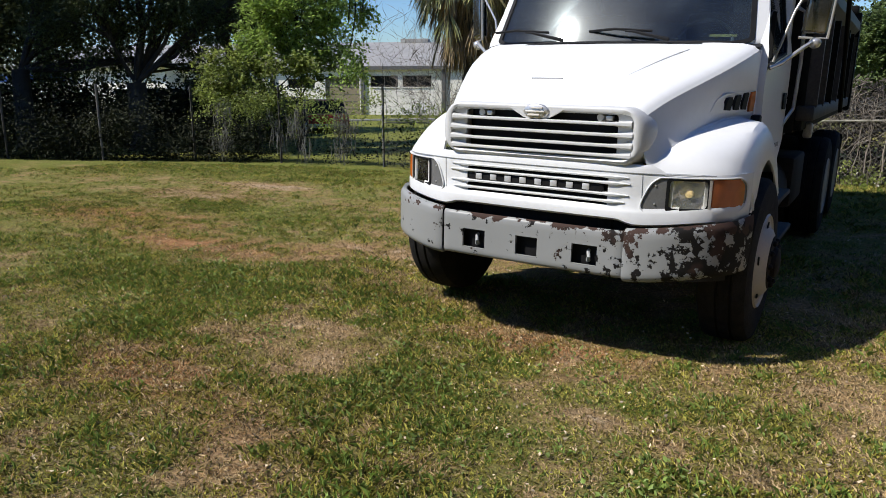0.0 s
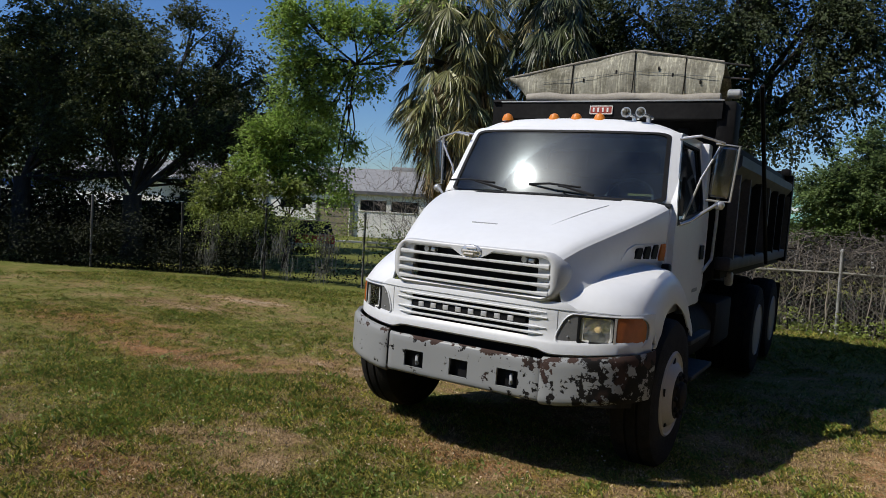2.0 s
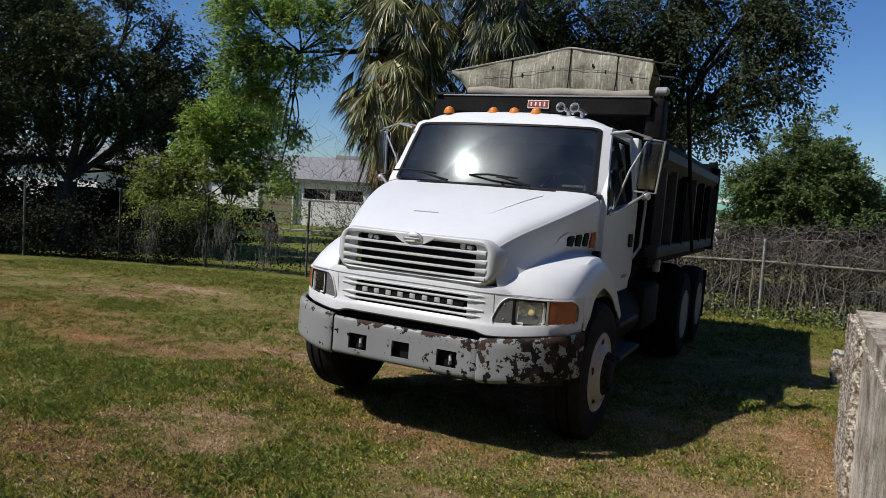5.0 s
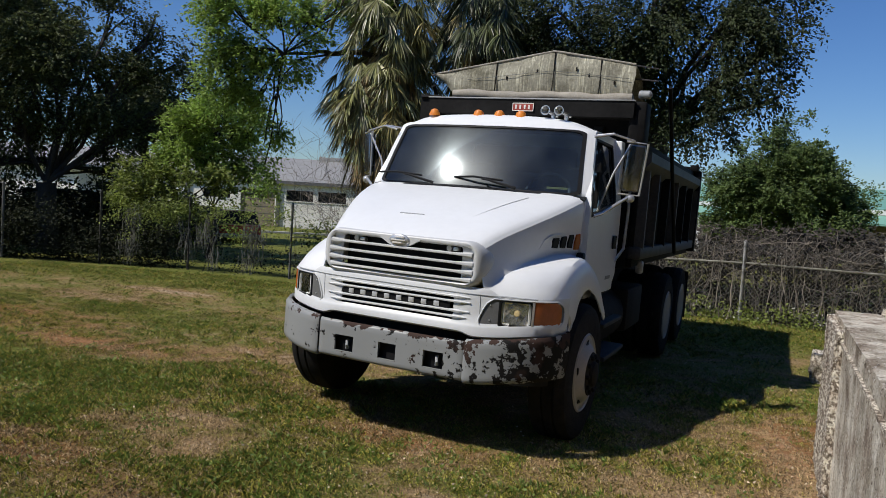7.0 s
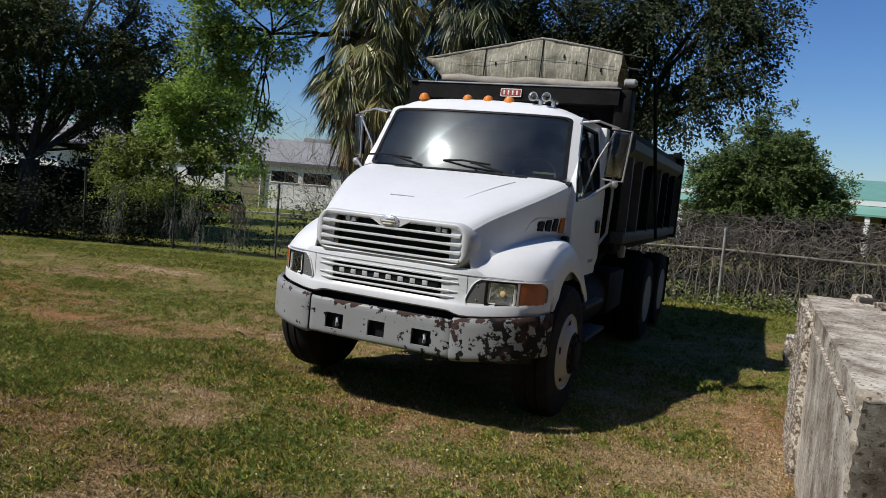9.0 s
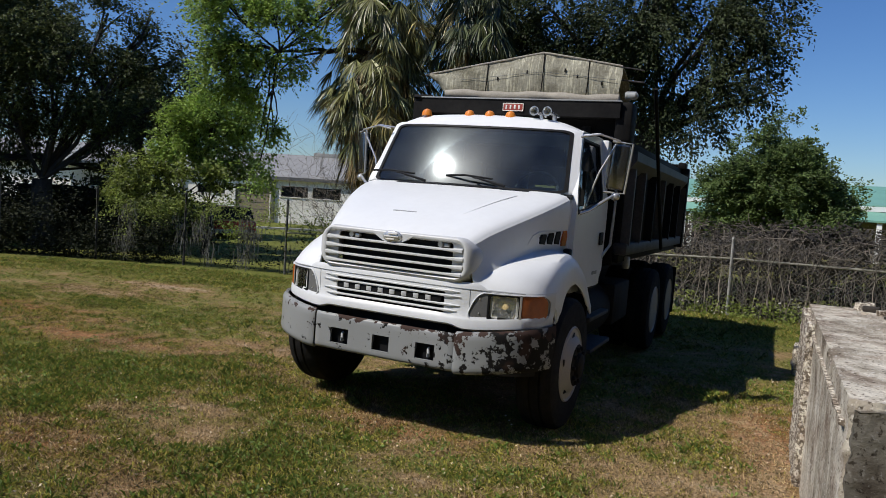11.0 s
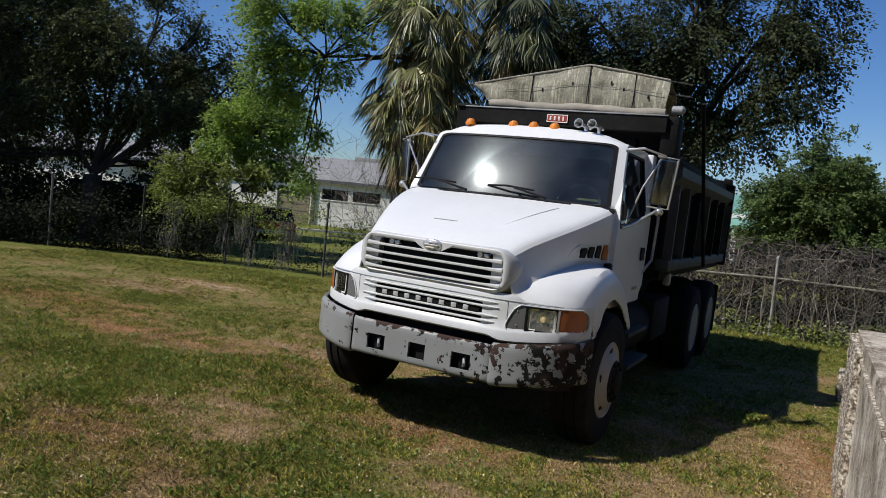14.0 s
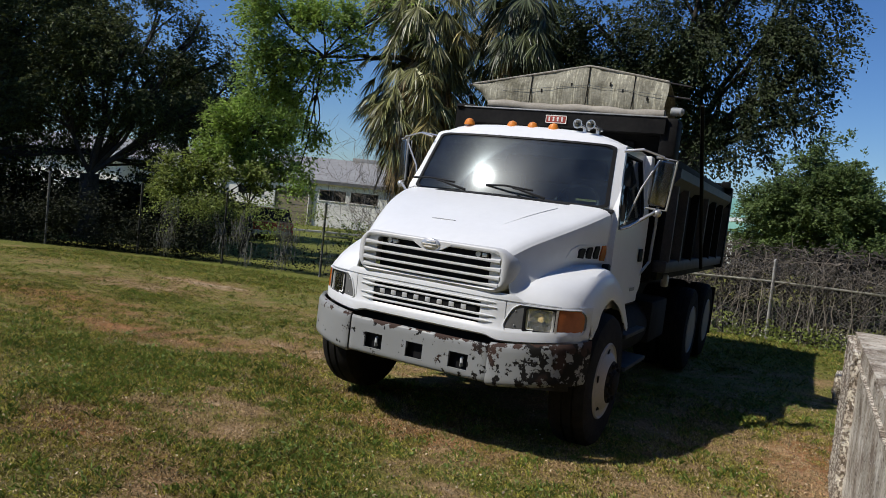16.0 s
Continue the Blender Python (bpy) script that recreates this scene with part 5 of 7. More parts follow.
# ---- concrete wall ----
def concrete_material(name, light, streaks, pits=0.58):
    """Old concrete: blotches from dark stain to pale lime, fine pits, pale grit and rain streaks down its faces."""
    m = bpy.data.materials.new(name)
    m.use_nodes = True
    n, l = m.node_tree.nodes, m.node_tree.links
    b = n["Principled BSDF"]
    b.inputs["Roughness"].default_value, b.inputs["Specular IOR Level"].default_value = 0.95, 0.15
    geo = n.new("ShaderNodeTexCoord")

    def tex(scale, detail, rough, squash=(1, 1, 1)):
        t, mp = n.new("ShaderNodeTexNoise"), n.new("ShaderNodeMapping")
        mp.inputs["Scale"].default_value = squash
        t.inputs["Scale"].default_value, t.inputs["Detail"].default_value, t.inputs["Roughness"].default_value = scale, detail, rough
        l.new(geo.outputs["Object"], mp.inputs["Vector"])
        l.new(mp.outputs[0], t.inputs["Vector"])
        return t.outputs["Fac"]

    def span(v, lo, hi, a, c):
        r = n.new("ShaderNodeMapRange")
        r.inputs["From Min"].default_value, r.inputs["From Max"].default_value = lo, hi
        r.inputs["To Min"].default_value, r.inputs["To Max"].default_value = a, c
        l.new(v, r.inputs["Value"])
        return r.outputs["Result"]

    def mixed(a, c, fac, blend):
        mx = n.new("ShaderNodeMix")
        mx.data_type, mx.blend_type = "RGBA", blend
        for v, slot in ((a, "A"), (c, "B"), (fac, "Factor")):
            if isinstance(v, (tuple, float)):
                mx.inputs[slot].default_value = v
            else:
                l.new(v, mx.inputs[slot])
        return mx.outputs["Result"]

    ramp = n.new("ShaderNodeValToRGB")
    stops = [(0.34, (0.19, 0.15, 0.115)), (0.44, (0.35, 0.30, 0.24)), (0.54, (0.47, 0.43, 0.355)), (0.68, (0.62, 0.58, 0.50))]
    while len(ramp.color_ramp.elements) < len(stops):
        ramp.color_ramp.elements.new(0.5)
    for e, (p, c) in zip(ramp.color_ramp.elements, stops):
        e.position, e.color = p, (c[0] * light, c[1] * light, c[2] * light, 1)
    l.new(tex(4.0, 8, 0.6), ramp.inputs["Fac"])
    col = mixed(ramp.outputs["Color"], (0.38, 0.35, 0.31, 1.0), span(tex(1.0, 7, 0.62, (6, 6, 0.5)), 0.44, 0.66, 0.0, streaks), "MULTIPLY")
    col = mixed(col, (0.45, 0.42, 0.38, 1.0), span(tex(1.6, 5, 0.6), 0.46, 0.64, 0.0, streaks), "MULTIPLY")
    col = mixed(col, (0.22, 0.19, 0.17, 1.0), span(tex(48, 4, 0.6), pits - 0.02, pits + 0.06, 0.0, 0.9), "MULTIPLY")
    col = mixed(col, (0.66 * light, 0.63 * light, 0.57 * light, 1.0), span(tex(70, 3, 0.5), 0.60, 0.68, 0.0, 0.6), "MIX")
    l.new(col, b.inputs["Base Color"])
    bp = n.new("ShaderNodeBump")
    bp.inputs["Strength"].default_value, bp.inputs["Distance"].default_value = 0.8, 0.012
    l.new(tex(30, 8, 0.7), bp.inputs["Height"])
    l.new(bp.outputs["Normal"], b.inputs["Normal"])
    return m


CONCRETE = concrete_material("stained_old_concrete", 1.4, 0.75)
ROUGHCON = concrete_material("broken_pebbly_concrete", 1.5, 0.1, 0.47)


def lumpy(lo, hi, cuts, amount, scale, seed, keep=lambda v: 1.0):
    """A block whose faces are roughened like broken concrete."""
    bm = bmesh.new()
    block(bm, lo, hi)
    bmesh.ops.subdivide_edges(bm, edges=bm.edges[:], cuts=cuts, use_grid_fill=True)
    bm.normal_update()
    moves = {}
    for v in bm.verts:
        p = v.co * scale + Vector((seed, seed * 0.7, 0))
        k = noise.noise(p) + 0.5 * noise.noise(p * 2.3) + 0.35 * noise.noise(p * 5.1)
        moves[v] = v.normal * k * amount * keep(v.co)
    for v, d in moves.items():
        v.co += d
    return bm


def wall_keep(co):
    near = [co.x < 2.86, co.y < -1.64, co.z > 1.095]
    return 1.3 if sum(near) >= 2 else 0.4


wall = thing("concrete_wall", pose(0, 0, 0), "stained old concrete wall end with crumbling edges beside the truck", "wall", kind="structure")
bm = lumpy((2.83, -1.68, -0.2), (3.95, 1.55, 1.125), 60, 0.014, 9.0, 3.0, wall_keep)
part("wall_body", bm, CONCRETE, wall, crisp=60)
bm = lumpy((2.785, 0.66, -0.2), (2.88, 1.62, 1.085), 60, 0.013, 34.0, 7.0, lambda co: 1.0)
for v in bm.verts:
    if v.co.z > 0.9 and v.co.x < 2.78:
        v.co.x += (v.co.z - 0.9) * 0.4
        v.co.z -= 0.03
part("broken_end", bm, ROUGHCON, wall, "rough pebbly broken concrete", crisp=70)
bm = lumpy((2.812, -1.60, 1.008), (2.84, 0.6, 1.024), 18, 0.005, 9.0, 4.0)
part("form_line", bm, ROUGHCON, wall)
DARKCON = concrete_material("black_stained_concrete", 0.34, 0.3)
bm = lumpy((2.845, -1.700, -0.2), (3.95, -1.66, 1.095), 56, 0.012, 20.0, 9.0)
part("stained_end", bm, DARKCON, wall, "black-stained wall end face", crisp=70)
rnd = random.Random(11)
for k in range(16):
    x, y = rnd.uniform(3.15, 3.8), rnd.uniform(0.9, 1.5)
    s = rnd.uniform(0.02, 0.055)
    bm = lumpy((x - s, y - s * 0.8, 1.12), (x + s, y + s * 0.8, 1.12 + s * 0.9), 3, s * 0.45, 9.0, k)
    part("rubble", bm, ROUGHCON if k % 4 else BARK, None, crisp=70)
    tagged(bpy.context.scene.collection.objects[-1], "broken concrete rubble lying on the wall", "rubble", "rubble on the wall")

bm = lumpy((2.87, 4.72, -0.1), (3.25, 5.1, 0.30), 14, 0.04, 6.0, 21.0)
chunk = part("concrete_chunk", bm, ROUGHCON, None, crisp=70)
tagged(chunk, "broken lump of pale pebbly concrete lying in the grass", "rubble")

# ---- fences ----
FENCEWIRE = material("galvanised_wire", (0.30, 0.30, 0.29), 0.55, 0.6, vary=0.25, scale=8)
FENCEPOST = material("galvanised_post", (0.42, 0.415, 0.40), 0.6, 0.3, vary=0.2, scale=6)
FENCEDARK = material("dull_dark_fence_post", (0.13, 0.128, 0.12), 0.7, 0.2, vary=0.3, scale=6)
FENCERAIL = material("dull_grey_fence_rail", (0.25, 0.245, 0.20), 0.7, 0.2, vary=0.35, scale=4)
FENCE_LINE = [(-30.0, -4.5), (-17.0, 5.9), (-13.47, 8.74), (-11.3, 9.62), (-8.6, 10.3), (1.86, 9.80), (14.0, 9.35)]


def fence_run(a, b, height, spacing, low, wire):
    a, b = Vector((*a, 0)), Vector((*b, 0))
    d = (b - a)
    n = max(1, round(d.length / spacing))
    f = thing("chain_link_fence", pose(0, 0, 0), "chain link fence overgrown with vines along the yard", "fence", "fence runs")
    for i in range(n + 1):
        p = a + d * i / n
        z = ground_height(p.x, p.y)
        bm = bmesh.new()
        tube(bm, [(p.x, p.y, z - 0.1), (p.x, p.y, z + height)], 0.03, 10)
        lathe(bm, [(0.036, -0.01), (0.036, 0.02), (0.02, 0.045)], pose(p.x, p.y, z + height, 0, -90, 0), 10)
        part("post", bm, FENCEPOST if low else FENCEDARK, f)
    za, zb = ground_height(a.x, a.y), ground_height(b.x, b.y)
    for h in low:
        bm = bmesh.new()
        tube(bm, [(a.x, a.y, za + h), (b.x, b.y, zb + h)], 0.02, 8)
        part("rail", bm, FENCERAIL, f)
    verts, faces = [], []
    u, side = d.normalized(), Vector((d.y, -d.x, 0)).normalized()
    step, run = 0.075, d.length
    for sgn in (1, -1):
        x = -height
        while x < run:
            s0, s1 = max(x, 0.0), min(x + height, run)
            if s1 > s0:
                h0, h1 = (s0 - x, s1 - x) if sgn > 0 else (height - (s0 - x), height - (s1 - x))
                p, q = a + u * s0, a + u * s1
                p.z, q.z = za + (zb - za) * s0 / run + h0, za + (zb - za) * s1 / run + h1
                k = len(verts)
                e = (q - p).normalized()
                w1 = side * wire
                w2 = e.cross(side).normalized() * wire
                for c in (p, q):
                    verts += [c + w1, c - w1 * 0.5 + w2, c - w1 * 0.5 - w2]
                faces += [(k, k + 1, k + 4, k + 3), (k + 1, k + 2, k + 5, k + 4), (k + 2, k, k + 3, k + 5)]
            x += step
    if wire > 0.001:
        tagged(raw("mesh_wire", verts, faces, FENCEWIRE, f), kind="stuff")
    return f


for a, b in zip(FENCE_LINE, FENCE_LINE[1:]):
    right = a[0] > -9
    fence_run(a, b, 1.42 if right else 1.85, 3.0, (1.06,) if right else (), 0.0014 if right else 0.0008)


def fence_point(s):
    """A place along the fence by metres from its first corner."""
    for a, b in zip(FENCE_LINE, FENCE_LINE[1:]):
        L = math.hypot(b[0] - a[0], b[1] - a[1])
        if s <= L:
            return a[0] + (b[0] - a[0]) * s / L, a[1] + (b[1] - a[1]) * s / L
        s -= L
    return FENCE_LINE[-1]


FENCE_LEN = sum(math.hypot(b[0] - a[0], b[1] - a[1]) for a, b in zip(FENCE_LINE, FENCE_LINE[1:]))
CORNER = sum(math.hypot(b[0] - a[0], b[1] - a[1]) for a, b in zip(FENCE_LINE[:4], FENCE_LINE[1:5]))


def strands(name, paths, r, mat, parent=None):
    """Many thin three-sided strands as one mesh."""
    verts, faces = [], []
    for pts in paths:
        k0 = len(verts)
        for i, p in enumerate(pts):
            q = pts[min(i + 1, len(pts) - 1)] - pts[max(i - 1, 0)]
            s = q.orthogonal().normalized()
            t = q.cross(s).normalized()
            rr = r * (1.0 - 0.6 * i / (len(pts) - 1))
            verts += [p + s * rr, p - s * rr * 0.5 + t * rr * 0.87, p - s * rr * 0.5 - t * rr * 0.87]
        for i in range(len(pts) - 1):
            k = k0 + 3 * i
            faces += [(k, k + 1, k + 4, k + 3), (k + 1, k + 2, k + 5, k + 4), (k + 2, k, k + 3, k + 5)]
    return raw(name, verts, faces, mat, parent)


rnd = random.Random(21)
paths = []
for k in range(2600):
    s = CORNER + rnd.uniform(4.0, 22.5)
    x, y = fence_point(s)
    top = rnd.random() < 0.62
    z = (rnd.gauss(1.40, 0.15) if top else rnd.uniform(0.1, 1.4)) + ground_height(x, y)
    p = Vector((x, y + 0.06 + rnd.gauss(0.02, 0.08), z))
    d = Vector((rnd.uniform(-1, 1), rnd.uniform(-0.25, 0.25), rnd.uniform(-0.9, 0.35) if top else rnd.uniform(-1, 1)))
    pts = []
    for i in range(9):
        pts.append(p.copy())
        p = p + d.normalized() * 0.11
        d += Vector((rnd.gauss(0, 0.38), rnd.gauss(0, 0.12), rnd.gauss(-0.05, 0.38)))
        p.z = min(p.z, 1.72 + 0.05 * math.sin(3 * x) + ground_height(x, y))
        p.z = max(p.z, ground_height(p.x, p.y) + 0.02)
        p.y += (y + 0.06 - p.y) * 0.15
    paths.append(pts)
tagged(strands("dead_vines", paths, 0.006, VINE), "tangled dead grey vines over the fence top", "vines", kind="stuff")
paths = []
for k in range(260):
    s = CORNER + rnd.uniform(4.0, 22.5)
    x, y = fence_point(s)
    z0 = ground_height(x, y)
    p, pts = Vector((x, y + rnd.gauss(0.05, 0.08), z0)), []
    lean = rnd.gauss(0, 0.12)
    h = rnd.uniform(0.9, 1.65)
    for i in range(7):
        pts.append(p + Vector((lean * i / 6 + rnd.gauss(0, 0.02), rnd.gauss(0, 0.02), h * i / 6)))
    paths.append(pts)
tagged(strands("vine_stems", paths, 0.011, VINE), "upright dead vine stems in the fence", "vines", kind="stuff")
# low green growth at the foot of the fence, and a near-black thicket that darkens the space behind it
cs, cs2, cs3 = [], [], []
for k in range(420):
    s = CORNER + rnd.uniform(3.5, 22.5)
    x, y = fence_point(s)
    z = ground_height(x, y)
    (cs if k % 3 else cs2).append((x, y + rnd.gauss(-0.12, 0.12), z + abs(rnd.gauss(0.05, 0.14))))
# Near-black leaves hide the lit ground and darken the depth behind the vines.
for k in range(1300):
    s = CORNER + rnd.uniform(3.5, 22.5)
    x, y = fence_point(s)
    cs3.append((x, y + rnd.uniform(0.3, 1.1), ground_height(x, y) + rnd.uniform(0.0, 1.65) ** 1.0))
tagged(leaves("fence_foot_weeds", cs, 26, 0.10, 0.06, LEAF_MID, None, 31), "low green weeds at the foot of the fence", "weeds", kind="stuff")
tagged(leaves("fence_foot_flowers", cs2, 7, 0.12, 0.035, PALE, None, 32), "small pale flowers in the weeds", "flowers", kind="stuff")
THICKET_DARK = material("near_black_thicket_leaf", (0.034, 0.029, 0.023), 0.9, vary=0.3, scale=3, island=0.5)
tagged(leaves("dead_thicket", cs3, 46, 0.16, 0.09, THICKET_DARK, None, 33), "dead thicket with near-black leaves that darken the depth behind the fence", "thicket", kind="stuff")

# left fence: shrubs in shade-dark leaf colour, climbing leaves and grey hanging moss
rnd = random.Random(41)
dark_c, mid_c, moss = [], [], []
for k in range(620):
    s = rnd.uniform(5.0, CORNER + 2.5)
    x, y = fence_point(s)
    z = ground_height(x, y)
    u = s / CORNER
    h = rnd.uniform(0.0, 1.0)
    lump = 0.5 + 0.5 * math.sin(s * 2.1) * math.sin(s * 0.7 + 1)
    if u < 0.55:
        dark_c.append((x + rnd.gauss(0.0, 0.5), y + rnd.uniform(0.3, 2.2), z + h * 1.5))
    else:
        tall = 1.0 + 0.9 * lump
        if s < CORNER - 3.2 or k % 5 == 0:
            dark_c.append((x, y + rnd.uniform(0.1, 0.6), z + h ** 1.6 * 0.8 * (0.5 + lump)))
        if k % 2 and (CORNER - 5.0 < s < CORNER - 3.0 or CORNER - 1.6 < s < CORNER - 0.4):
            mid_c.append((x, y + rnd.gauss(0.05, 0.12), z + rnd.uniform(0.6, 1.0) * tall))
# More near-black shrubs stand in for shade at the left trees' feet.
for k in range(230):
    s = rnd.uniform(CORNER - 14.0, CORNER - 4.3)
    x, y = fence_point(s)
    dark_c.append((x + rnd.gauss(0, 0.3), y + rnd.uniform(0.3, 1.2), ground_height(x, y) + rnd.uniform(0.0, 1.75) * (0.75 + 0.25 * math.sin(1.7 * s))))
for k in range(34):
    s = rnd.choice((CORNER - 0.9, CORNER - 1.0, CORNER - 2.3, CORNER - 2.9, CORNER - 4.3)) + rnd.gauss(0, 0.16)
    x, y = fence_point(s)
    z = ground_height(x, y)
    h = rnd.uniform(0.5, 1.5)
    for j in range(12):
        p = Vector((x + rnd.gauss(0, 0.07), y - 0.05 + rnd.gauss(0, 0.06), z + h + rnd.uniform(-0.2, 0.15)))
        drop = rnd.uniform(0.25, 0.7)
        strand = []
        for i in range(7):
            strand.append(p.copy())
            p = p + Vector((rnd.gauss(0, 0.02), rnd.gauss(0, 0.02), -drop / 7))
        moss.append(strand)
for k in range(170):
    s = rnd.uniform(CORNER - 4.6, CORNER + 4.2)
    x, y = fence_point(s)
    top = 1.75 if s < CORNER else 1.45
    mid_c.append((x, y + rnd.gauss(0.0, 0.08), ground_height(x, y) + top - abs(rnd.gauss(0, 0.28))))
tagged(leaves("dark_shrubs", dark_c, 60, 0.22, 0.075, LEAF_SHADE, None, 42), "shrubs behind the fence with deep shade in their leaf colour", "shrubs", kind="stuff")
tagged(leaves("climbing_leaves", mid_c, 30, 0.15, 0.06, LEAF_MID, None, 43), "green climbing leaves on the fence", "vines", kind="stuff")
tagged(strands("hanging_moss", moss, 0.007, MOSS), "grey dead moss hanging on the fence", "moss", kind="stuff")
paths = []
for k in range(26):
    s = rnd.uniform(CORNER * 0.68, CORNER + 3)
    x, y = fence_point(s)
    z = ground_height(x, y)
    h, lean = rnd.uniform(1.0, 2.4), rnd.gauss(0, 0.25)
    paths.append([Vector((x + lean * u * u + rnd.gauss(0, 0.015), y + 0.1 + rnd.gauss(0, 0.03), z + h * u)) for u in (0, 0.2, 0.4, 0.6, 0.8, 1.0)])
tagged(strands("shrub_stems", paths, 0.008, BARK), "thin dark stems growing through the fence", "stems", kind="stuff")

# ---- trees ----
tree((-17.7, 10.3, -0.4), (-17.75, 10.3, 1.6), 0.34,
     [((-16.0, 12.2, 6.3), (0.8, 0.76, 0.72)), ((-16.6, 11.5, 6.8), (1.05, 0.95, 0.84)), ((-15.4, 12.9, 5.6), (0.88, 0.76, 0.63)), ((-16.2, 12.0, 5.1), (1.09, 0.93, 0.76)), ((-15.1, 13.2, 4.5), (0.76, 0.72, 0.67)), ((-15.9, 12.4, 4.0), (1.31, 0.95, 0.59)), ((-17.0, 11.1, 4.0), (1.47, 1.28, 1.09)), ((-17.9, 9.9, 5.8), (1.68, 1.58, 1.47)), ((-18.4, 9.4, 3.9), (1.47, 1.47, 1.47)), ((-17.3, 10.7, 5.4), (1.26, 1.16, 1.05)), ((-15.1, 13.1, 3.7), (0.59, 0.53, 0.46)), ((-15.8, 12.4, 7.0), (0.53, 0.47, 0.42)), ((-16.4, 11.7, 2.9), (1.26, 0.89, 0.53)), ((-15.0, 13.2, 5.1), (0.63, 0.53, 0.42))],
     300, 190, 0.24, 0.095, LEAF_DARK, "large dark live oak with forked trunk behind the fence", 51, 46, droop=0.25, gap=0.12)
tree((-20.6, 8.4, -0.4), (-20.5, 8.4, 2.0), 0.3,
     [((-20.4, 9.6, 6.2), (2.05, 1.82, 1.59)), ((-19.6, 10.8, 6.7), (1.36, 1.31, 1.25)), ((-20.2, 10.0, 4.2), (1.82, 1.59, 1.36)), ((-19.3, 11.3, 5.0), (1.14, 1.08, 1.02)), ((-19.4, 11.2, 3.4), (1.02, 0.85, 0.68)), ((-20.3, 9.9, 2.5), (1.59, 1.25, 0.91)), ((-19.0, 11.8, 6.3), (1.02, 0.97, 0.91)), ((-18.6, 11.0, 2.4), (0.75, 0.7, 0.5)), ((-17.0, 12.4, 2.1), (1.0, 0.8, 0.7)), ((-20.9, 10.4, 1.6), (1.3, 1.0, 0.7)), ((-16.0, 13.0, 1.6), (1.0, 0.8, 0.8))],
     240, 170, 0.36, 0.11, LEAF_DARK, "dense dark oak in deep shade behind the fence", 64, 24, droop=0.25)
# High lobes out of view are added here to shade the left trees.
tree((-24.0, 9.0, -0.4), (-24.0, 9.0, 2.4), 0.36,
     [((-24.5, 9.0, 4.6), (3.4, 3.4, 3.2)), ((-24.5, 4.5, 3.4), (3.0, 3.0, 2.8)), ((-27, 13, 6.8), (3.2, 3.2, 3.0)), ((-25.0, 1.0, 3.2), (3.0, 2.6, 2.8)), ((-23.5, 3.0, 7.0), (2.6, 2.6, 2.4)), ((-25.0, 3.0, 10.0), (3.4, 3.4, 2.6)), ((-26.5, -1.0, 8.0), (3.2, 3.2, 2.8)), ((-22.5, 6.0, 9.5), (2.4, 2.4, 2.2))],
     560, 156, 0.5, 0.2, LEAF_DARK, "dark oak behind the fence with unseen high lobes added to cast shade", 52, 24, droop=0.25, spray=0.6)
tree((-21.5, 17.5, -0.4), (-21.4, 17.4, 2.6), 0.3,
     [((-23.6, 14.6, 7.2), (1.7, 1.7, 1.5)), ((-21.5, 17.2, 5.2), (2.0, 2.0, 1.6)), ((-19.5, 18.6, 4.6), (1.4, 1.6, 1.2))],
     170, 130, 0.42, 0.17, LEAF_DARK, "tall dark oak beyond the fence", 53, 30, droop=0.25)
tree((-13.4, 12.6, -0.4), (-13.2, 12.5, 1.2), 0.09,
     [((-12.89, 12.0, 4.05), (0.64, 0.57, 0.5)), ((-13.38, 11.63, 3.56), (0.68, 0.63, 0.57)), ((-12.52, 12.5, 3.43), (0.81, 0.73, 0.64)), ((-13.14, 11.88, 2.81), (0.95, 0.74, 0.53)), ((-12.27, 12.62, 2.56), (0.64, 0.56, 0.46)), ((-13.88, 11.26, 2.94), (0.5, 0.5, 0.37)), ((-11.9, 12.5, 3.93), (0.37, 0.45, 0.52))],
     150, 117, 0.19, 0.10, LEAF_BRIGHT, "small tree with bright sunlit green leaves at the fence", 54, 26, spray=0.3)
tree((-14.6, 12.0, -0.4), (-14.3, 11.9, 0.9), 0.07,
     [((-13.38, 11.13, 2.07), (0.94, 0.69, 0.45)), ((-14.0, 10.51, 2.07), (0.76, 0.56, 0.37)), ((-12.52, 12.0, 2.07), (0.94, 0.66, 0.37)), ((-11.9, 12.5, 1.82), (0.76, 0.51, 0.26)), ((-14.5, 10.89, 1.45), (0.99, 0.62, 0.62)), ((-13.51, 11.75, 1.08), (1.12, 0.62, 0.56))],
     115, 104, 0.2, 0.10, LEAF_MID, "leafy shrub tree growing through the fence", 58, 20, spray=0.3)
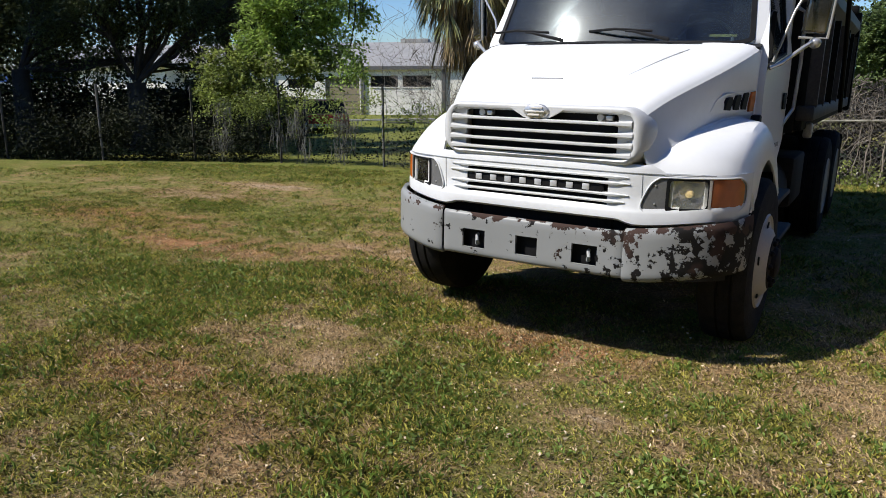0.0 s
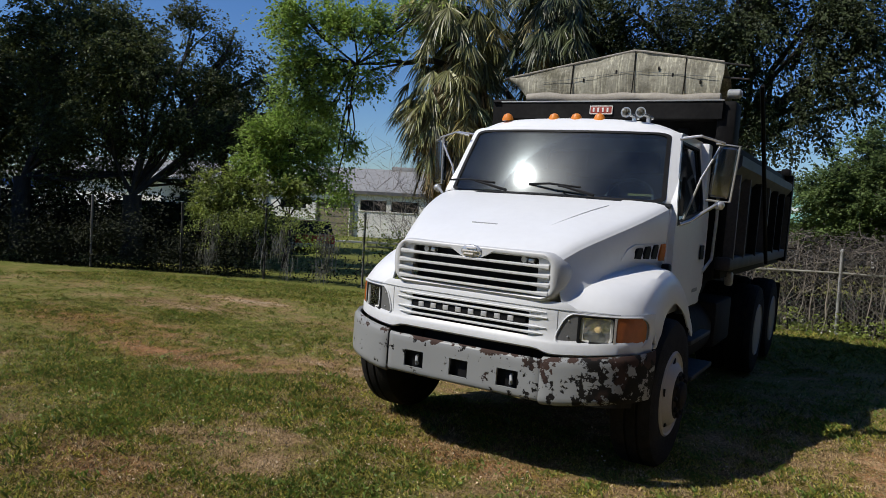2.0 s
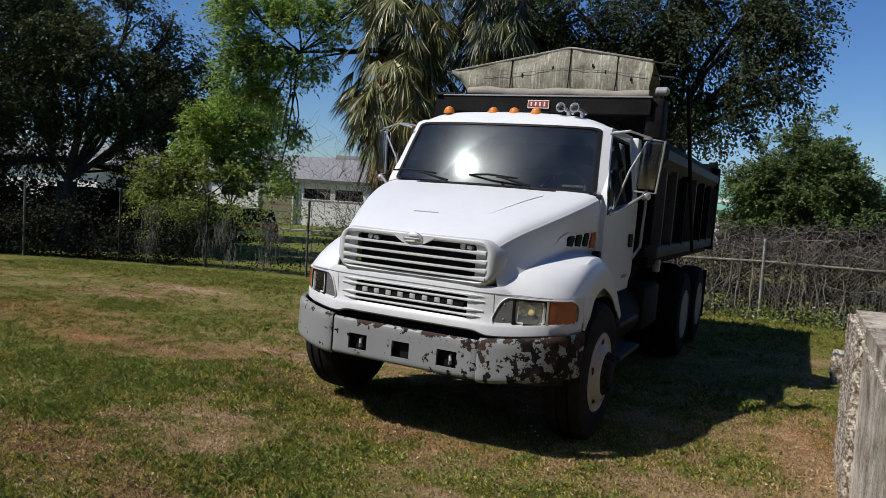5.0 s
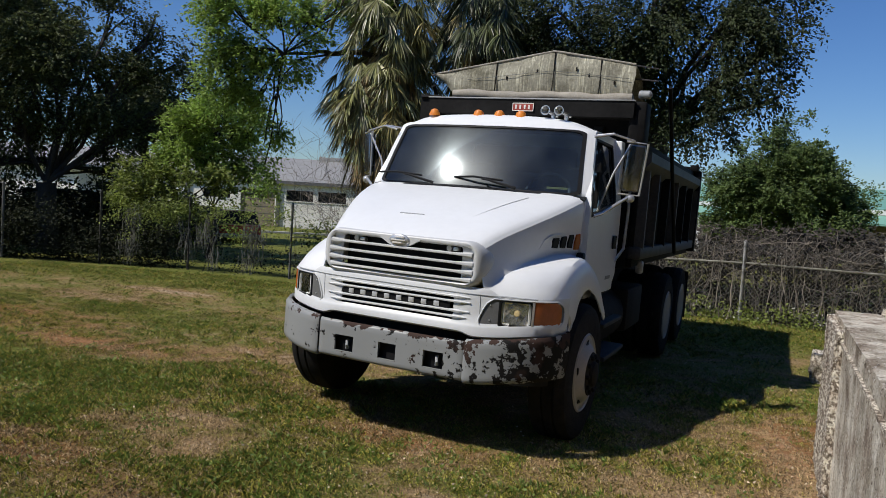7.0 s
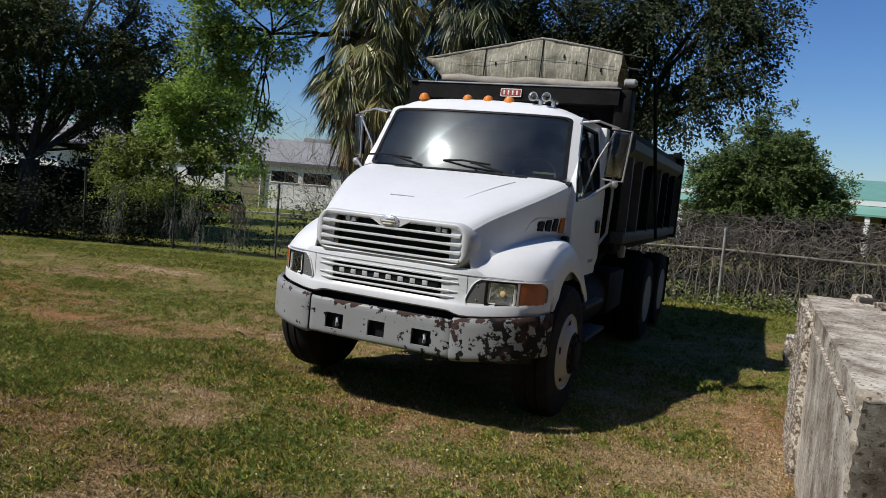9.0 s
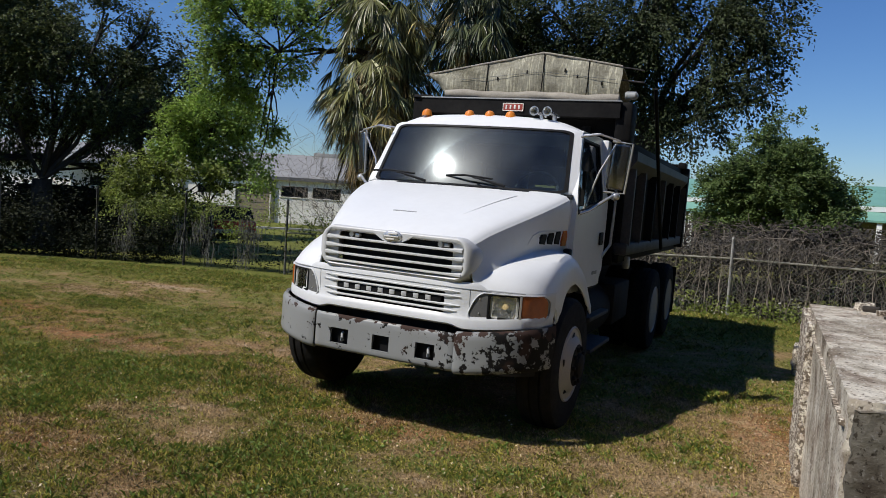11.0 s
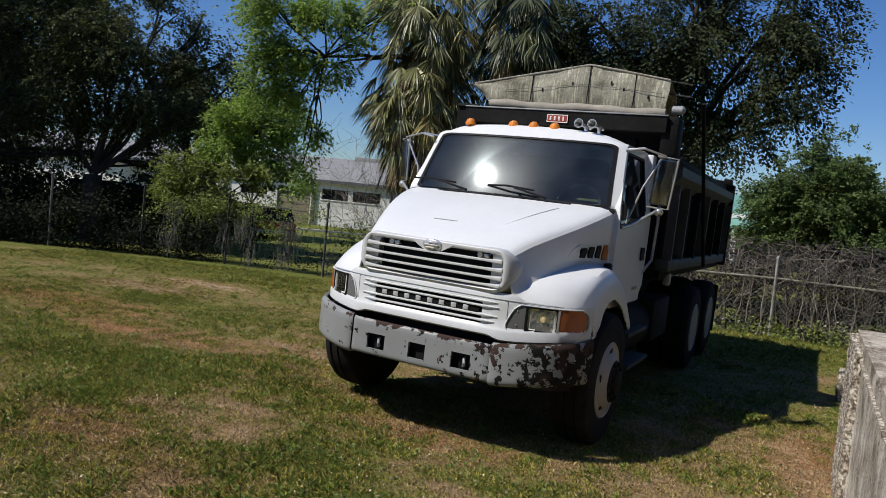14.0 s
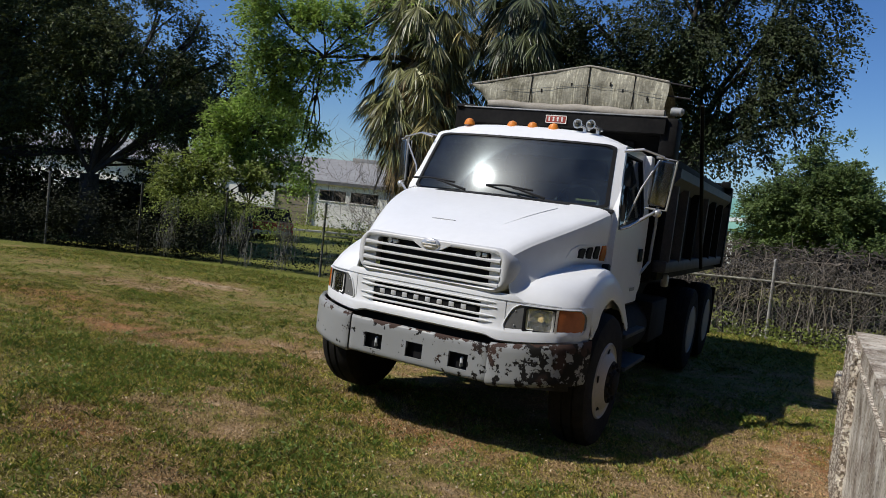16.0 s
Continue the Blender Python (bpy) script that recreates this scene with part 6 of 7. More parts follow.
tree((-5.6, 12.6, -0.4), (-6.6, 10.6, 5.1), 0.13,
     [((-9.3, 8.5, 5.8), (0.82, 0.62, 0.41)), ((-8.5, 9.2, 5.9), (0.89, 0.68, 0.47)), ((-7.8, 9.7, 5.9), (0.59, 0.5, 0.41)), ((-9.4, 8.4, 4.9), (0.59, 0.53, 0.47)), ((-8.9, 8.9, 5.0), (0.62, 0.56, 0.5)), ((-8.3, 9.4, 4.8), (0.59, 0.46, 0.33)), ((-9.0, 8.7, 4.2), (0.47, 0.43, 0.39)), ((-9.5, 8.3, 4.3), (0.33, 0.33, 0.33)), ((-8.7, 9.0, 3.9), (0.33, 0.37, 0.41)), ((-7.8, 9.7, 5.3), (0.44, 0.33, 0.21)), ((-8.8, 9.5, 3.2), (0.2, 0.39, 0.55)), ((-8.8, 9.4, 2.4), (0.23, 0.34, 0.45)), ((-7.2, 10.2, 6.4), (0.9, 0.8, 0.5))],
     280, 104, 0.18, 0.085, LEAF_BRIGHT, "leafy oak limb reaching over the yard fence", 55, 60, spray=0.32, droop=0.2, hub=(-8.3, 9.3, 4.95),
     extra=[((-6.6, 10.6, 5.1), (-7.4, 9.9, 5.05), 0.08, 0.055), ((-7.4, 9.9, 5.05), (-8.3, 9.3, 4.95), 0.055, 0.03), ((-7.4, 9.9, 5.05), (-8.4, 9.2, 4.1), 0.03, 0.01)])
tree((-0.4, 13.6, -0.1), (-0.5, 13.4, 3.6), 0.38,
     [((-0.5, 12.6, 6.2), (1.7, 1.4, 1.1)), ((0.9, 12.6, 5.8), (1.1, 1.0, 0.7)), ((1.75, 12.6, 5.5), (0.7, 0.7, 0.6)), ((1.8, 12.6, 4.75), (0.65, 0.6, 0.35)), ((0.9, 12.6, 4.55), (0.8, 0.7, 0.4)), ((0.1, 12.5, 4.35), (0.7, 0.6, 0.4)), ((-0.7, 12.4, 4.9), (0.9, 0.8, 0.6)), ((-1.8, 12.3, 5.4), (1.2, 1.0, 0.7)), ((-2.6, 12.0, 6.2), (1.3, 1.1, 0.9)), ((-0.3, 13.2, 7.9), (2.6, 2.2, 1.4)), ((1.5, 12.8, 6.6), (0.9, 0.9, 0.7)), ((-0.2, 12.3, 3.85), (0.45, 0.4, 0.3)), ((0.4, 12.35, 3.65), (0.5, 0.4, 0.25)), ((1.15, 12.4, 3.95), (0.5, 0.4, 0.3)), ((0.45, 12.45, 4.35), (0.6, 0.5, 0.35)), ((1.2, 12.45, 4.85), (0.7, 0.6, 0.4)), ((0.2, 12.5, 4.95), (0.7, 0.6, 0.4)), ((2.0, 12.5, 5.0), (0.4, 0.4, 0.4)), ((2.15, 12.6, 5.6), (0.4, 0.3, 0.14)), ((2.15, 12.6, 4.45), (0.4, 0.3, 0.14)), ((-2.2, 11.9, 5.0), (1.0, 0.8, 0.6)), ((-3.3, 12.8, 5.8), (1.0, 0.8, 0.9)), ((-1.2, 12.6, 6.0), (1.2, 1.0, 0.9))],
     470, 186, 0.17, 0.085, LEAF_OAK, "spreading dark oak behind the truck", 56, 40, droop=0.35, spray=0.5)
tree((2.8, 27.4, -0.1), (2.8, 27.4, 1.2), 0.2,
     [((2.5, 27.2, 4.5), (1.5, 1.5, 1.3)), ((2.0, 27.2, 3.6), (1.7, 1.7, 1.4)), ((3.7, 27.2, 3.2), (1.45, 1.4, 1.35)), ((1.0, 27.0, 2.9), (1.5, 1.4, 1.3)), ((3.0, 27.3, 2.2), (2.2, 1.8, 1.3)), ((4.55, 27.4, 2.5), (0.75, 0.7, 0.75)), ((0.2, 27.2, 2.0), (0.8, 0.8, 0.7))],
     560, 195, 0.24, 0.11, LEAF_ROUND, "round dense green tree beyond the vine-covered fence", 57, 24, droop=0.0, spray=0.3)
# undergrowth that closes the view below the left trees, deep shade painted in its leaf colour
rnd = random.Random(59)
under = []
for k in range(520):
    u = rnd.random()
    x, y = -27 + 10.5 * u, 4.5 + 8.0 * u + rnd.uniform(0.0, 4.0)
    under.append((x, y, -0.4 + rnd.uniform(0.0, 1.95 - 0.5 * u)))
tagged(leaves("undergrowth", under, 80, 0.45, 0.15, LEAF_SHADE, None, 60), "undergrowth below the oaks with shade painted into its leaves", "undergrowth", kind="stuff")
# unseen woods added behind and beside the camera to cut the sky's fill light
wood = []
for k in range(1000):
    a = rnd.uniform(30, 285)
    sunny = a > 196
    R = rnd.uniform(24, 30) if sunny else rnd.uniform(14, 20)
    wood.append((2 + math.sin(radians(a)) * R, -3 + math.cos(radians(a)) * R, rnd.uniform(0.0, 3.5 if sunny else 15.0)))
tagged(leaves("sky_block_woods", wood, 60, 1.0, 0.65, LEAF_SHADE, None, 63), "unseen leaf masses added round the yard to cut sky light", "woods", kind="stuff")
# far woods on the skyline
far_c = []
rnd = random.Random(61)
for k in range(300):
    a = rnd.uniform(-80, 75)
    R = rnd.uniform(72, 90)
    hgt = (5.2 if -11 < a < -3 else 2.6) if -45 < a < 30 else 7.5
    far_c.append((math.sin(radians(a)) * R, math.cos(radians(a)) * R, rnd.uniform(0.0, hgt)))
tagged(leaves("far_woods", far_c, 200, 1.5, 0.4, LEAF_OAK, None, 62), "far dark tree line beyond the buildings", "woods", kind="stuff")

# bare shrub tree in front of the white building
rnd = random.Random(71)
shrub = tagged(new("bare_tree"), "bare leafless shrub tree with fine pale branches", "tree", "trees behind the yard")
shrub.location = (-8.6, 13.2, -0.35)
paths = []


def branch(p, d, n, length, depth):
    pts = []
    for i in range(n):
        pts.append(p.copy())
        d = (d + Vector((rnd.gauss(0, 0.16), rnd.gauss(0, 0.16), rnd.gauss(0.05, 0.1)))).normalized()
        p = p + d * length / n
    paths.append(pts)
    if depth:
        for k in range(3):
            i = rnd.randrange(1, n)
            branch(pts[i].copy(), (d + Vector((rnd.gauss(0, 0.75), rnd.gauss(0, 0.5), rnd.gauss(0.1, 0.5)))).normalized(), 6, length * 0.62, depth - 1)


for k in range(22):
    branch(Vector((rnd.gauss(0.3, 0.55), rnd.gauss(0, 0.3), 0)), Vector((rnd.gauss(0.1, 0.35), rnd.gauss(0, 0.3), 1)).normalized(), 8, rnd.uniform(2.2, 3.5), 3)
tagged(strands("branch_mass", paths, 0.0055, TWIG, shrub), kind="stuff")

# ---- palm ----
def frond(dead, low, high, reach, rnd):
    """One fan frond: a stalk and a fan of narrow stiff blades that droop at their tips."""
    verts, faces = [], []
    yaw = rnd.uniform(0, 2 * math.pi)
    lift = rnd.uniform(-1.3, -0.6) if dead else rnd.uniform(-0.9, 0.6)
    out = Vector((math.cos(yaw), math.sin(yaw), 0))
    base = Vector((0, 0, rnd.uniform(low, high))) + out * 0.18
    stalk = reach * (rnd.uniform(0.3, 0.75) if dead else rnd.uniform(0.45, 0.95))
    d = (out * math.cos(lift) + Vector((0, 0, math.sin(lift)))).normalized()
    hub = base + d * stalk
    side = Vector((-math.sin(yaw), math.cos(yaw), 0))
    verts += [base + side * 0.016, base - side * 0.016, hub - side * 0.012, hub + side * 0.012]
    faces.append((0, 1, 2, 3))
    axis = (d + Vector((0, 0, rnd.uniform(-1.5, -0.6)))).normalized()
    span, n = radians(rnd.uniform(40, 80) if dead else rnd.uniform(70, 130)), 17 if dead else 22
    for i in range(n):
        a = (i / (n - 1) - 0.5) * span
        way = (axis * math.cos(a) + side * math.sin(a)).normalized()
        length = rnd.uniform(0.6, 0.95) * (1.0 - 0.2 * abs(a))
        w = rnd.uniform(0.011, 0.019) * (0.8 if dead else 1.0)
        flat = (side * math.cos(a) - axis * math.sin(a)).normalized()
        cross = (flat + Vector((rnd.gauss(0, 0.5), rnd.gauss(0, 0.5), rnd.gauss(0, 0.5)))).normalized()
        cross = (cross - way * cross.dot(way)).normalized()
        p, k, dd = hub.copy(), len(verts), way.copy()
        sag = rnd.uniform(0.05, 0.20) * (1.5 if dead else 1.0)
        for j in range(5):
            ww = w * (0.5, 1.0, 0.95, 0.65, 0.1)[j]
            verts += [p + cross * ww, p - cross * ww]
            dd = (dd + Vector((0, 0, -sag * (0.5 + 0.7 * j)))).normalized()
            p = p + dd * length / 4
        for j in range(4):
            m = k + 2 * j
            faces.append((m, m + 1, m + 3, m + 2))
    return verts, faces


def palm_tree(m, trunk_top, reach, crown, skirt, fresh, dry, leaf, gold, seed, label):
    """A fan palm: a trunk under old leaf bases, a crown of fresh fronds and a skirt of dry ones."""
    rnd = random.Random(seed)
    palm = thing("palm_tree", m, label, "palm tree", "trees behind the yard")
    bm = bmesh.new()
    pts = [(0.02 * math.sin(3 * u), 0.02 * math.cos(5 * u), -0.1 + (trunk_top + 0.1) * u) for u in spread(0, 1, 30)]
    tube(bm, pts, [0.2 + 0.035 * (i % 2) for i in range(30)], 14)
    part("trunk", bm, BARK, palm)
    for dead, count, (low, high) in ((False, fresh, crown), (True, dry, skirt)):
        for k in range(count):
            v, f = frond(dead, low, high, reach, rnd)
            raw("dry_frond" if dead else "frond", v, f, PALMDEAD if dead else (PALMGOLD if rnd.random() < gold else leaf), palm)


palm_tree(pose(-6.42, 10.75, -0.35), 6.8, 1.15, (4.0, 7.2), (3.3, 6.0), 230, 240, PALMLEAF, 0.22, 81, "cabbage palm with green fronds over a dry brown skirt")
palm_tree(pose(-4.35, 11.6, -0.1), 6.8, 1.05, (5.2, 7.4), (5.0, 6.4), 150, 60, PALMSHADE, 0.08, 82, "smaller cabbage palm with shade-darkened fronds beside a larger palm")

# ---- buildings ----
STUCCO = material("cream_stucco", (0.78, 0.75, 0.68), 0.85, vary=0.08, scale=1.0)
ROOFGREY = material("weathered_grey_metal_roof", (0.31, 0.30, 0.275), 0.6, vary=0.15, scale=1.5)
FASCIA = material("dark_grey_fascia", (0.10, 0.10, 0.10), 0.6, vary=0.15, scale=2)
DARKGLASS = material("dark_window_glass", (0.012, 0.013, 0.013), 0.45, vary=0.2, scale=1, spec=0.1)
TAN = material("tan_door_panel", (0.24, 0.20, 0.13), 0.7, vary=0.12, scale=1.5)
GREENROOF = material("faded_green_metal_roof", (0.17, 0.36, 0.28), 0.5, vary=0.1, scale=1.0)
TRIMWHITE = material("white_trim", (0.75, 0.75, 0.73), 0.6, vary=0.05, scale=2)

b1 = thing("white_building", pose(-26.95, 33.33, -0.38, 0, 0, 20.0), "long cream single-storey building with grey metal roof", "building")
H1 = 2.96
WINDOWS = ((-13.4, -10.9, 1.67, 2.22), (-9.8, -7.2, 1.67, 2.22), (-5.2, -3.35, 1.67, 2.22), (0.36, 2.15, 1.73, 2.42), (2.45, 4.3, 1.73, 2.42), (6.2, 9.0, 1.73, 2.42))
edges = [-24.0]
for x0, x1, z0, z1 in sorted(WINDOWS + ((-2.65, -0.36, 0.0, 2.36),)):
    part("wall", boxed((edges[-1], 0.0, 0.0), (x0, 0.3, H1)), STUCCO, b1)
    if z0:
        part("wall", boxed((x0, 0.0, 0.0), (x1, 0.3, z0)), STUCCO, b1)
        win = part("window", boxed((x0, 0.16, z0), (x1, 0.20, z1)), DARKGLASS, b1, "dark window")
        part("window_sill", boxed((x0 - 0.05, -0.05, z0 - 0.06), (x1 + 0.05, 0.0, z0), 0.01), STUCCO, win)
        part("mullion", boxed(((x0 + x1) / 2 - 0.03, 0.13, z0), ((x0 + x1) / 2 + 0.03, 0.16, z1)), FASCIA, win)
    part("wall", boxed((x0, 0.0, z1), (x1, 0.3, H1)), STUCCO, b1)
    edges.append(x1)
part("wall", boxed((edges[-1], 0.0, 0.0), (16, 0.3, H1)), STUCCO, b1)
part("side_wall", boxed((15.7, 0.3, 0), (16, 14, H1)), STUCCO, b1)
part("back_wall", boxed((-24, 13.7, 0), (16, 14, H1)), STUCCO, b1)
part("side_wall", boxed((-24, 0.3, 0), (-23.7, 13.7, H1)), STUCCO, b1)
garage = part("garage_door", boxed((-2.65, 0.14, 0.0), (-0.36, 0.20, 2.36)), TAN, b1, "tan roll-up door")
for k in range(5):
    part("door_rib", boxed((-2.65, 0.125, 0.35 + 0.45 * k), (-0.36, 0.14, 0.38 + 0.45 * k)), FASCIA, garage)
for x in (-6.2, -0.12, 5.1, 10.2, -15.0):
    part("column", boxed((x - 0.13, -0.14, 0.0), (x + 0.13, 0.0, H1 - 0.17), 0.01), FASCIA, b1, "dark grey column")
bm = bmesh.new()
slab(bm, [(-25, -0.18, H1), (-25, 7.0, H1 + 1.85), (-25, 15.5, H1), (-25, 15.5, H1 - 0.1), (-25, 7.0, H1 + 1.72), (-25, -0.18, H1 - 0.1)], (42, 0, 0))
roof1 = part("roof", bm, ROOFGREY, b1, "grey ribbed metal roof", smooth=False)
for k in range(84):
    bm = bmesh.new()
    x = -24.9 + k * 0.5
    slab(bm, [(x, -0.18, H1 + 0.005), (x + 0.05, -0.18, H1 + 0.025), (x + 0.10, -0.18, H1 + 0.005)], (0, 7.18, 1.85))
    part("roof_rib", bm, ROOFGREY, roof1, smooth=False)
part("fascia", boxed((-25, -0.26, H1 - 0.18), (17, -0.18, H1 + 0.03)), FASCIA, b1, "dark fascia board")
part("ridge_vent", boxed((0.6, 6.6, H1 + 1.7), (2.6, 7.4, H1 + 2.05), 0.02), ROOFGREY, roof1)

b2 = thing("green_roof_building", pose(-2.6, 40.2, -0.1, 0, 0, -2), "low building with faded green metal roof and white trim", "building")
# Walls take the darker tan, which sets the porch's shade into their colour.
part("wall", boxed((2.0, 2.5, 0.0), (22, 9, 2.6)), TAN, b2)
part("side_wall", boxed((-8, 3.0, 0.0), (2.0, 9, 2.6)), TAN, b2)
bm = bmesh.new()
slab(bm, [(-8.5, -0.6, 3.05), (-8.5, 5.5, 4.35), (-8.5, 11, 3.05), (-8.5, 11, 2.95), (-8.5, -0.6, 2.95)], (32, 0, 0))
part("roof", bm, GREENROOF, b2, "faded green metal roof", smooth=False)
part("fascia", boxed((-8.5, -0.66, 2.72), (23.5, -0.6, 2.98)), TRIMWHITE, b2, "white fascia")
bm = bmesh.new()
slab(bm, [(-8.5, -1.6, 2.25), (-8.5, -0.62, 2.70), (-8.5, -0.62, 2.60), (-8.5, -1.6, 2.15)], (32, 0, 0))
part("awning", bm, GREENROOF, b2, "green awning", smooth=False)
for x in (-7.6, -6.4, 0.35, 0.75, 5.0, 10.0, 15):
    part("column", boxed((x - 0.12, -1.5, 0.0), (x + 0.12, -1.26, 2.2), 0.01), TRIMWHITE, b2, "white column")
part("window", boxed((3.0, 2.46, 1.0), (6.0, 2.52, 2.1)), DARKGLASS, b2)
part("window", boxed((11.0, 2.46, 1.0), (14.0, 2.52, 2.1)), DARKGLASS, b2)
b3 = thing("pale_building", pose(-52, 24, -0.4, 0, 0, 14), "pale building with a blue sign band seen between trees", "building")
part("wall", boxed((-12, 0, 0), (14, 8, 3.0)), STUCCO, b3)
part("sign_band", boxed((-2, -0.06, 2.1), (6, 0.0, 2.6)), material("blue_sign", (0.08, 0.16, 0.5), 0.5), b3, "plain blue band")
part("roof", boxed((-12.5, -0.5, 3.0), (14.5, 8.5, 3.25)), ROOFGREY, b3)

# ---- road and parked cars beyond the fence ----
ROAD = material("grey_asphalt", (0.085, 0.083, 0.08), 0.9, vary=0.25, scale=0.6, bump=0.3, bump_scale=30)
CURB = material("pale_concrete_kerb", (0.45, 0.43, 0.40), 0.85, vary=0.12, scale=2)
road = thing("road", pose(-22.2, 22.6, -0.40, 0, 0, math.degrees(math.atan2(0.66, 0.75))), "grey asphalt drive beyond the fence", "road", kind="structure")
bm = bmesh.new()
block(bm, (-40, -3.4, -0.2), (24, 3.2, 0.015))
part("asphalt", bm, ROAD, road, smooth=False)
bm = bmesh.new()
block(bm, (-40, 3.2, -0.2), (24, 3.45, 0.13), 0.02)
part("kerb", bm, CURB, road, smooth=False)


def car(m, paint, tall, label):
    """A parked car: body with wheel arches, glasshouse, bumpers, lamps and wheels. Local x runs to the front."""
    c = thing("parked_car", m, label, "car", "parked cars")
    L, Wd = 2.3, 0.9
    belt, roof = (1.05, 1.78) if tall else (0.88, 1.42)
    bm = bmesh.new()
    prof = [(-L, 0.35), (-L - 0.02, 0.7), (-L + 0.06, belt - 0.02), (-0.9, belt), (0.9, belt), (1.2, belt - 0.04), (L - 0.15, belt - 0.16), (L, 0.62), (L, 0.35)]
    rows = []
    for y in (-Wd, -Wd + 0.06, 0.0, Wd - 0.06, Wd):
        k = 0.97 if abs(y) == Wd else 1.0
        rows.append([(x * k, y, z if z < 0.5 else z - (0.04 if abs(y) == Wd else 0)) for x, z in prof])
    vs = grid(bm, rows)
    for s in (0, -1):
        bm.faces.new(vs[s])
    part("body", bm, paint, c, crisp=30)
    bm = bmesh.new()
    a = [(-L + 0.15 if tall else -1.5, belt), (-L + 0.35 if tall else -0.95, roof - 0.04), (-0.8, roof), (0.25, roof - 0.02), (0.55, roof - 0.08), (1.15, belt - 0.02)]
    rows = [[(x, y * (1.0 if z < belt + 0.01 else 0.82), z) for x, z in a] for y in (-Wd + 0.05, Wd - 0.05)]
    vs = grid(bm, rows)
    for s in vs:
        bm.faces.new(s)
    part("glasshouse", bm, DARKGLASS, c, crisp=25)
    bm = bmesh.new()
    rows = [[(x, y, z) for x, z in ((-L + 0.34 if tall else -0.95, roof - 0.03), (-0.8, roof + 0.012), (0.25, roof - 0.005), (0.52, roof - 0.07))] for y in (-0.7, 0.0, 0.7)]
    grid(bm, rows)
    thicken(bm, 0.02)
    part("roof", bm, paint, c)
    for x in (-1.35, 1.4):
        for s in (-1, 1):
            bm = bmesh.new()
            lathe(bm, [(0.2, 0.0), (0.32, 0.0), (0.34, -0.03), (0.34, -0.18), (0.3, -0.2)], pose(x, s * (Wd + 0.01), 0.34, 0, 0, 90 * s), 20)
            w = part("wheel", bm, RUBBER, c)
            bm = bmesh.new()
            lathe(bm, [(0.04, 0.012), (0.19, 0.008), (0.21, 0.0)], pose(x, s * (Wd + 0.01), 0.34, 0, 0, 90 * s), 16)
            part("hubcap", bm, ALUM, w)
    for s in (-1, 1):
        part("headlight", boxed((L - 0.1, s * 0.62 - 0.16, 0.58), (L + 0.02, s * 0.62 + 0.16, 0.72), 0.03), CHROME, c)
        part("tail_light", boxed((-L - 0.03, s * 0.68 - 0.12, 0.65), (-L + 0.05, s * 0.68 + 0.12, 0.85), 0.02), DECAL, c)
    part("bumper", boxed((L - 0.05, -0.85, 0.34), (L + 0.07, 0.85, 0.52), 0.03), BLACK, c)
    part("bumper", boxed((-L - 0.07, -0.85, 0.34), (-L + 0.05, 0.85, 0.52), 0.03), CHROME, c)
    return c


DARKPAINT = material("black_car_paint", (0.012, 0.012, 0.014), 0.2, vary=0.1, scale=2, coat=0.5)
GREYPAINT = material("dark_grey_car_paint", (0.018, 0.018, 0.018), 0.7, vary=0.1, scale=2, spec=0.12)
REDPAINT = material("dark_red_car_paint", (0.25, 0.03, 0.02), 0.4, vary=0.1, scale=2, spec=0.3)
ANG = 41.3
car(pose(-21.75, 14.9, -0.38, 0, 0, ANG), DARKPAINT, True, "black utility vehicle parked in shade beyond the fence")
car(pose(-19.2, 18.3, -0.38, 0, 0, ANG + 80), GREYPAINT, False, "dark grey car parked beyond the fence")
car(pose(-19.0, 20.3, -0.5, 0, 0, ANG + 90), REDPAINT, False, "red car parked beyond the fence")


# ---- grass ----
GRASS = material("mown_grass_blade", (0.34, 0.312, 0.072), 0.6, vary=0.3, scale=1.5, island=0.75, spec=0.25, trans=0.3)
STRAW = material("dry_straw_blade", (0.42, 0.315, 0.17), 0.85, vary=0.25, scale=3, island=0.75, trans=0.15)


def blades(name, spots, per, length, width, lean, mat, seed, label, category):
    """Short bent blades in small tufts, as one mesh of loose strips."""
    r = np.random.RandomState(seed)
    c = np.repeat(np.array(spots), per, axis=0)
    n = len(c)
    p = c[:, :3] + np.concatenate([r.normal(0, 0.022, (n, 2)), np.zeros((n, 1))], 1)
    yaw = r.uniform(0, 2 * np.pi, n)
    tilt = np.abs(r.normal(0, lean, n))
    L = length * r.uniform(0.45, 1.4, n) * c[:, 3]
    d = np.stack([np.cos(yaw) * np.sin(tilt), np.sin(yaw) * np.sin(tilt), np.cos(tilt)], 1)
    s = np.stack([-np.sin(yaw), np.cos(yaw), 0 * yaw], 1) * (width * r.uniform(0.6, 1.4, n))[:, None]
    tip = p + d * L[:, None] + np.stack([np.cos(yaw), np.sin(yaw), -0.4 + 0 * yaw], 1) * (0.35 * L)[:, None]
    mid = p + d * (0.55 * L)[:, None]
    v = np.stack([p - s, p + s, mid + s * 0.8, tip, mid - s * 0.8], 1).reshape(-1, 3)
    i = np.arange(n)[:, None] * 5
    me = bpy.data.meshes.new(name)
    me.from_pydata(v.tolist(), [], np.concatenate([i, i + 1, i + 2, i + 3, i + 4], 1).tolist())
    me.materials.append(mat)
    return tagged(new(name, me), label, category, kind="stuff")


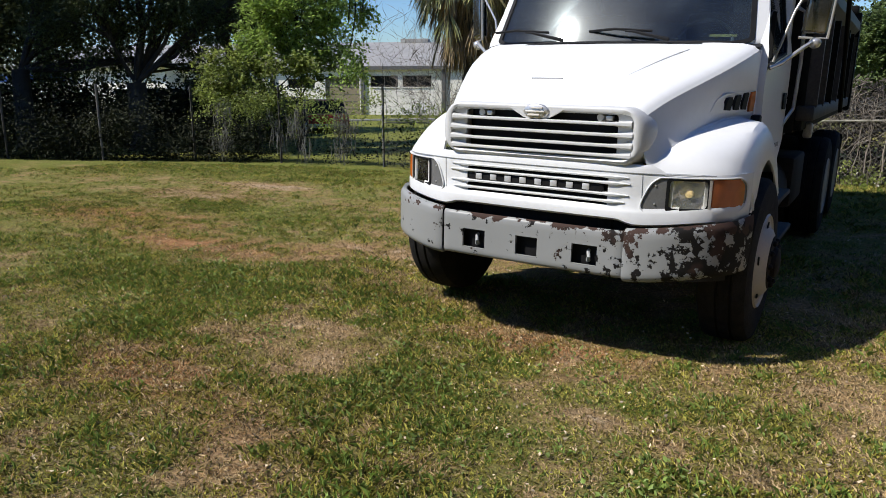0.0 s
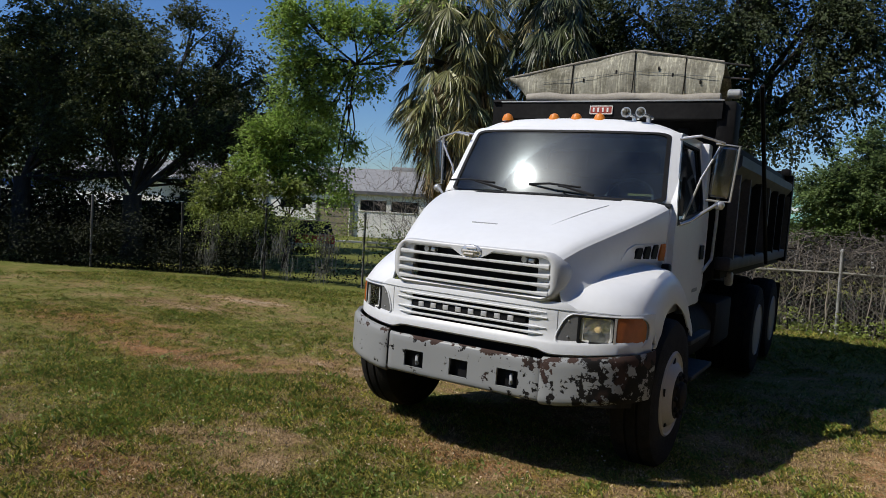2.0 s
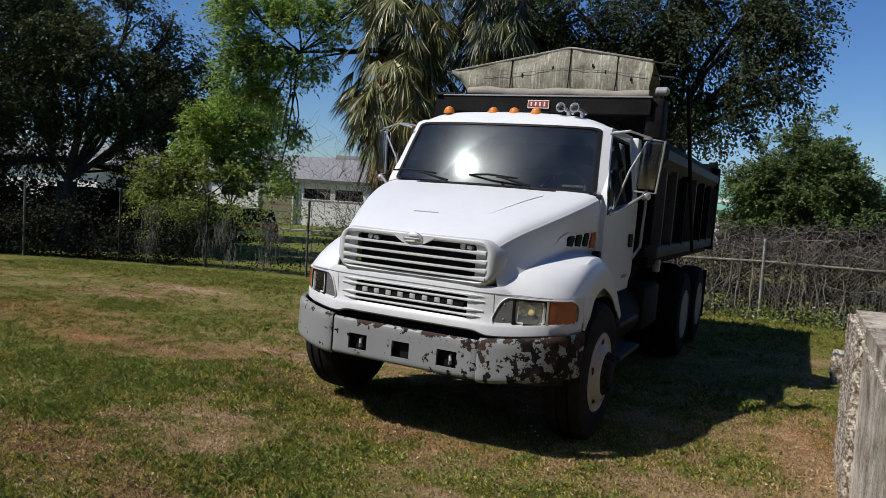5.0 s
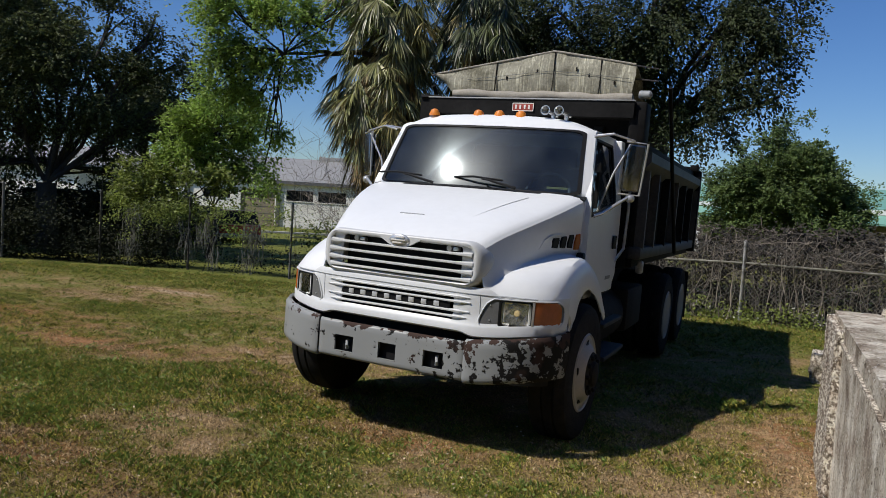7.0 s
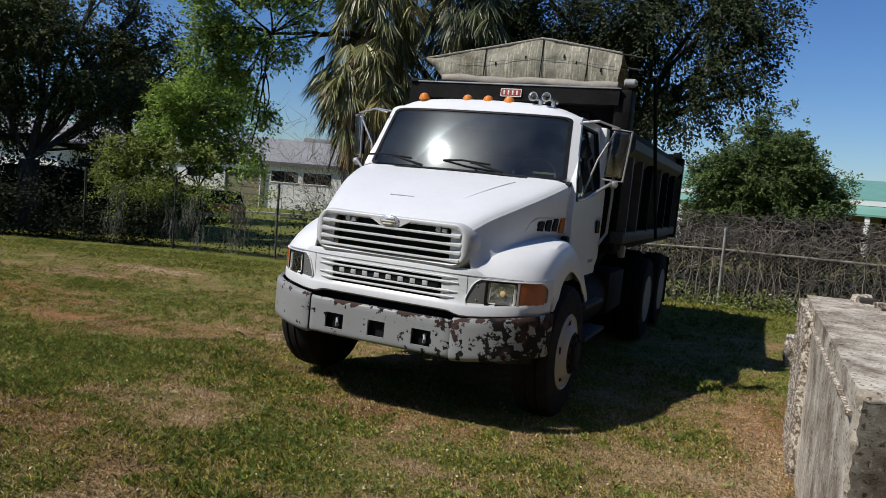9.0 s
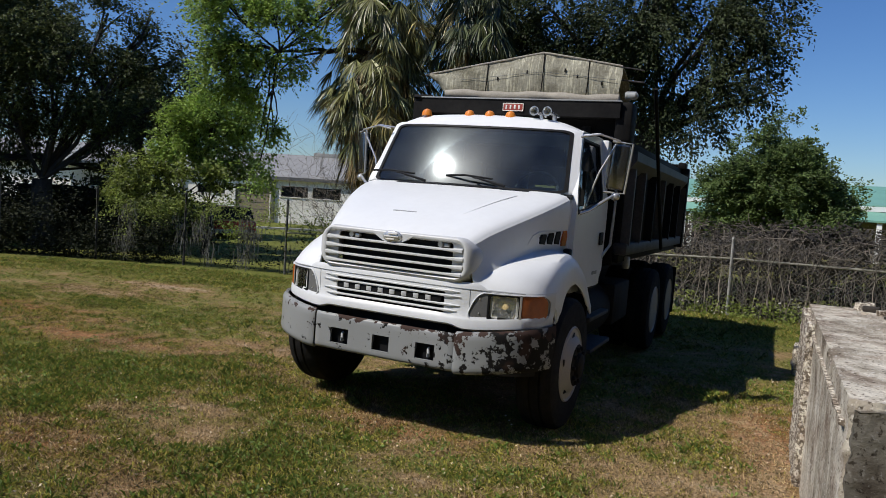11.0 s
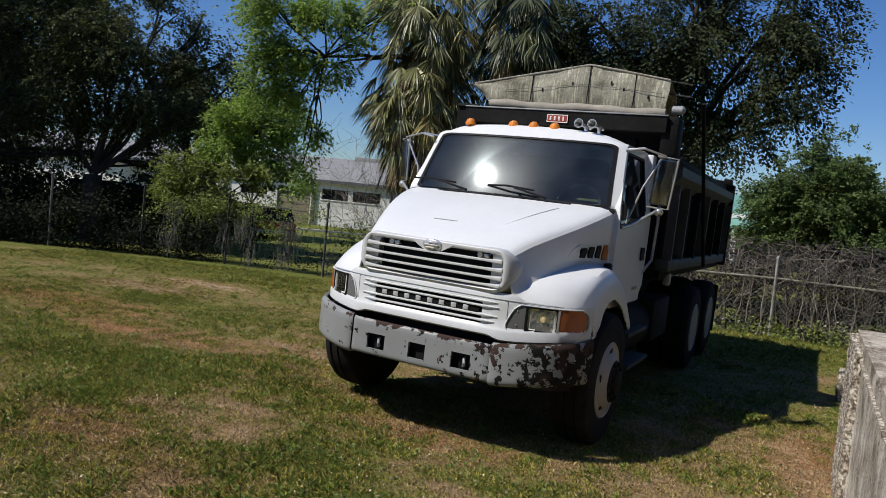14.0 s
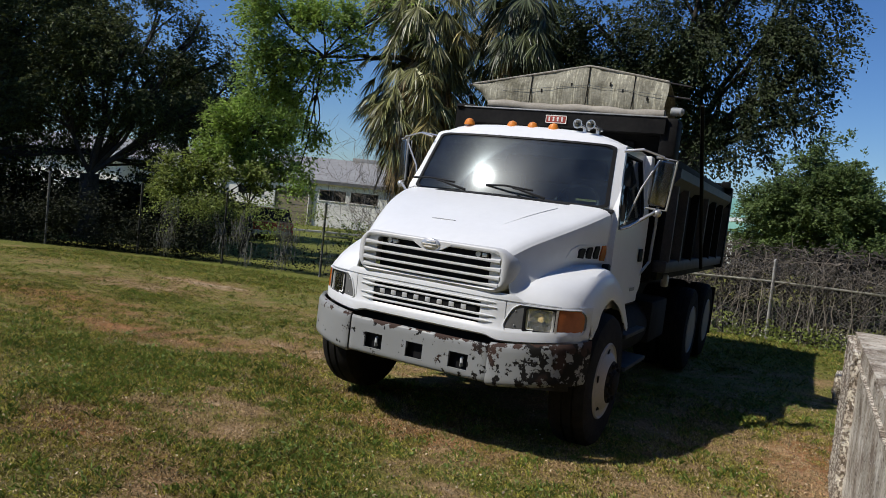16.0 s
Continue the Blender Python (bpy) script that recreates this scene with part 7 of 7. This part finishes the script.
r6 = np.random.RandomState(91)
green, straw, lush = [], [], []
for (x0, x1, y0, y1), density in (((-4.2, 1.6, -2.9, 1.4), 1600), ((1.6, 2.8, -2.9, 3.2), 1400), ((-9.0, 1.6, 1.4, 4.5), 480), ((1.6, 3.0, 3.2, 4.5), 500), ((-9, -4.2, -1.5, 1.4), 380), ((-14.0, 3.6, 4.5, 10.2), 140), ((-16, -9, 0.0, 4.5), 110)):
    for _ in range(int((x1 - x0) * (y1 - y0) * density)):
        x, y = r6.uniform(x0, x1), r6.uniform(y0, y1)
        if y > 9.7 + 0.02 * x or (x < -8.6 and y > 10.2 + (x + 8.6) * 0.5):
            continue
        b = bare(x, y) + r6.normal(0, 0.2)
        z = ground_height(x, y)
        size = 0.75 + 0.5 * noise.noise((x * 0.8, y * 0.8, 7.0))
        far = 1.0 + 0.5 * ease(3, 8, y)
        if b < 0.52:
            green.append((x, y, z - 0.004, max(0.4, size * (1.15 - 0.5 * b)) * far))
            if b < 0.2 and r6.rand() < 0.35:
                lush.append((x, y, z - 0.004, size * far))
        elif r6.rand() < 0.75:
            straw.append((x, y, z, size * far))
        if r6.rand() < 0.36:
            straw.append((x, y, z, size * far))
blades("grass", green, 4, 0.035, 0.0034, 0.75, GRASS, 92, "short mown green grass", "grass")
blades("lush_grass", lush, 4, 0.060, 0.0044, 0.65, LEAF_WEED, 93, "brighter green grass tufts", "grass")
blades("dry_grass", straw, 4, 0.030, 0.0026, 1.25, STRAW, 94, "dry straw-coloured grass and clippings", "grass")
# low broad-leaved weeds
rnd = random.Random(95)
weed_c = []
for x, y, n in ((2.0, 2.93, 9), (2.25, 3.6, 8), (2.45, 4.3, 8), (0.67, -0.1, 5), (0.3, 0.1, 4), (1.95, -0.5, 5), (-0.3, -0.9, 4), (-2.6, 0.2, 9), (-3.2, 0.6, 10), (-4.0, 0.9, 8), (-1.4, -0.6, 6), (0.9, -1.2, 5), (1.35, -1.7, 4), (-0.9, 1.0, 4), (2.3, 0.4, 4)):
    for k in range(n):
        px, py = x + rnd.gauss(0, 0.16), y + rnd.gauss(0, 0.13)
        weed_c.append((px, py, ground_height(px, py) + 0.015))
for k in range(420):
    px, py = rnd.uniform(-5, 3), rnd.uniform(-2.6, 4)
    if bare(px, py) < 0.45:
        weed_c.append((px, py, ground_height(px, py) + 0.01))
tagged(leaves("yard_weeds", weed_c, 16, 0.045, 0.028, LEAF_WEED, None, 96, 0.35, -0.3), "small broad-leaved weeds in the lawn", "weeds", kind="stuff")
lit = []
for k in range(5200):
    px, py = rnd.uniform(-6, 2.8), rnd.uniform(-2.8, 6)
    lit.append((px, py, ground_height(px, py) + 0.012))
DRYLEAF = material("dry_leaf", (0.46, 0.37, 0.25), 0.85, vary=0.25, scale=3, island=0.7)
tagged(leaves("fallen_leaves", lit, 1, 0.03, 0.021, DRYLEAF, None, 97, 0.1), "scattered dry fallen leaves on the lawn", "leaves", kind="stuff")

# one flowering weed standing at the edge of the truck's shade
weed = thing("flowering_weed", pose(0.84, 0.57, ground_height(0.84, 0.57)), "thin green weed with tiny white flowers in the grass", "weed")
bm = bmesh.new()
tube(bm, [(0.02, 0, -0.01), (0.01, 0.005, 0.05), (-0.015, 0.0, 0.10), (-0.02, -0.005, 0.135)], [0.003, 0.0025, 0.002, 0.0015], 6)
tube(bm, [(0.01, 0.005, 0.05), (0.03, 0.0, 0.075)], [0.002, 0.0015], 5)
tube(bm, [(-0.005, 0.003, 0.08), (0.012, -0.01, 0.105)], [0.002, 0.0015], 5)
part("stem", bm, LEAF_WEED, weed)
for x, y, z in ((-0.02, -0.005, 0.137), (0.03, 0.0, 0.077), (0.012, -0.01, 0.107)):
    bm = bmesh.new()
    lathe(bm, [(0.002, -0.004), (0.008, 0.0), (0.006, 0.004), (0.001, 0.005)], pose(x, y, z, 0, -90, 0), 8)
    part("flower", bm, PETAL, weed, "tiny white flower")
for a, z in ((20, 0.02), (150, 0.035), (260, 0.05)):
    bm = bmesh.new()
    c, d = math.cos(radians(a)), math.sin(radians(a))
    grid(bm, [[(0.012 + c * u - d * w, d * u + c * w, z + 0.4 * u - 6 * u * u) for w in (-k, 0.0, k)] for u, k in ((0.0, 0.001), (0.015, 0.006), (0.03, 0.005), (0.042, 0.0005))])
    part("leaf", bm, LEAF_WEED, weed)
